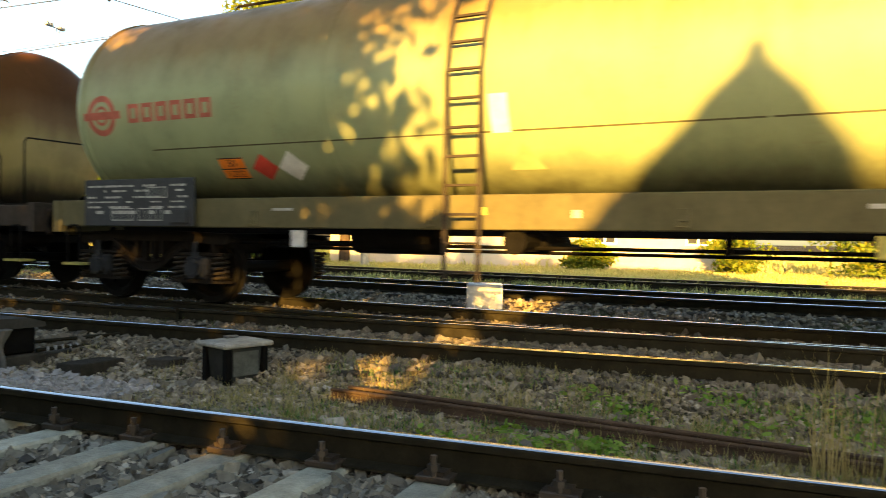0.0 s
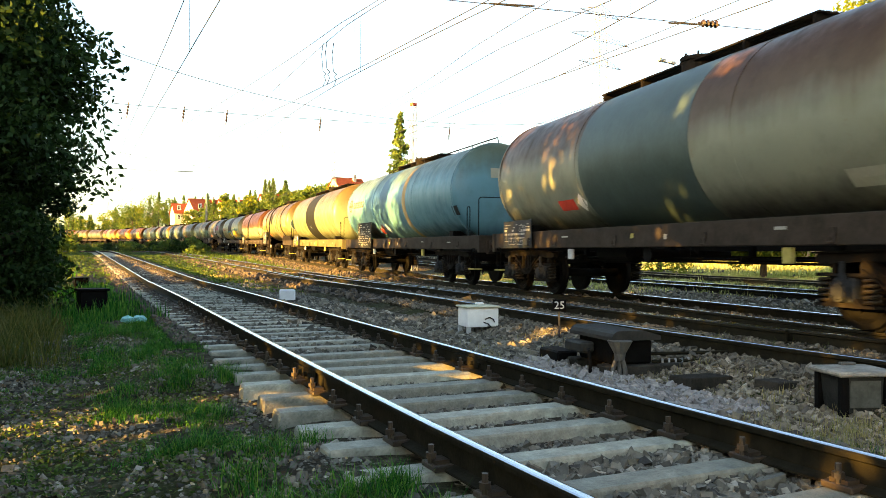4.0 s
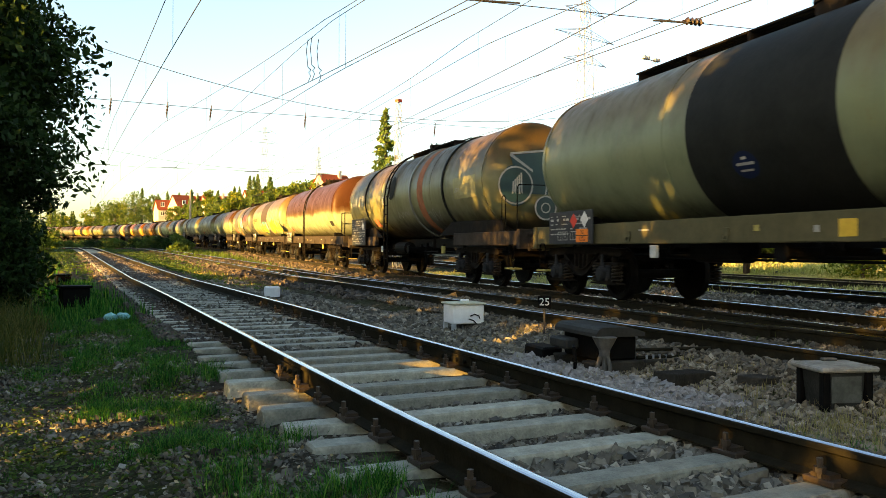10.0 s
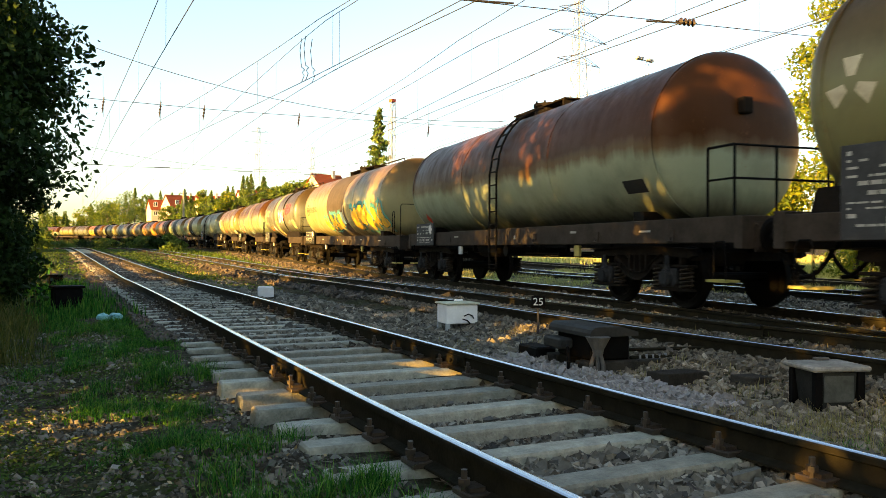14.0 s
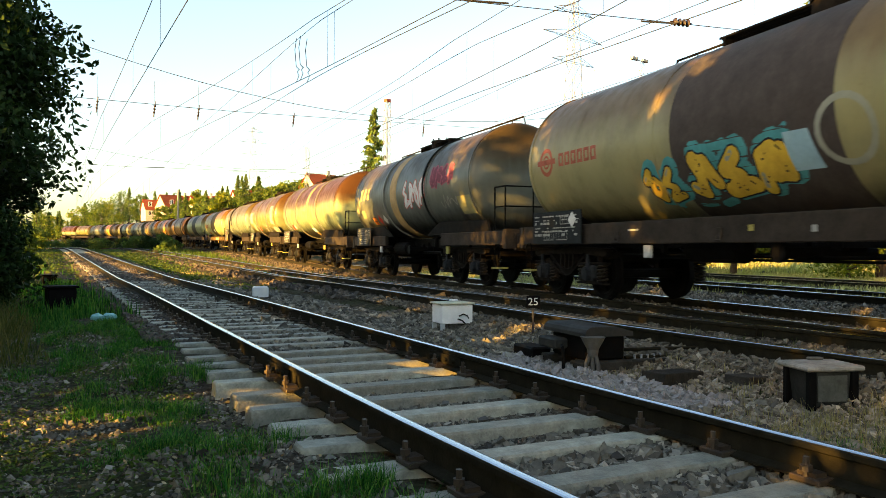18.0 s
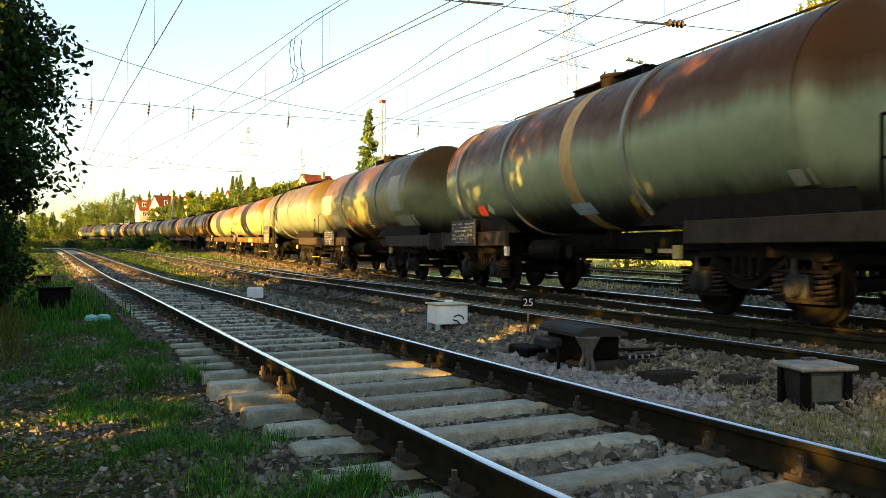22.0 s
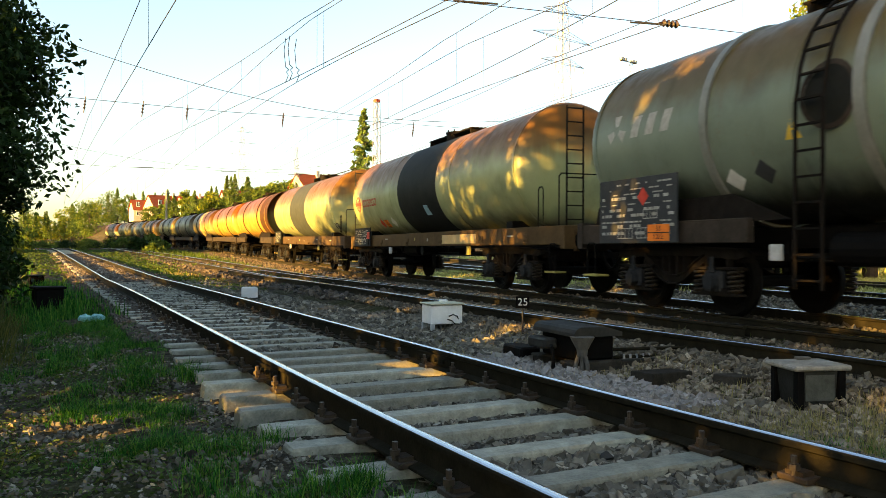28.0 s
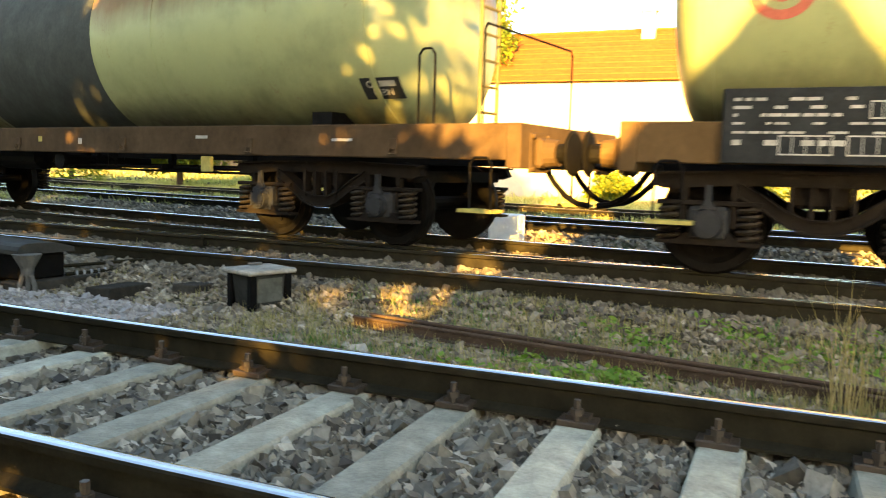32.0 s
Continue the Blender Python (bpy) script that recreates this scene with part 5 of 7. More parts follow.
# ---------------------------------------------------------------- loose surface: ballast, grass
def stones(name, label, pts, size, mat, seed, spread=0.35, bury=0.3):
    """Crushed stones as uneven six-sided lumps, one mesh."""
    rng = np.random.default_rng(seed)
    n = len(pts)
    base = np.array([(x, y, z) for z in (-1, 1) for x, y in ((-1, -1), (1, -1), (1, 1), (-1, 1))], float)
    v = base[None] * (1 + rng.uniform(-0.5, 0.25, (n, 8, 3)))
    v *= np.stack([rng.uniform(0.6, 1.25, n), rng.uniform(0.5, 1.0, n), rng.uniform(0.4, 0.8, n)], -1)[:, None]
    q = rng.normal(0, 1, (n, 4))
    q /= np.linalg.norm(q, axis=1)[:, None]
    w, x, y, z = q.T
    rot = np.stack([1 - 2 * (y * y + z * z), 2 * (x * y - z * w), 2 * (x * z + y * w), 2 * (x * y + z * w), 1 - 2 * (x * x + z * z), 2 * (y * z - x * w), 2 * (x * z - y * w), 2 * (y * z + x * w), 1 - 2 * (x * x + y * y)], -1).reshape(n, 3, 3)
    s = size * np.exp(rng.normal(0, spread, n)) / 2
    v = np.einsum("nij,nkj->nki", rot, v) * s[:, None, None]
    c = np.array(pts) + np.stack([np.zeros(n), np.zeros(n), s * (1 - 2 * bury)], -1)
    v = (v + c[:, None]).reshape(-1, 3)
    f0 = np.array([(3, 2, 1, 0), (4, 5, 6, 7), (0, 1, 5, 4), (1, 2, 6, 5), (2, 3, 7, 6), (3, 0, 4, 7)])
    f = (f0[None] + 8 * np.arange(n)[:, None, None]).reshape(-1, 4)
    ob = raw(name, v.tolist(), f.tolist(), mat)
    return tagged(ob, label, "gravel", kind="stuff")


def scatter(x0, x1, y0, y1, n, seed, follow=None, lift=0.0):
    rng = np.random.default_rng(seed)
    x, y = rng.uniform(x0, x1, n), rng.uniform(y0, y1, n)
    if follow:
        x = x + follow(y)
    return np.stack([x, y, ground_z(x, y) + lift], -1)


def patchy(p, cut=0.0, k=1.0):
    """Keep the points that fall into uneven patches."""
    x, y = p[:, 0] * k, p[:, 1] * k
    v = np.sin(2.9 * x + 1.3 * y) + np.sin(1.7 * y - 2.2 * x + 1) + 0.7 * np.sin(5.1 * x - 3.3 * y)
    return p[v > cut]


def clear_of_sleepers(p, keep=0.105):
    d = np.abs((p[:, 1] + 38.36 + 0.275) % 0.55 - 0.275)
    return p[(d > keep) | (np.abs(p[:, 0] - NEAR(p[:, 1])) > 1.3)]


def ballast():
    p = clear_of_sleepers(scatter(-0.74, 1.75, -2.5, 3.4, 27000, 1, NEAR, 0.012))
    stones("track_ballast", "coarse brown-grey crushed stone between concrete sleepers", p, 0.045, M_STONE, 202, 0.3)
    p = clear_of_sleepers(np.concatenate([scatter(-0.74, 1.75, 3.4, 8, 25000, 102, NEAR, -0.022), scatter(-1.4, -0.7, -2.5, 8, 6000, 101, NEAR, -0.03)]), 0.095)
    stones("track_ballast", "brown-grey crushed stone ballast between concrete sleepers", p, 0.042, M_STONE, 2, 0.25)
    p = clear_of_sleepers(scatter(-0.8, 1.7, 8, 26, 36000, 3, NEAR, 0.012), 0.05)
    stones("track_ballast", "brown-grey crushed stone ballast down the track", p, 0.06, M_STONE, 4, 0.25)
    # sleeper ends lie partly buried; these dark stones also stand for their shade
    stones("track_ballast", "dark ballast over the sleeper ends, in part standing for their shade", clear_of_sleepers(scatter(-1.5, -0.82, 9.2, 34, 9000, 113, NEAR, 0.045), 0.06), 0.05, M_STONE4, 114, 0.25)
    stones("track_ballast", "crushed stone ballast far down the track", scatter(-1.5, 1.6, 26, 70, 17000, 103, NEAR, 0.02), 0.085, M_STONE4, 104, 0.25)
    stones("track_gravel", "gravel of the far tracks", np.concatenate([scatter(-1.5, 1.6, 16, 60, 7000, 105, MID, 0.0), scatter(-2.4, 2, 22, 80, 9000, 107, TRAIN, 0.0)]), 0.09, M_STONE4, 106, 0.3)
    stones("side_gravel", "mixed gravel between two tracks", scatter(4.1, 6.0, -2.5, 6.6, 19000, 5, None, 0.0), 0.034, M_STONE2, 6)
    stones("side_gravel", "sooty gravel round the cable box", scatter(3.9, 6.1, 6.4, 13, 17000, 205, None, 0.0), 0.044, M_STONE, 206)
    stones("side_gravel", "mixed gravel between two tracks, farther along", scatter(1.6, 2.9, 12, 28, 9000, 7, NEAR, 0.0), 0.06, M_STONE, 8)
    stones("track_gravel", "dark gravel in the middle track", scatter(-1.3, 1.3, -3, 16, 26000, 9, MID, 0.03), 0.038, M_STONE5, 10)
    stones("track_gravel", "dark gravel in the track of the train", scatter(-1.4, 1.4, -3, 22, 24000, 11, TRAIN, 0.025), 0.045, M_STONE5, 12)
    stones("track_gravel", "grey gravel beside the track beyond the train", scatter(1.2, 5.2, -6, 26, 26000, 111, TRAIN, 0.0), 0.05, M_STONE2, 112)
    stones("path_chips", "pale stone chips on the trodden path", patchy(scatter(-2.2, 1.3, 2.5, 11, 9000, 115, None, 0.004), 0.0, 2.6), 0.024, M_CHIP, 116, 0.4)
    stones("path_gravel", "small stones on the trodden path", scatter(-2.5, 1.4, 2.5, 12, 22000, 13, None, 0.0), 0.02, M_STONE, 14, 0.45)
    heap = scatter(4.0, 4.9, 4.2, 7.2, 4200, 15, None, 0.02)
    stones("fresh_gravel", "pale fresh stones heaped by the point motor", heap, 0.042, M_STONE3, 16)


M_CHIP = island("warm_chip", [(0.05, 0.042, 0.03), (0.15, 0.125, 0.085), (0.09, 0.075, 0.05), (0.26, 0.225, 0.16)])
M_STONE4 = island("sooty_gravel", [(0.03, 0.025, 0.02), (0.07, 0.056, 0.042), (0.13, 0.10, 0.07), (0.05, 0.04, 0.03)])
M_STONE5 = island("oily_gravel", [(0.03, 0.026, 0.018), (0.10, 0.085, 0.06), (0.17, 0.145, 0.10), (0.06, 0.05, 0.034), (0.24, 0.21, 0.155)])
M_STONE2 = island("dirty_gravel", [(0.052, 0.041, 0.027), (0.165, 0.138, 0.095), (0.28, 0.24, 0.17), (0.108, 0.087, 0.06), (0.42, 0.375, 0.285)])
M_STONE3 = island("pale_gravel", [(0.2, 0.19, 0.175), (0.32, 0.3, 0.28), (0.15, 0.135, 0.12), (0.4, 0.38, 0.36)])
ballast()


def blades(name, label, centres, per, height, width, spread, mat, seed, lean=0.35):
    """Tufts of bent three-cornered blades, one mesh."""
    rng = np.random.default_rng(seed)
    c = np.repeat(np.array(centres), per, 0)
    n = len(c)
    off = rng.normal(0, 1, (n, 2)) * spread
    root = np.concatenate([c[:, :2] + off, c[:, 2:3]], 1)
    h = height * rng.uniform(0.45, 1.25, n) * np.repeat(rng.uniform(0.45, 1.4, n // per), per)
    a = rng.uniform(0, math.tau, n)
    d = np.stack([np.cos(a), np.sin(a), np.zeros(n)], -1)
    side = np.stack([-np.sin(a), np.cos(a), np.zeros(n)], -1)
    ln = rng.uniform(0.1, 1, n)[:, None] * lean * h[:, None]
    w = width * rng.uniform(0.6, 1.3, n)[:, None]
    up = np.array([0, 0, 1.0])
    mid = root + d * ln * 0.35 + up * (h * 0.55)[:, None]
    tip = root + d * ln * 1.2 + up * h[:, None]
    v = np.stack([root - side * w, root + side * w, mid + side * w * 0.7, mid - side * w * 0.7, tip], 1).reshape(-1, 3)
    k = 5 * np.arange(n)
    faces = np.stack([k, k + 1, k + 2, k + 3], -1).tolist() + np.stack([k + 3, k + 2, k + 4], -1).tolist()
    ob = raw(name, v.tolist(), faces, mat)
    return tagged(ob, label, "grass", kind="stuff")


def herbs(name, label, centres, per, size, spread, mat, seed, hgt=0.12):
    """Low broad-leaved weeds."""
    rng = np.random.default_rng(seed)
    c = np.repeat(np.array(centres), per, 0)
    n = len(c)
    p = c + np.concatenate([rng.normal(0, 1, (n, 2)) * spread, rng.uniform(0.01, hgt, (n, 1))], 1)
    a = rng.normal(0, 1, (n, 3)) * (1, 1, 0.4)
    a /= np.linalg.norm(a, axis=1)[:, None]
    b = np.cross(a, rng.normal(0, 0.5, (n, 3)) + (0, 0, 1.0))
    b /= np.linalg.norm(b, axis=1)[:, None]
    s = size * rng.uniform(0.5, 1.4, (n, 1))
    v = np.stack([p - a * s, p - a * s * 0.3 + b * s * 0.5, p + a * s * 0.5 + b * s * 0.35, p + a * s, p + a * s * 0.5 - b * s * 0.35, p - a * s * 0.3 - b * s * 0.5], 1).reshape(-1, 3)
    f = (np.arange(6)[None] + 6 * np.arange(n)[:, None]).tolist()
    ob = raw(name, v.tolist(), f, mat)
    return tagged(ob, label, "weeds", kind="stuff")


def greenery():
    sc = scatter
    band = np.concatenate([patchy(sc(0.45, 1.2, 4.6, 9, 120, 21), -0.6, 2.0), patchy(sc(0.4, 1.3, 9, 14, 130, 121), -0.8, 1.5), sc(0.8, 1.5, 2.6, 4.6, 24, 122), sc(1.2, 1.55, 6.8, 14, 46, 123)])
    blades("grass", "tufts of green grass beside the track", band, 120, 0.095, 0.0024, 0.06, M_GRASS, 22, 1.2)
    herbs("weeds", "tiny weeds and clover on the path", patchy(sc(-2, 1.3, 2.6, 12, 2300, 221), -0.9, 1.2), 16, 0.014, 0.07, M_WEED2, 222, 0.05)
    herbs("leaf_litter", "dry leaves on the gravel between the tracks", sc(4.0, 6.1, 0.5, 7, 420, 223), 4, 0.02, 0.1, M_LITTER, 224, 0.02)
    blades("grass", "green grass farther along the track", sc(0.0, 1.6, 13, 26, 90, 23), 60, 0.2, 0.007, 0.16, M_GRASS, 24)
    blades("sparse_grass", "thin grass on the path", patchy(sc(-1.5, 1.15, 2.8, 9, 200, 25), 0.5, 1.4), 50, 0.07, 0.0026, 0.05, M_GRASS, 26, 0.9)
    blades("dry_grass", "tall dry grass at the edge of the path", sc(-1.6, 0.1, 9.0, 15, 90, 27), 70, 0.34, 0.005, 0.17, M_OLIVE, 28, 0.9)
    blades("dry_grass", "short dry grass between the tracks", sc(3.95, 6.1, -2.2, 3.6, 800, 29), 28, 0.085, 0.0026, 0.08, M_DRY2, 30, 0.6)
    blades("grass", "short green grass between the tracks", patchy(sc(4.1, 6.0, -2.2, 3.2, 520, 129), -0.3, 1.3), 26, 0.07, 0.0026, 0.07, M_GRASS, 130, 0.8)
    blades("dry_grass", "sparse dry grass between the rails of the middle track", np.concatenate([patchy(sc(-0.6, 0.6, -2, 9, 160, 261, MID), 0.2, 1.5), patchy(sc(-2.2, -0.9, -2, 9, 120, 263, TRAIN), 0.0, 1.5)]), 14, 0.09, 0.0028, 0.08, M_DRY2, 262, 0.8)
    blades("grass", "thin green grass between the rails of the far tracks", np.concatenate([patchy(sc(-0.6, 0.6, -2, 14, 150, 265, MID), 0.6, 1.1), patchy(sc(-2.4, -0.9, -2, 16, 160, 267, TRAIN), 0.5, 1.1), patchy(sc(0.9, 3.5, -4, 24, 260, 269, TRAIN), 0.6, 0.9)]), 16, 0.08, 0.003, 0.08, M_WEED2, 266, 0.8)
    blades("dry_grass", "dry grass round the point motor", sc(4.0, 6.0, 3.6, 9, 140, 31), 20, 0.07, 0.003, 0.08, M_DRY2, 32, 0.6)
    blades("tall_grass", "tuft of tall pale dry grass", sc(3.95, 4.5, -0.95, -0.3, 14, 33), 16, 0.5, 0.0032, 0.06, M_DRY, 34, 0.35)
    blades("thin_stalks", "thin dry stalks beside the rail", sc(3.42, 3.6, 0.6, 2.9, 16, 35), 6, 0.2, 0.0022, 0.05, M_DRY, 36, 0.9)
    herbs("weeds", "bright green broad-leaved weeds along a scrap rail", sc(4.05, 4.55, 0.7, 1.7, 15, 37), 36, 0.028, 0.07, M_WEED, 38, 0.09)
    herbs("weeds", "green weeds among dry grass", sc(4.6, 5.9, -1.2, 1.3, 22, 39), 40, 0.025, 0.10, M_WEED, 40, 0.08)
    blades("verge_grass", "sunlit grass verge beyond the tracks", sc(15.6, 34, -8, 32, 6500, 41), 26, 0.13, 0.011, 0.22, M_VERGE, 42, 1.1)
    blades("field_grass", "lit dry meadow beyond the verge", sc(34, 80, -20, 60, 2600, 141), 22, 0.35, 0.04, 0.7, M_VERGE, 142, 0.9)
    blades("bank_grass", "lit dry grass on the bank below the train", np.concatenate([sc(-3.6, -2.4, 22, 46, 90, 43, TRAIN), sc(2.0, 3.2, 20, 50, 60, 143, NEAR)]), 14, 0.09, 0.012, 0.25, M_DRY2, 44)
    blades("bank_weeds", "rough weeds on the bank below the far wagons", sc(-7, -2.2, 55, 150, 420, 243, TRAIN), 20, 0.25, 0.035, 0.5, M_WEED2, 245, 0.8)
    herbs("bank_weeds", "low weeds and dead leaves beside the far tracks", np.concatenate([sc(-4.0, -2.0, 22, 60, 300, 246, TRAIN), sc(1.7, 3.0, 22, 60, 260, 248, NEAR)]), 16, 0.06, 0.35, M_WEED2, 247, 0.08)
    blades("bank_weeds", "rough grass on the bank of the far curve", sc(-11, -1.8, 140, 330, 900, 251, TRAIN), 18, 0.55, 0.09, 0.9, M_WEED2, 252, 0.8)
    blades("bank_weeds", "rough grass past the end of the near track", sc(-14, 14, 128, 190, 500, 253), 18, 0.4, 0.06, 0.8, M_WEED2, 254, 0.8)
    herbs("bank_weeds", "low weeds along the far part of the near track", np.concatenate([sc(-8, -1.5, 26, 130, 1100, 255, NEAR), sc(1.7, 4.5, 40, 130, 500, 257, NEAR)]), 16, 0.07, 0.45, M_WEED2, 256, 0.14)
    blades("field_grass", "grass beside the far tracks", sc(-7, 0.6, 28, 80, 260, 45), 24, 0.4, 0.03, 0.5, M_GRASS, 46)
    herbs("leaf_litter", "dry fallen leaves on the path", sc(-3, 1.3, 2.8, 11, 1300, 47), 4, 0.013, 0.12, M_LITTER, 48, 0.02)


M_WEED2 = leafy("path_weed", [(0.025, 0.05, 0.012), (0.06, 0.10, 0.02), (0.10, 0.13, 0.04)], 0.25)
M_WEED = leafy("weed_leaf", [(0.06, 0.13, 0.02), (0.11, 0.2, 0.03), (0.16, 0.24, 0.05)], 0.3)
M_DRY2 = leafy("dry_grass_blade", [(0.2, 0.175, 0.085), (0.28, 0.24, 0.12), (0.13, 0.14, 0.055), (0.36, 0.31, 0.17)], 0.25)
M_OLIVE = leafy("olive_grass_blade", [(0.03, 0.045, 0.012), (0.07, 0.08, 0.022), (0.14, 0.125, 0.045)], 0.3)
M_VERGE = leafy("verge_blade", [(0.26, 0.28, 0.09), (0.42, 0.4, 0.16), (0.55, 0.5, 0.25)], 0.3)
M_LITTER = leafy("fallen_leaf", [(0.05, 0.034, 0.018), (0.22, 0.155, 0.08), (0.42, 0.33, 0.2), (0.10, 0.07, 0.038)], 0.1)
greenery()


# ---------------------------------------------------------------- trees
def leaf_cloud(rng, centres, radii, per, size):
    c = np.repeat(np.array(centres), per, 0)
    r = np.repeat(np.array(radii), per, 0)
    n = len(c)
    d = rng.normal(0, 1, (n, 3))
    d /= np.linalg.norm(d, axis=1)[:, None]
    p = c + d * (rng.random((n, 1)) ** 0.45) * r
    a = rng.normal(0, 1, (n, 3))
    a /= np.linalg.norm(a, axis=1)[:, None]
    b = rng.normal(0, 1, (n, 3))
    b -= a * (a * b).sum(1)[:, None]
    b /= np.linalg.norm(b, axis=1)[:, None]
    s = size * rng.uniform(0.6, 1.4, (n, 1))
    v = np.stack([p - a * s, p + b * s * 0.5 - a * s * 0.1, p + a * s, p - b * s * 0.5 - a * s * 0.1], 1).reshape(-1, 3)
    return v.tolist(), (np.arange(4)[None] + 4 * np.arange(n)[:, None]).tolist()


def broad_tree(at, height, spread, mat, label, seed, clumps=40, per=120, leaf=0.09, low=0.25, name="tree", bare=None):
    rng = np.random.default_rng(seed)
    x, y = at
    tr = thing(name, label, "tree", at=pose(x, y, float(ground_z(x, y))))
    bm = bmesh.new()
    tube(bm, (0, 0, -0.2), (0.1, 0, height * 0.3), height * 0.02 + 0.05, 9, height * 0.015)
    tube(bm, (0.1, 0, height * 0.3), (0.0, 0.1, height * 0.62), height * 0.015, 8, height * 0.006)
    tips, rad = [], []
    for i in range(clumps):
        f = (i + 0.5) / clumps
        h = height * (low + (0.95 - low) * f)
        rr = spread * math.sin(math.pi * min(0.97, 0.14 + 0.82 * f)) ** 0.7 * rng.uniform(0.3, 1.0)
        a = rng.random() * math.tau
        q = spread * rng.uniform(0.24, 0.46)
        if bare and bare[0] < h < bare[1] and rr * math.sin(a) < bare[2]:     # a gap between the boughs of one side
            continue
        tips.append((rr * math.cos(a), rr * math.sin(a), h))
        rad.append((q, q, q * 0.75))
    for tx, ty, tz in tips[::2]:
        z0 = min(tz * 0.7, height * 0.55)
        tube(bm, (0.05, 0, z0), (tx * 0.45, ty * 0.45, z0 + (tz - z0) * 0.6), height * 0.006 + 0.01, 5, 0.03, False)
        tube(bm, (tx * 0.45, ty * 0.45, z0 + (tz - z0) * 0.6), (tx * 0.85, ty * 0.85, tz), 0.03, 5, 0.01, False)
    part("trunk", bm, M_BARK, tr)
    v, f = leaf_cloud(rng, tips, rad, per, leaf)
    raw("crown", v, f, mat, tr)
    return tr


def fir(at, height, seed, label="dark green conifer on the hillside", z=None):
    rng = np.random.default_rng(seed)
    x, y = at
    tr = thing("conifer", label, "tree", at=pose(x, y, float(ground_z(x, y)) if z is None else z))
    bm = bmesh.new()
    tube(bm, (0, 0, -0.3), (0, 0, height), height * 0.014, 7, 0.02)
    part("trunk", bm, M_BARK, tr)
    cs, rs = [], []
    for f in np.arange(0.12, 0.99, 0.035):
        w = height * 0.21 * (1 - f) ** 0.9 + 0.06
        for k in range(5):
            a = rng.random() * math.tau
            cs.append((w * 0.55 * math.cos(a), w * 0.55 * math.sin(a), height * f + rng.uniform(-0.1, 0.1)))
            rs.append((w * 0.55, w * 0.55, height * 0.018))
    v, f = leaf_cloud(rng, cs, rs, 26, height * 0.012 + 0.05)
    raw("needles", v, f, M_FIR, tr)


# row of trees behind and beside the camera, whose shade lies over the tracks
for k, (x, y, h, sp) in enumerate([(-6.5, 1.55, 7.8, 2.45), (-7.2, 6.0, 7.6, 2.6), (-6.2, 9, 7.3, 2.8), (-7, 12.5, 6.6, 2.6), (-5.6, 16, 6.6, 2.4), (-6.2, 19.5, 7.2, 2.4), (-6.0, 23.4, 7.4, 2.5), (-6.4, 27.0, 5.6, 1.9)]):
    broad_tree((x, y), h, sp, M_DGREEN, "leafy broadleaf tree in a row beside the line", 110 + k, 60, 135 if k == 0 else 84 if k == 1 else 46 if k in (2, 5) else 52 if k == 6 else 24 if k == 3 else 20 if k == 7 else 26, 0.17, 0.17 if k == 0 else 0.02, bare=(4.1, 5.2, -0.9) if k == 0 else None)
# bushes out of view, added to keep low sun off the near track
broad_tree((-6.4, -0.5), 1.85, 1.05, M_DGREEN, "unseen low bush added to block low sun", 148, 18, 70, 0.1, 0.02, "bush")
broad_tree((-6.3, 2.2), 2.5, 1.8, M_DGREEN, "unseen low bush added to block low sun", 149, 26, 80, 0.13, 0.02, "bush")
# second row out of view, added to make the shade denser
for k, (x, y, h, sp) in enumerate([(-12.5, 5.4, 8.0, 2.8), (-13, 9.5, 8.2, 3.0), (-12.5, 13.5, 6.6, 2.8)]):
    broad_tree((x, y), h, sp, M_DGREEN, "unseen broadleaf tree behind the row, added for denser shade", 130 + k, 50, 80, 0.2, 0.02)
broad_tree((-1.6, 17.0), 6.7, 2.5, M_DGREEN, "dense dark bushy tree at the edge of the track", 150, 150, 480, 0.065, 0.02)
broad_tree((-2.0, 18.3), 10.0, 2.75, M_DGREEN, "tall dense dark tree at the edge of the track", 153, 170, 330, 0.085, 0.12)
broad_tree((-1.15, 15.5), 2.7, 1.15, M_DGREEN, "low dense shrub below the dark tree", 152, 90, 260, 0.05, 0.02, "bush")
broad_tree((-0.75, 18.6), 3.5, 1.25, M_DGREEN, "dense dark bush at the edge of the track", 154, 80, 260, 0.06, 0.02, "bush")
# sparse tree hidden behind the dark one, added to dapple the wagons
broad_tree((-2.3, 19.9), 6.0, 1.9, M_DGREEN, "thin-leaved bushy tree added to dapple the wagons", 151, 44, 150, 0.08, 0.02)
# added crown: blocks sun on the tanks, lets a low slit through
broad_tree((-6.6, 3.9), 7.3, 1.7, M_DGREEN, "unseen broadleaf tree with a bare lower trunk, added to fill a sun gap", 139, 46, 110, 0.17, 0.34)
# unseen trees down the line, left of it, added to shade far wagons
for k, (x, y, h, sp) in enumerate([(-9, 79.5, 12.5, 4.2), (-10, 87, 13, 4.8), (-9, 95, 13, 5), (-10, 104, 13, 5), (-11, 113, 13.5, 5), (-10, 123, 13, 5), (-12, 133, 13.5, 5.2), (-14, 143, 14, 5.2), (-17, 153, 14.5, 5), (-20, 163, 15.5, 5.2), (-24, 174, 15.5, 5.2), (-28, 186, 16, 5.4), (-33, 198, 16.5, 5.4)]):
    broad_tree((x, y), h, sp, M_DGREEN, "unseen broadleaf tree far down the line, added for its shade", 160 + k, 60, 150, 0.34, 0.02)
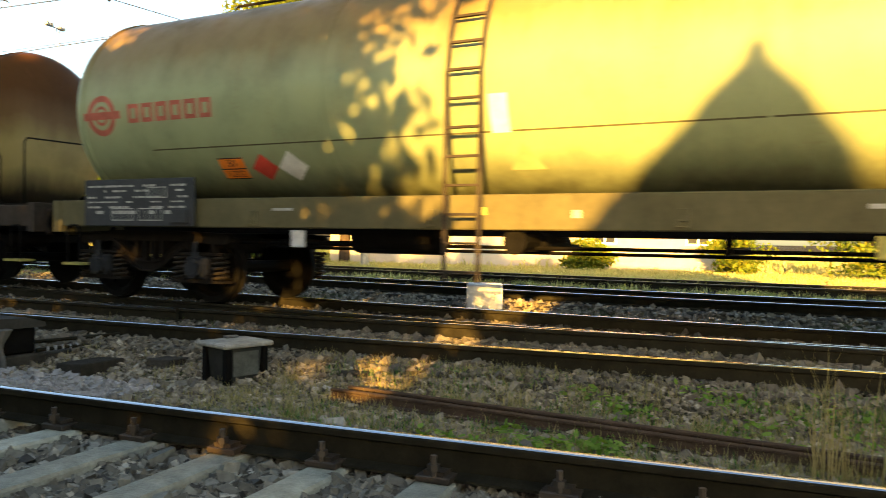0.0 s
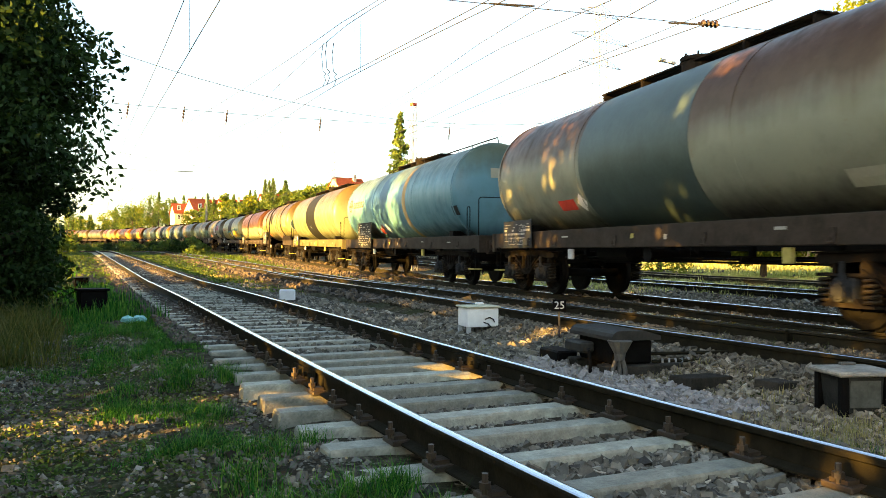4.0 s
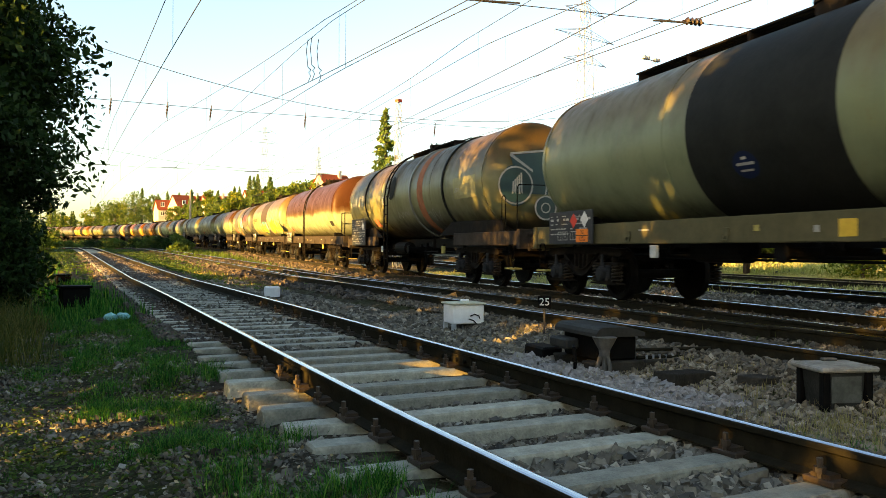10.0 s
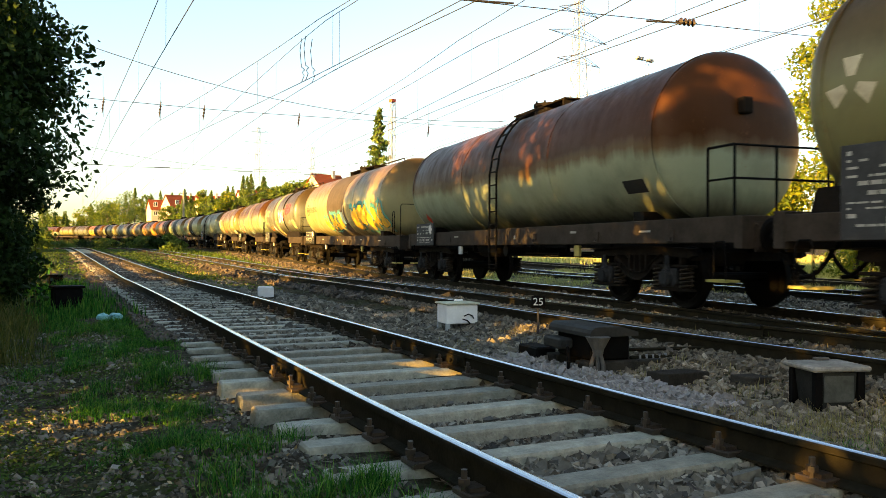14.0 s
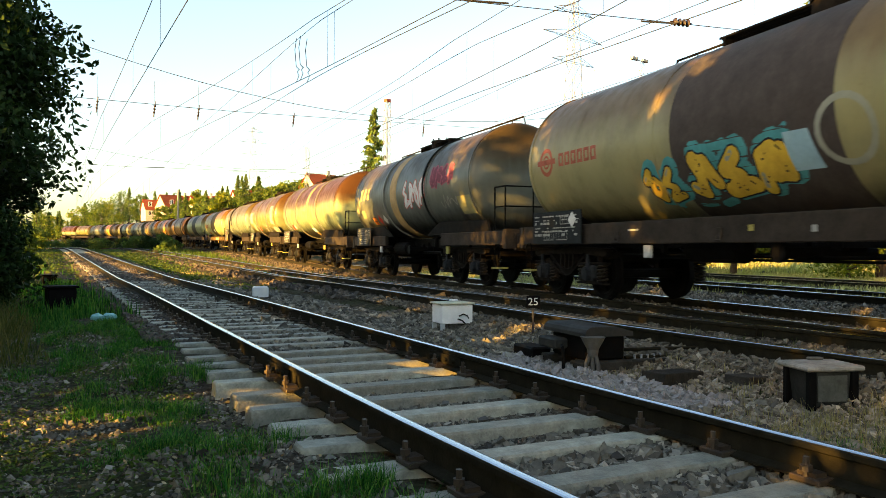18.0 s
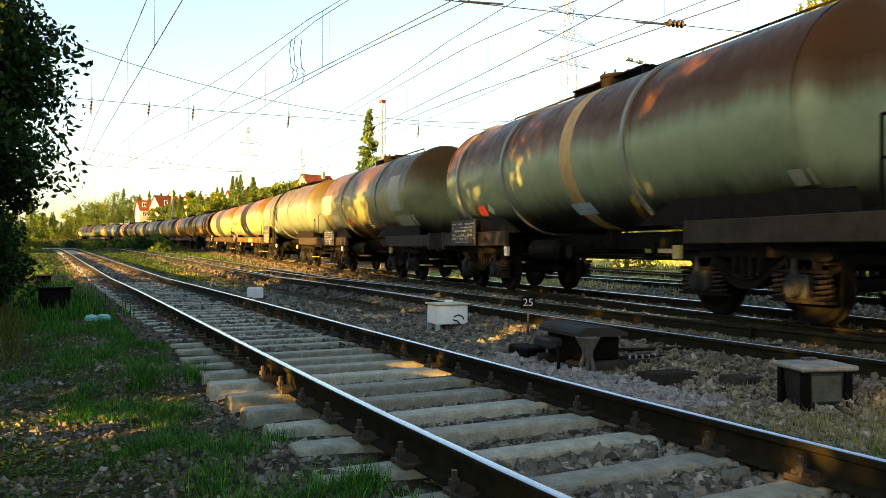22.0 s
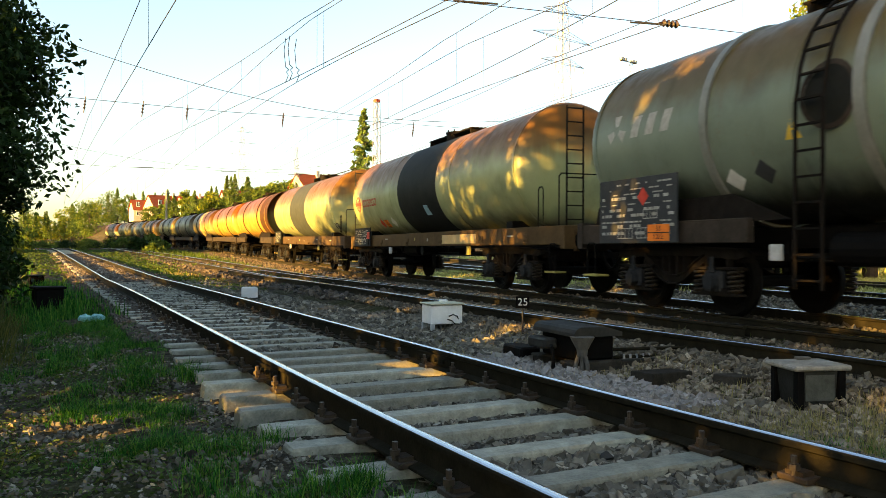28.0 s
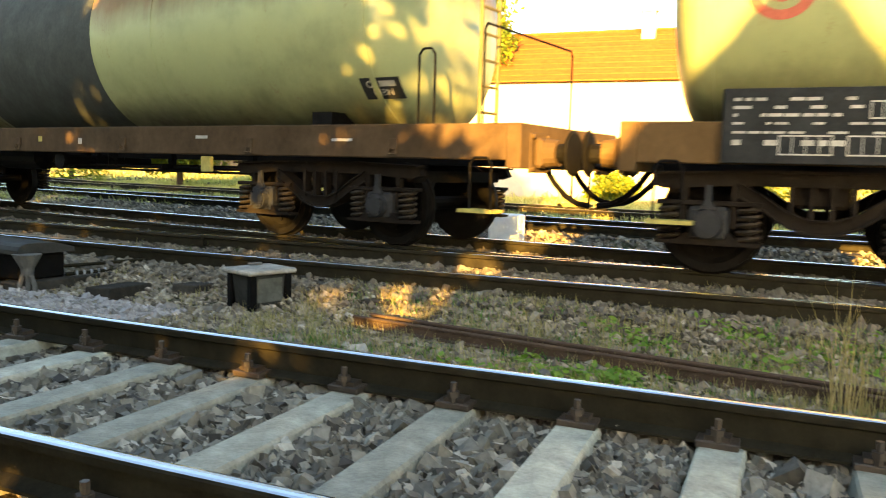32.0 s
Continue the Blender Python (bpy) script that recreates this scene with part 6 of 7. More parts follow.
# green scrub on the side of the far tracks
rngs = random.Random(77)
for k in range(14):
    y = 46 + 6.5 * k
    broad_tree((float(NEAR(y)) - rngs.uniform(4.2, 6.2), y), rngs.uniform(1.5, 2.6), rngs.uniform(1.3, 2.0), M_HEDGE, "low green scrub beside the far tracks", 600 + k, 18, 90, 0.13, 0.02, "bush")
for k, (x, y, h, sp) in enumerate([(13.6, 92, 1.5, 1.3), (15.6, 97, 1.9, 1.6), (15.2, 88, 1.3, 1.2), (16.9, 103, 1.6, 1.5), (14.6, 108, 1.7, 1.7), (13.0, 78, 0.9, 0.9), (14.2, 122, 1.5, 1.9), (12.2, 132, 1.4, 2.0),
                                    (16.4, 134, 1.7, 2.0), (10.2, 142, 1.4, 2.2), (7.4, 150, 1.3, 2.2), (13.6, 152, 1.6, 2.4), (4.0, 158, 1.5, 2.3), (9.6, 164, 1.6, 2.5), (0.5, 165, 1.6, 2.4), (5.5, 174, 1.6, 2.5), (-2.5, 172, 1.7, 2.4)]):
    broad_tree((x, y), h, sp, M_HEDGE if k % 3 else M_DGREEN, "low rough scrub between the far tracks", 640 + k, 20, 90, 0.13, 0.02, "bush")
# sunlit trees behind the tracks
for k, (x, y, h, sp) in enumerate([(32.5, 20.4, 13.5, 3.6), (34, 18.2, 13, 3.8), (36, 15.5, 12.5, 3.5), (31, 27, 6.5, 3.0), (38, 22.5, 13.5, 3.8)]):
    broad_tree((x, y), h, sp, M_YGREEN, "sunlit yellow-green broadleaf tree behind the tracks", 170 + k, 110, 480, 0.11, 0.2)
for k, (x, y, h, sp) in enumerate([(31, 21, 3.0, 1.8), (29, 32, 5, 2.4), (32.2, 0.5, 1.5, 1.3), (32.4, 6.2, 1.2, 1.1), (31, -4, 2.2, 2.0)]):
    broad_tree((x, y), h, sp, M_YGREEN, "low sunlit bush on the verge", 190 + k, 26, 130, 0.09, 0.05, "bush")


# ---------------------------------------------------------------- houses
def tiled_roof(parent, W, D, z0, z1, mat, over=0.3):
    """Two slopes with courses of tiles stepping down; the ridge runs along x."""
    n = 9
    bm = bmesh.new()
    tube(bm, (-W / 2 - over, 0, z1 + 0.02), (W / 2 + over, 0, z1 + 0.02), 0.09, 8)
    r = part("roof", bm, mat, parent)
    for sgn in (-1, 1):
        for k in range(n):
            bm = bmesh.new()
            f0, f1 = k / n, (k + 1) / n
            y0, y1 = (D / 2 + over) * f0, (D / 2 + over) * f1 + 0.04
            za, zb = z1 - (z1 - z0) * f0 * (D / 2 + over) / (D / 2), z1 - (z1 - z0) * f1 * (D / 2 + over) / (D / 2) - 0.02
            a = [(-W / 2 - over, sgn * y0, za + 0.02), (W / 2 + over, sgn * y0, za + 0.02), (W / 2 + over, sgn * y1, zb + 0.05), (-W / 2 - over, sgn * y1, zb + 0.05)]
            b = [(p[0], p[1], p[2] - 0.07) for p in a]
            va, vb = [bm.verts.new(p) for p in a], [bm.verts.new(p) for p in b]
            bm.faces.new(va)
            bm.faces.new(vb[::-1])
            for i in range(4):
                bm.faces.new((va[i], vb[i], vb[(i + 1) % 4], va[(i + 1) % 4]))
            bmesh.ops.recalc_face_normals(bm, faces=bm.faces)
            part("tile_course", bm, mat, r)
    return r


def house(at, W, D, eave, ridge, label, roof=None, turn=0.0, wins=3, chimney=True, base=None, rows=1):
    x, y = at
    h = thing("house", label, "house", at=pose(x, y, float(ground_z(x, y)) if base is None else base, 0, 0, turn))
    bm = bmesh.new()
    box(bm, -W / 2, W / 2, -D / 2, D / 2, -0.5, eave)
    for sx in (-1, 1):
        a = [bm.verts.new((sx * W / 2, yy, zz)) for yy, zz in ((-D / 2, eave), (D / 2, eave), (0, ridge - 0.06))]
        b = [bm.verts.new((sx * (W / 2 - 0.25), yy, zz)) for yy, zz in ((-D / 2, eave), (D / 2, eave), (0, ridge - 0.06))]
        bm.faces.new(a)
        bm.faces.new(b)
        for i in range(3):
            bm.faces.new((a[i], a[(i + 1) % 3], b[(i + 1) % 3], b[i]))
    bmesh.ops.recalc_face_normals(bm, faces=bm.faces)
    part("wall", bm, M_WALL, h)
    r = tiled_roof(h, W, D, eave, ridge, roof or M_ROOFR)
    if chimney:
        bm = bmesh.new()
        box(bm, W * 0.2 - 0.3, W * 0.2 + 0.3, -0.9, -0.4, ridge - 1.0, ridge + 0.7)
        box(bm, W * 0.2 - 0.36, W * 0.2 + 0.36, -0.96, -0.34, ridge + 0.7, ridge + 0.82)
        part("chimney", bm, M_WALL, r)
    for q in range(rows):
        z = 1.1 + q * 2.7
        for k in range(wins):
            xx = -W / 2 + W * (k + 0.5) / wins
            bm = bmesh.new()
            for a0, a1, b0, b1 in ((-0.5, -0.42, 0, 1.3), (0.42, 0.5, 0, 1.3), (-0.04, 0.04, 0.08, 1.22), (-0.42, 0.42, 0, 0.08), (-0.42, 0.42, 1.22, 1.3)):
                box(bm, xx + a0, xx + a1, -D / 2 - 0.05, -D / 2 + 0.02, z + b0, z + b1)
            wf = part("window", bm, M_WHITE, h)
            bm = bmesh.new()
            box(bm, xx - 0.42, xx + 0.42, -D / 2 - 0.02, -D / 2 + 0.01, z + 0.08, z + 1.22)
            part("pane", bm, M_GLASS, wf)
            bm = bmesh.new()
            box(bm, xx - 0.6, xx + 0.6, -D / 2 - 0.12, -D / 2, z - 0.08, z - 0.01)
            part("sill", bm, M_WALL, wf)
    return h


# white house beyond the tracks: its long front faces the line
house((38, 9.5), 19, 8, 5.3, 7.8, "white rendered house with an orange tiled roof beyond the tracks", M_ROOF, -90, 5)
# low house behind the camera, whose gable throws its shadow over the tracks
house((-15.6, -5.52), 8, 6.75, 2.3, 5.9, "low gabled house beside the line behind the camera", M_ROOFR, 13.5, 3, False, -0.32)
for az, dist, W, D, e, r, turn in ((-8.8, 250, 7, 6, 3.0, 5.8, 5), (-10.2, 240, 10, 7, 3.2, 6.6, 15), (-12.0, 238, 8, 7, 3.4, 6.6, 8), (-13.4, 220, 7, 6, 2.2, 4.8, 20),
                                (-15.2, 190, 9, 6, 2.6, 5.6, 5), (-16.8, 186, 7, 6, 2.8, 5.6, 15), (-20.0, 165, 6.5, 6, 5.2, 7.8, 12)):
    house((-dist * math.sin(radians(az)), dist * math.cos(radians(az))), W, D, e, r, "pale house with a red tiled roof on the hillside", M_ROOFR, turn, 3, True, None, 2)
rngf = random.Random(5)
for k in range(92):
    az, dist = rngf.uniform(-24, -1.5), rngf.uniform(150, 300)
    if az > -9.5:
        dist = rngf.uniform(300, 390)
    p = (-dist * math.sin(radians(az)), dist * math.cos(radians(az)))
    fir(p, rngf.uniform(5, 9.5) if az < -9.5 else rngf.uniform(8, 14), 300 + k)
fir((33.7, 76.5), 15.6, 290, "tall conifer behind the train")
for k in range(40):
    az, dist = rngf.uniform(-24, 2), rngf.uniform(170, 330)
    big = 1.0
    if az > -9.5:
        dist, big = rngf.uniform(290, 380), 1.7
    broad_tree((-dist * math.sin(radians(az)), dist * math.cos(radians(az))), big * rngf.uniform(4, 8), big * rngf.uniform(2.4, 4), M_HEDGE if k % 3 else M_YGREEN, "sunlit broadleaf tree on the hillside", 400 + k, 24, 60, 0.35, 0.05)
for k in range(46):
    az, dist = rngf.uniform(-22, -8.5), rngf.uniform(150, 215)
    broad_tree((-dist * math.sin(radians(az)), dist * math.cos(radians(az))), rngf.uniform(3.5, 6), rngf.uniform(2, 3.2), M_HEDGE if k % 3 else M_YGREEN, "small broadleaf tree at the foot of the hillside", 500 + k, 20, 60, 0.3, 0.03)
for k, (az, dist, h) in enumerate(((-9.2, 226, 4.4), (-9.9, 224, 4.0), (-10.7, 222, 4.6), (-11.5, 220, 4.2), (-12.2, 222, 4.8), (-12.8, 218, 4.0), (-14.6, 176, 3.4), (-15.6, 174, 3.8), (-16.4, 172, 4.2), (-17.2, 170, 3.6))):
    broad_tree((-dist * math.sin(radians(az)), dist * math.cos(radians(az))), h, h * 0.5, M_HEDGE, "green broadleaf tree before the houses on the hillside", 470 + k, 22, 80, 0.26, 0.03)
broad_tree((29.5, 125), 8.5, 2.6, M_YGREEN, "sunlit yellow-green tree behind the train", 450, 40, 110, 0.25, 0.05)
broad_tree((40.5, 92), 8, 2.6, M_YGREEN, "sunlit yellow-green tree behind the train", 451, 40, 110, 0.25, 0.05)


# ---------------------------------------------------------------- masts, pylons and overhead line
def lattice(name, at, height, w0, w1, label, mat, arms=(), top=None, step=None):
    x, y = at
    e = thing(name, label, "mast" if not arms else "pylon", at=pose(x, y, float(ground_z(x, y)) - 0.1, 0, 0, 12))
    bm = bmesh.new()
    n = step or max(5, int(height / (w0 * 1.6)))
    r = max(0.02, w0 * 0.019)

    def corner(k, i):
        w = w0 + (w1 - w0) * i / n
        return (w / 2 * (1, -1, -1, 1)[k], w / 2 * (1, 1, -1, -1)[k], height * i / n)
    for k in range(4):
        tube(bm, corner(k, 0), corner(k, n), r, 4, r * 0.7)
        for i in range(n):
            tube(bm, corner(k, i), corner((k + 1) % 4, i + 1), r * 0.6, 3, None, False)
            tube(bm, corner((k + 1) % 4, i), corner(k, i + 1), r * 0.6, 3, None, False)
    part("lattice_shaft", bm, mat, e)
    for z, half in arms:
        for sx in (-1, 1):
            bm = bmesh.new()
            for yy in (-w1 / 2, w1 / 2):
                tube(bm, (0, yy, z), (sx * half, 0, z), r * 0.7, 4)
                tube(bm, (0, yy, z + 1.6), (sx * half, 0, z), r * 0.6, 4)
            for q in (0.3, 0.6):
                tube(bm, (sx * half * q, 0, z), (sx * half * q, 0, z + 1.6 * (1 - q)), r * 0.5, 4)
            arm = part("cross_arm", bm, mat, e)
            for q in (0.55, 1.0):
                bm = bmesh.new()
                tube(bm, (sx * half * q, 0, z - 1.3), (sx * half * q, 0, z), 0.06, 5)
                part("insulator_string", bm, M_GREY, arm)
    if top:
        bm = bmesh.new()
        box(bm, -w1 * 0.55, w1 * 0.55, -w1 * 0.55, w1 * 0.55, height - 0.12, height + 0.03)
        part("mast_head", bm, top, e)
    return e


P_MASTRED = plain("mast_red", (0.4, 0.08, 0.05), 0.6, 0, 0.2, 4)
lattice("power_pylon", (98, 125), 44, 4.2, 1.2, "tall lattice power pylon with cross arms", M_STEEL, ((31.5, 6.5), (36.5, 9.0), (41.5, 6)), None, 14)
lattice("power_pylon", (90, 330), 42, 3.6, 1.0, "lattice power pylon far up the hillside", M_STEEL, ((30, 5.0), (35, 7.0), (39.5, 5)), None, 12)
lattice("light_mast", (18.4, 40), 9.4, 0.42, 0.26, "slender lattice mast of the overhead line with a red head", M_STEEL, (), P_MASTRED)
lattice("light_mast", (26.2, 76), 10.8, 0.5, 0.3, "lattice mast of the overhead line", M_STEEL, ())
yard = lattice("light_mast", (57.5, 62), 20.6, 0.6, 0.4, "lattice yard mast with floodlights", M_STEEL, ())
bm = bmesh.new()
tube(bm, (-1.9, 0, 20.3), (0.6, 0, 20.5), 0.05, 6)
bar = part("lamp_bar", bm, M_STEEL, yard)
for x in (-1.8, -1.2, 0.1, 0.55):
    bm = bmesh.new()
    box(bm, x - 0.2, x + 0.2, -0.3, 0.1, 20.35, 20.65, 0.03)
    part("floodlight", bm, M_GREY, bar)


def concrete_pole(x, y, h):
    e = thing("concrete_pole", "pale concrete pole of the overhead line", "pole", at=pose(x, y, float(ground_z(x, y)) - 0.05))
    bm = bmesh.new()
    tube(bm, (0, 0, 0), (0, 0, h), 0.19, 10, 0.13)
    part("shaft", bm, M_CONC, e)
    bm = bmesh.new()
    tube(bm, (-0.5, 0, h - 0.5), (0.5, 0, h - 0.5), 0.04, 6)
    for x_ in (-0.45, 0.45):
        tube(bm, (x_, 0, h - 0.5), (x_, 0, h - 0.25), 0.05, 8, 0.03)
    part("insulator_bracket", bm, M_WIRE, e)


concrete_pole(30.2, 15.2, 9.4)
for x, y, h in ((23.5, 130, 9),):
    concrete_pole(x, y, h)


def wire(name, pts, r, label="", sag=0.0):
    cu = bpy.data.curves.new(name, "CURVE")
    cu.dimensions, cu.bevel_depth, cu.bevel_resolution = "3D", r, 0
    sp = cu.splines.new("POLY")
    sp.points.add(len(pts) - 1)
    for p, c in zip(sp.points, pts):
        p.co = (*c, 1)
    cu.materials.append(M_WIRE)
    ob = new(name, cu)
    if label:
        tagged(ob, label, "cable")
    return ob


SPANS = [-25, 20, 40, 76, 112, 150]


def overhead(line, dx, label, zc=5.5, zm=6.75, y1=150):
    """Contact wire, messenger above it and the droppers between."""
    e = thing("overhead_line", label, "overhead line")
    ys = np.arange(-25, y1, 1.0)
    xs = line(ys) + dx
    zz = climb(line(ys), ys, 0.0)

    def mess(y):
        k = max(i for i, q in enumerate(SPANS) if q <= y)
        a, b = SPANS[k], SPANS[min(k + 1, len(SPANS) - 1)]
        f = (y - a) / max(1.0, b - a)
        return zm - 1.0 * f * (1 - f) * min(1, (b - a) / 40)
    r = 0.011
    a = wire("contact_wire", [(x, y, zc + z) for x, y, z in zip(xs, ys, zz)], r)
    b = wire("messenger_wire", [(x, y, mess(y) + z) for x, y, z in zip(xs, ys, zz)], r)
    a.parent = b.parent = e
    for y in np.arange(-20, min(y1, 90), 6.5):
        i = int(y + 25)
        d = wire("dropper", [(xs[i], ys[i], zc + zz[i]), (xs[i], ys[i], mess(ys[i]) + zz[i])], 0.005)
        d.parent = e


W_NEAR = Line([(-25, 2.3), (15, 2.9), (21, 3.09), (30, 3.38), (40, 3.75), (80, 5.6), (125, 8.6)])
W_JOIN = Line([(-25, 8.1), (13, 7.25), (17, 7.14), (20.3, 7.02), (26, 6.72), (40, 6.0), (80, 6.6), (125, 9.0)])
W_MID = Line([(-25, 7.9), (13, 7.5), (18, 7.27), (21, 7.25), (26, 7.43), (40, 8.3), (76, 10.8), (136, 13)])
W_EAST = Line([(-25, 10.6), (15, 11.95), (21, 12.15), (30, 13.1), (44, 15.3), (76, 20.3), (150, 24.5)])
W_FAR = Line([(-25, 13.4), (14, 14.6), (17, 14.95), (40, 18.4), (76, 24), (150, 28)])
overhead(W_NEAR, 0.0, "overhead contact line above the concrete sleepers", 5.5, 7.0, 125)
overhead(W_JOIN, 0.0, "overhead contact line drawn aside to the near track", 5.5, 6.95, 125)
overhead(W_MID, 0.0, "overhead contact line above the middle track", 5.5, 6.95, 136)
overhead(TRAIN, -0.25, "overhead contact line above the train", 5.5, 6.95)
overhead(W_EAST, 0.0, "overhead contact line beside the one of the train", 5.5, 6.95)
overhead(W_FAR, 0.0, "overhead contact line above the track beyond the train", 5.5, 6.95)


def insulator(parent, p, axis, n=3, r=0.075):
    bm = bmesh.new()
    a = Vector(axis).normalized()
    p = Vector(p)
    tube(bm, p - a * 0.4, p + a * 0.4, 0.025, 6)
    for k in range(n):
        q = p + a * (0.16 * (k - (n - 1) / 2))
        tube(bm, q - a * 0.05, q + a * 0.02, r * 0.5, 10, r)
        tube(bm, q + a * 0.02, q + a * 0.05, r, 10, r * 0.5)
    part("insulator", bm, M_GLAZE, parent)


def cross_span(y, xl, xr, ztop_l, zlow, ztop_r, zflat, label, lean=-0.16, hang=True, top=True, arms=False):
    """Wires hung across all tracks from mast to mast, with insulators and steady arms."""
    e = thing("cross_span", label, "overhead line")
    n = 24
    pts = []
    for k in range(n + 1):
        f = k / n
        x = xl + (xr - xl) * f
        g = 0.62
        z = zlow + (ztop_l - zlow) * max(0, (g - f) / g) ** 2 + (ztop_r - zlow) * max(0, (f - g) / (1 - g)) ** 2
        pts.append((x, y + lean * (x - 10), z))
    if top:
        wire("head_span_wire", pts, 0.016).parent = e
    wire("cross_wire", [(x, yy, zflat + 0.012 * abs(x - 10)) for x, yy, z in pts], 0.014).parent = e
    for x in hang or ():
        yy = y + lean * (x - 10)
        wire("hanger", [(x, yy, zflat + 1.2), (x + 0.02, yy, zflat - 0.75)], 0.008).parent = e
        insulator(e, (x, yy, zflat - 0.2), (0.12, 0, 1), 3, 0.07)
    for line in (NEAR, MID, TRAIN, far1):
        x = float(line(y))
        yy = y + lean * (x - 10)
        if arms:
            bm = bmesh.new()
            tube(bm, (x - 0.05, yy, zflat + 0.03), (x + 1.35, yy + lean * 1.3, zflat + 0.1), 0.03, 6)
            part("steady_arm", bm, M_WIRE, e)
    return e


cross_span(20, -6, 30, 12, 9.2, 9.2, 8.05, "cross wires with insulators over the tracks", -0.16, False, False, True)
ins = thing("wire_insulator", "brown double insulator on a cross wire", "insulator")
insulator(ins, (18.9, 18.6, 8.2), (1, -0.16, 0), 4, 0.13)
cross_span(41, -4, 34, 12.9, 8.3, 10.0, 7.95, "head span with hanging insulators over the tracks", -0.05, (3.7, 6.3, 8.4, 13.3, 20.9))
cross_span(77, -6, 36, 13, 8.6, 11, 8.3, "far head span over the tracks", -0.05, False, True, True)
jump = thing("jumper_wires", "three looped jumper wires between contact and messenger wire", "overhead line")
for line, yy in ((W_JOIN, 20.9), (W_JOIN, 21.2), (W_MID, 21.1)):
    x0 = float(line(yy))
    wire("jumper_wire", [(x0, yy, 6.72), (x0 - 0.03, yy + 0.05, 6.4), (x0 + 0.03, yy + 0.1, 5.95), (x0 + 0.09, yy, 5.86), (x0 + 0.02, yy, 5.78), (x0 + 0.08, yy, 5.7), (x0, yy, 5.5)], 0.013).parent = jump
wire("feeder_cable", [(20, -10, 9.0), (25, 20, 9.0), (31, 60, 9.8), (36, 110, 11)], 0.013, "feeder cable beyond the train")
wire("feeder_cable", [(24, -10, 9.2), (30, 15, 9.3), (38, 60, 10.2), (44, 110, 12)], 0.013, "feeder cable by the verge")


# ---------------------------------------------------------------- things beside the track
def relay_box():
    e = thing("relay_box", "pale grey metal cable box on short legs between tracks", "cable box", at=pose(5.68, 10.05, -0.32, 0, 0, -8))
    bm = bmesh.new()
    box(bm, -0.24, 0.24, -0.2, 0.2, 0.13, 0.4, 0.012)
    body = part("body", bm, M_WHITE, e)
    bm = bmesh.new()
    box(bm, -0.27, 0.27, -0.23, 0.23, 0.405, 0.43, 0.01)
    bm2 = part("lid", bm, M_LIDW, e)
    bm = bmesh.new()
    box(bm, 0.02, 0.13, 0.1, 0.18, 0.43, 0.462, 0.008)
    part("lid_lug", bm, M_WHITE, bm2)
    for x in (-0.215, 0.215):
        for y in (-0.175, 0.175):
            bm = bmesh.new()
            box(bm, x - 0.03, x + 0.03, y - 0.028, y + 0.028, -0.02, 0.135, 0.004)
            part("leg", bm, M_GREY, e)
    for x in (-0.14, -0.07, 0.0, 0.06):
        bm = bmesh.new()
        pipe(bm, [(x, -0.12, 0.14), (x + 0.01, -0.13, 0.07), (x - 0.01, -0.12, -0.02)], 0.018)
        part("cable", bm, M_PIPE, e)
    for pts in ([(0.02, -0.21, 0.24), (0.08, -0.235, 0.27), (0.15, -0.225, 0.24), (0.17, -0.21, 0.2)], [(0.0, -0.21, 0.2), (0.06, -0.24, 0.18), (0.12, -0.23, 0.12), (0.1, -0.22, -0.01)]):
        bm = bmesh.new()
        pipe(bm, pts, 0.009)
        part("cable", bm, M_BLACK, body)


def number_sign():
    e = thing("number_sign", "small black number sign on a thin post", "sign", at=pose(5.84, 8.25, -0.32, 0, 0, -33))
    bm = bmesh.new()
    tube(bm, (0, 0, 0), (0, 0, 0.5), 0.012, 6)
    part("post", bm, M_WIRE, e)
    bm = bmesh.new()
    box(bm, -0.085, 0.085, -0.018, -0.012, 0.46, 0.61, 0.002)
    p = part("plate", bm, M_BLACK, e)
    m = Matrix(((1, 0, 0, 0), (0, 0, -1, -0.0195), (0, 1, 0, 0.535), (0, 0, 0, 1)))
    flat(p, "number", glyphs("25", 0.135), m, P_WHITE)


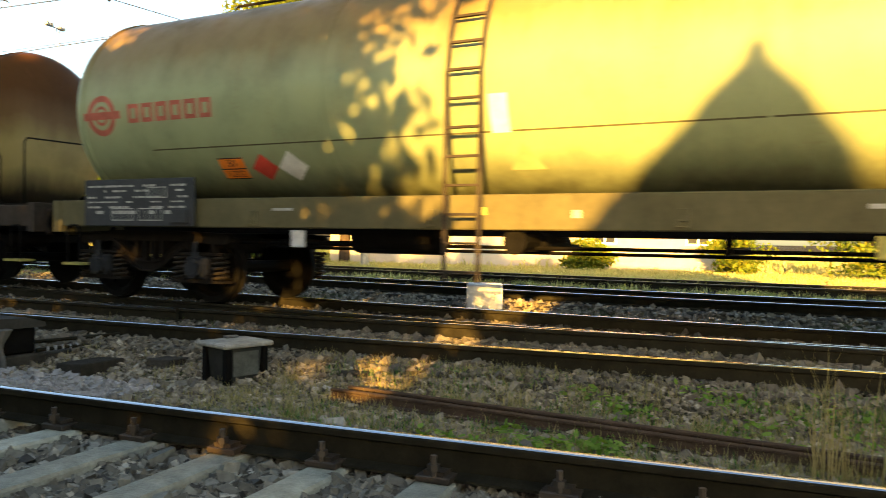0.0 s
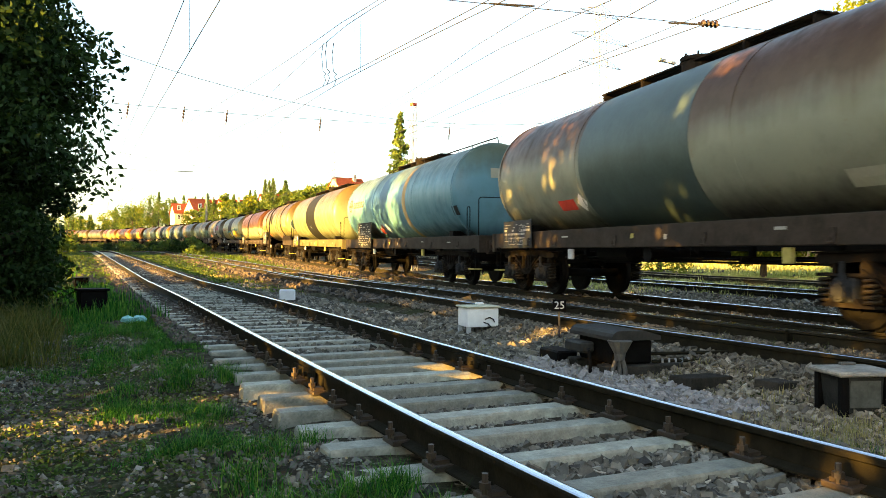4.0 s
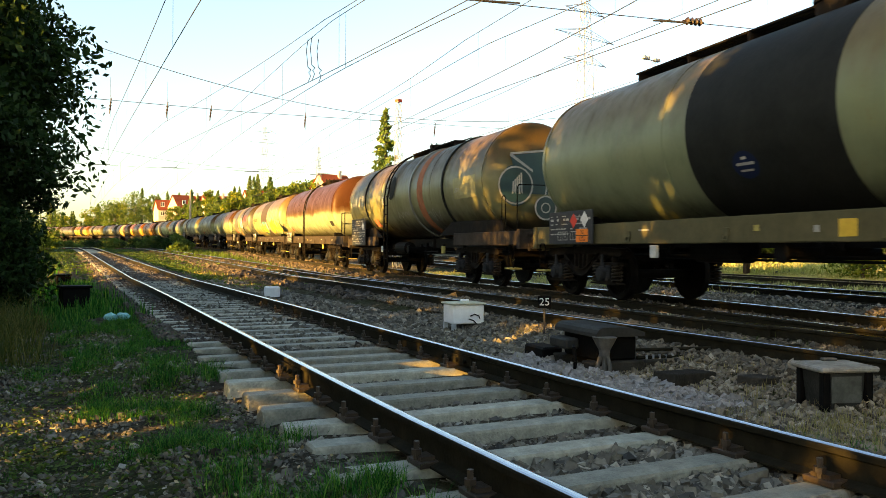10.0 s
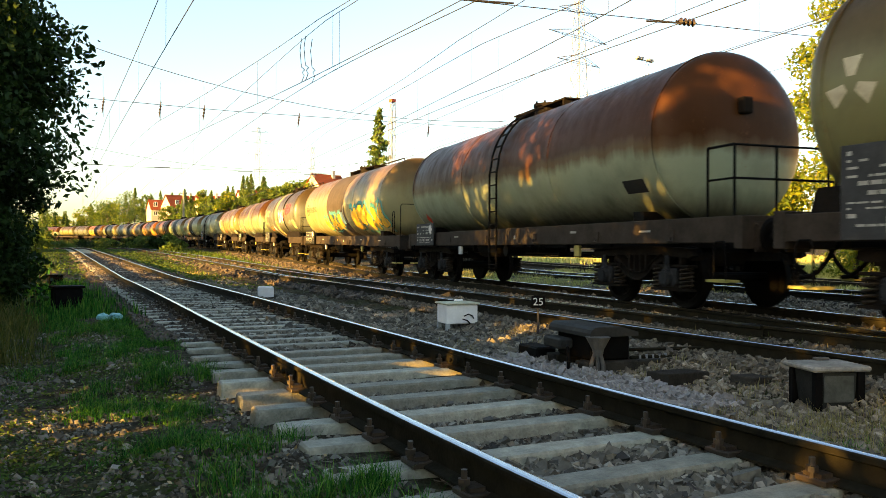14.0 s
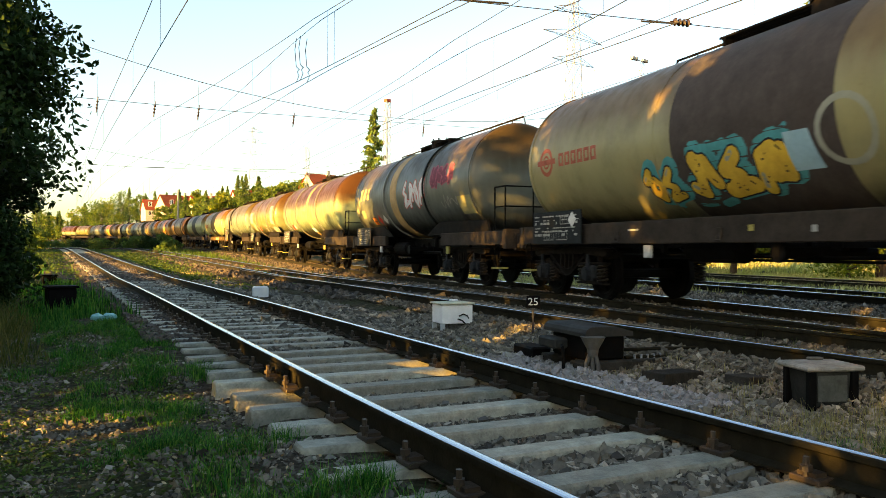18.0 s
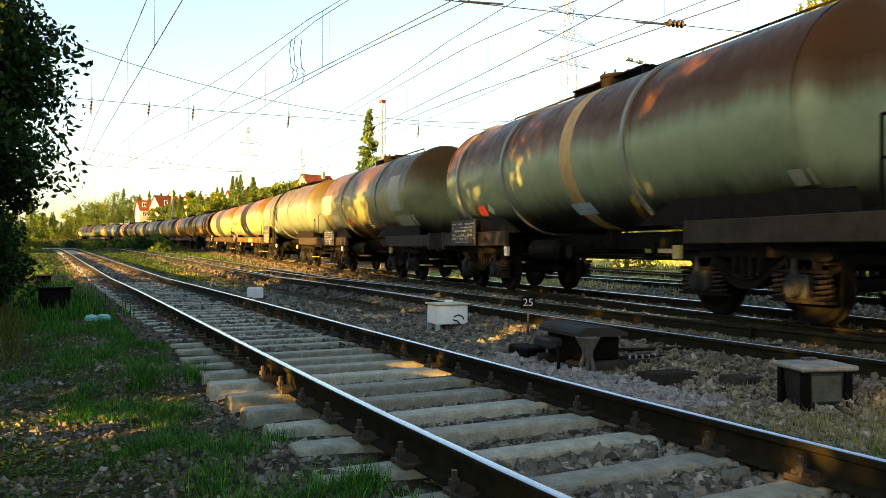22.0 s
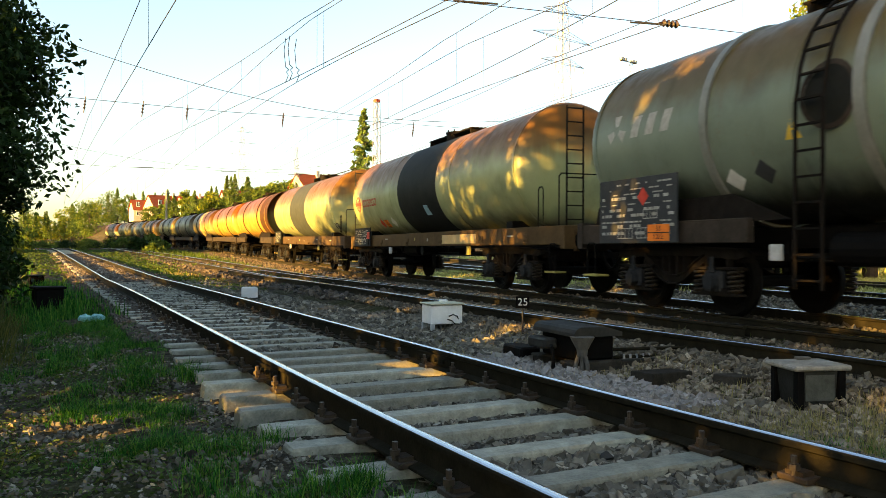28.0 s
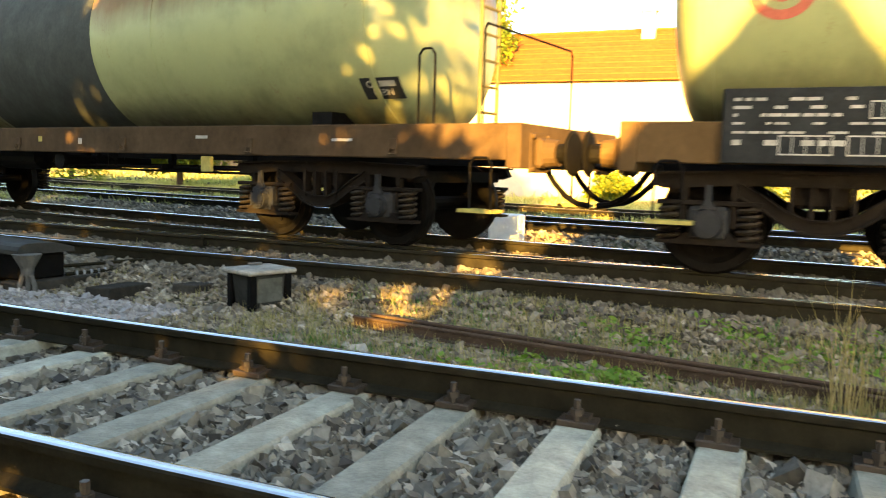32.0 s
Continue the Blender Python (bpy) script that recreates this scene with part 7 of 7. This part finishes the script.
def point_motor():
    e = thing("point_motor", "dark switch motor with a domed grey cover beside the points", "switch motor", at=pose(5.15, 6.35, -0.32, 0, 0, -8))
    bm = bmesh.new()
    prof = [(-0.26, 0.36)] + [(-0.17 - 0.09 * math.cos(q), 0.38 + 0.075 * math.sin(q)) for q in (0.2, 0.7, 1.2, 1.6)] + [(0.1, 0.45), (0.28, 0.40), (0.28, 0.36)]
    a = [bm.verts.new((x, -0.42, z)) for x, z in prof]
    b = [bm.verts.new((x, 0.42, z)) for x, z in prof]
    bm.faces.new(a)
    bm.faces.new(b[::-1])
    for i in range(len(prof)):
        bm.faces.new((a[i], b[i], b[(i + 1) % len(prof)], a[(i + 1) % len(prof)]))
    bmesh.ops.recalc_face_normals(bm, faces=bm.faces)
    part("cover", bm, M_GREYD, e)
    bm = bmesh.new()
    box(bm, -0.2, 0.24, -0.34, 0.34, 0.12, 0.36, 0.02)
    part("casing", bm, M_BLACK, e)
    bm = bmesh.new()
    box(bm, -0.36, -0.2, 0.0, 0.36, 0.2, 0.31, 0.02)
    part("side_case", bm, M_GREYD, e)
    bm = bmesh.new()
    box(bm, -0.36, -0.12, 0.5, 0.95, 0.02, 0.16, 0.02)
    part("gear_case", bm, M_BLACK, e)
    bm = bmesh.new()
    tube(bm, (-0.2, -0.46, 0.25), (-0.2, -0.46, 0.37), 0.055, 12, 0.12)
    tube(bm, (-0.2, -0.46, 0.18), (-0.2, -0.46, 0.25), 0.045, 12, 0.055)
    part("cable_funnel", bm, M_PIPE, e)
    for dx, dy in ((-0.035, 0.035), (0.0, 0.0), (0.025, -0.035)):
        bm = bmesh.new()
        pipe(bm, [(-0.2 + dx * 0.6, -0.46 + dy * 0.6, 0.2), (-0.2 + dx * 1.3, -0.46 + dy * 1.3, 0.1), (-0.2 + dx * 1.4, -0.46 + dy * 1.4, -0.02)], 0.022, 8)
        part("cable_pipe", bm, M_PIPE, e)
    bm = bmesh.new()
    pipe(bm, [(-0.33, -0.1, 0.25), (-0.38, -0.2, 0.24), (-0.4, -0.26, 0.12), (-0.41, -0.26, -0.02)], 0.018, 7)
    part("cable", bm, M_BLACK, e)
    bm = bmesh.new()
    box(bm, 0.28, 0.7, -0.42, -0.3, 0.1, 0.125, 0.004)
    part("bolt_plate", bm, M_GREYD, e)
    for y in (-0.3, 0.3):
        bm = bmesh.new()
        box(bm, -0.3, 1.2, y - 0.11, y + 0.11, -0.02, 0.12, 0.015)
        part("mounting_timber", bm, M_WOOD, e)
    for y, z in ((-0.22, 0.2), (0.02, 0.17), (-0.34, 0.14)):
        bm = bmesh.new()
        tube(bm, (0.24, y, z), (2.3, y - 0.1, z - 0.02), 0.018, 6)
        part("point_rod", bm, M_RAIL, e)
    for k in range(5):
        bm = bmesh.new()
        tube(bm, (0.34 + k * 0.075, -0.36, 0.12), (0.34 + k * 0.075, -0.36, 0.165), 0.014, 6)
        part("bolt", bm, M_STEEL, e)


def concrete_box():
    e = thing("cable_pit_box", "dark concrete cable box with a pale dusty lid", "cable box", at=pose(5.40, 3.88, -0.34, 0, 0, -20))
    bm = bmesh.new()
    a = [bm.verts.new((x, y, 0.05)) for x, y in ((-0.15, -0.13), (0.15, -0.13), (0.15, 0.13), (-0.15, 0.13))]
    b = [bm.verts.new((x, y, 0.33)) for x, y in ((-0.185, -0.155), (0.185, -0.155), (0.185, 0.155), (-0.185, 0.155))]
    bm.faces.new(a[::-1])
    bm.faces.new(b)
    for i in range(4):
        bm.faces.new((a[i], a[(i + 1) % 4], b[(i + 1) % 4], b[i]))
    bmesh.ops.bevel(bm, geom=bm.edges[:], offset=0.012, segments=1, affect="EDGES")
    body = part("body", bm, M_DCONC, e)
    for x in (-0.17, 0.17):
        for y in (-0.145, 0.145):
            bm = bmesh.new()
            box(bm, x - 0.03, x + 0.03, y - 0.03, y + 0.03, -0.04, 0.33, 0.008)
            part("corner_post", bm, M_BLACK, body)
    for x0, x1, y in ((-0.12, 0.12, -0.152), (-0.12, 0.12, 0.148)):
        bm = bmesh.new()
        box(bm, x0, x1, y, y + 0.01, 0.1, 0.3, 0.003)
        part("side_panel", bm, M_PANEL, body)
    bm = bmesh.new()
    box(bm, -0.235, 0.235, -0.2, 0.2, 0.33, 0.37, 0.012)
    lid = part("lid", bm, M_LIDC, e)
    bm = bmesh.new()
    box(bm, 0.0, 0.12, 0.13, 0.18, 0.37, 0.392, 0.006)
    part("lid_lug", bm, M_PIPE, lid)


def marker_stone(x, y, w, h, turn, name="marker_stone", label="white painted marker stone between the tracks"):
    e = thing(name, label, "marker", at=pose(x, y, float(ground_z(x, y)) - 0.02, 0, 0, turn))
    bm = bmesh.new()
    box(bm, -w / 2, w / 2, -0.09, 0.09, 0, h, 0.03)
    part("stone", bm, M_WHITE, e)


def low_bin(x, y, k, label):
    e = thing("cable_trough_box", label, "box", at=pose(x, y, float(ground_z(x, y)), 0, 0, 8))
    bm = bmesh.new()
    box(bm, -0.22 * k, 0.22 * k, -0.18 * k, 0.18 * k, 0.1 * k, 0.42 * k, 0.02)
    part("body", bm, M_BLACK, e)
    bm = bmesh.new()
    box(bm, -0.25 * k, 0.25 * k, -0.21 * k, 0.21 * k, 0.42 * k, 0.46 * k, 0.01)
    part("lid", bm, M_BLACK, e)
    for sx in (-0.17, 0.17):
        bm = bmesh.new()
        box(bm, (sx - 0.03) * k, (sx + 0.03) * k, -0.1 * k, 0.1 * k, -0.02, 0.1 * k)
        part("foot", bm, M_BLACK, e)


def plastic_bag():
    e = thing("plastic_bag", "crumpled turquoise plastic bag on the grass", "litter", at=pose(1.22, 12.4, -0.2))
    rng = random.Random(3)
    for cx in (-0.09, 0.08):
        bm = bmesh.new()
        bmesh.ops.create_icosphere(bm, subdivisions=2, radius=0.075)
        for v in bm.verts:
            v.co = Vector((v.co.x * 1.2 + cx, v.co.y, v.co.z * 0.8 + 0.07)) * 1.0 + Vector([rng.uniform(-0.016, 0.016) for _ in range(3)])
        part("bag_lobe", bm, M_TURQ, e)


def scrap_rails():
    e = thing("scrap_rails", "two rusty old rails lying in the weeds", "scrap rails", at=pose(4.765, 1.075, -0.30, 0, 0, -9.9))
    for off, z in ((0.0, 0.0), (0.09, 0.012)):
        bm = bmesh.new()
        pr = [(u * 0.6, w * 0.5 + 0.09) for u, w in RAIL_PROFILE]
        a = [bm.verts.new((u + off, -1.75, w + z)) for u, w in pr]
        b = [bm.verts.new((u + off, 1.75 - off, w + z)) for u, w in pr]
        n = len(pr)
        for i in range(n):
            bm.faces.new((a[i], b[i], b[(i + 1) % n], a[(i + 1) % n]))
        bm.faces.new(a)
        bm.faces.new(b[::-1])
        bmesh.ops.recalc_face_normals(bm, faces=bm.faces)
        part("rail_piece", bm, M_SCRAP, e)


def plank(x, y, z, l, w, h, turn, label, mat=None):
    e = thing("plank", label, "plank", at=pose(x, y, z, 0, 3, turn))
    bm = bmesh.new()
    box(bm, -l / 2, l / 2, -w / 2, w / 2, 0, h, 0.008)
    part("board", bm, mat or M_WOOD, e)


def clamp():
    bm = bmesh.new()
    box(bm, -0.11, 0.11, -0.075, 0.075, -0.005, 0.022, 0.004)
    for x in (-0.095, 0.095):
        tube(bm, (x, 0, 0.02), (x, 0, 0.105), 0.014, 6)
        tube(bm, (x, 0, 0.045), (x, 0, 0.07), 0.026, 6)
        box(bm, x * 0.62 - 0.035, x * 0.62 + 0.035, -0.045, 0.045, 0.022, 0.04)
    return bm


def fastenings():
    me = shared("clamp", clamp, M_CLAMP)
    tr = bpy.data.objects["track_near"]
    y = -38.36
    while y < 16:
        if y > -1.2:
            x = float(NEAR(y))
            for o in (-0.7525, 0.7525):
                child("rail_clamp", me, tr, pose(x + o, y, -0.166, 0, 0, -2) @ Matrix.Scale(1.08, 4))
        y += 0.55
    # bolted joint in the rails
    for o in (-0.7525, 0.7525):
        for sx in (-1, 1):
            bm = bmesh.new()
            x = float(NEAR(6.15)) + o
            box(bm, x + sx * 0.028 - 0.012, x + sx * 0.028 + 0.012, 5.85, 6.45, -0.135, -0.045, 0.004)
            for yy in (5.95, 6.08, 6.22, 6.35):
                tube(bm, (x + sx * 0.035, yy, -0.09), (x + sx * 0.065, yy, -0.09), 0.02, 6)
            part("fishplate", bm, M_RAIL, tr)
    # switch blade lying against the far rail of the middle track
    mid = bpy.data.objects["track_middle"]
    bl = Line([(6.3, 0.0), (12, -0.03), (20, -0.2), (32, -0.6)])
    ob = rail(mid, lambda q: MID(q) + bl(q), 0.64, 6.4, 31, M_HEAD)
    ob.name = "switch_blade"
    ob2 = rail(mid, lambda q: MID(q) + bl(q) * 0.9, -0.62, 6.4, 31, M_RHEAD)
    ob2.name = "switch_blade"


M_CLAMP = plain("rusty_clamp_steel", (0.05, 0.036, 0.024), 0.5, 0.3, 0.5, 12)
M_LIDW = plain("mossy_white_lid", (0.5, 0.5, 0.36), 0.6, 0, 0.3, 8)
M_LIDC = plain("dusty_lid", (0.26, 0.25, 0.22), 0.9, 0, 0.5, 7, 0.4)
M_PIPE = plain("dull_grey_pipe", (0.11, 0.105, 0.095), 0.75, 0.1, 0.35, 8)
M_GREYD = plain("dusty_dark_grey", (0.036, 0.036, 0.033), 0.6, 0.1, 0.35, 6)
M_PANEL = plain("stained_grey_concrete", (0.075, 0.08, 0.07), 0.75, 0, 0.45, 7, 0.4)
M_DCONC = plain("dark_damp_concrete", (0.03, 0.031, 0.028), 0.75, 0, 0.4, 6, 0.4)
M_TURQ = plain("turquoise_film", (0.2, 0.5, 0.48), 0.4, 0, 0.3, 12)
M_SCRAP = plain("scrap_rust", (0.062, 0.043, 0.031), 0.85, 0.1, 0.4, 9, 0.4)
relay_box()
number_sign()
point_motor()
concrete_box()
marker_stone(5.15, 18.2, 0.36, 0.34, -12)
marker_stone(10.3, 24.6, 0.5, 0.16, -15)
marker_stone(12.6, 4.1, 0.6, 0.5, -72, "concrete_block", "pale concrete block beyond the train's track")
low_bin(0.78, 14.9, 1.0, "low black box on feet in the grass")
low_bin(0.95, 23.5, 0.8, "small dark box on feet farther along")
plastic_bag()
scrap_rails()
plank(4.3, 3.2, -0.31, 0.28, 0.06, 0.025, 35, "short pale stick on the gravel", M_CONC)
for x, y, l, tn in ((5.75, 4.7, 0.7, 4), (5.9, 1.5, 0.5, 6), (5.85, 2.9, 0.55, -4), (5.95, 0.2, 0.4, 3), (5.2, 5.2, 0.6, 10)):
    plank(x, y, -0.33, l, 0.24, 0.13, tn, "weathered timber sleeper end in the gravel")
fastenings()


def motions():
    for i, w in enumerate(WAGONS):
        mid = (OFFS[i] + OFFS[i + 1]) / 2 + BACK
        walk(w, [(t, on_line(mid - 6.03 * t - 0.00931 * (t - 16) ** 2)) for t in range(0, 33)])
    for i, dy, ws in SPIN:
        if i < 14:
            rows = []
            for k in range(321):
                t = k / 10
                roll = (6.03 * t + 0.00931 * (t - 16) ** 2) / 0.46
                rows.append((t, Matrix.LocRotScale((0, dy, 0.46), Euler((roll, 0, 0)), None)))
            walk(ws, rows)


motions()
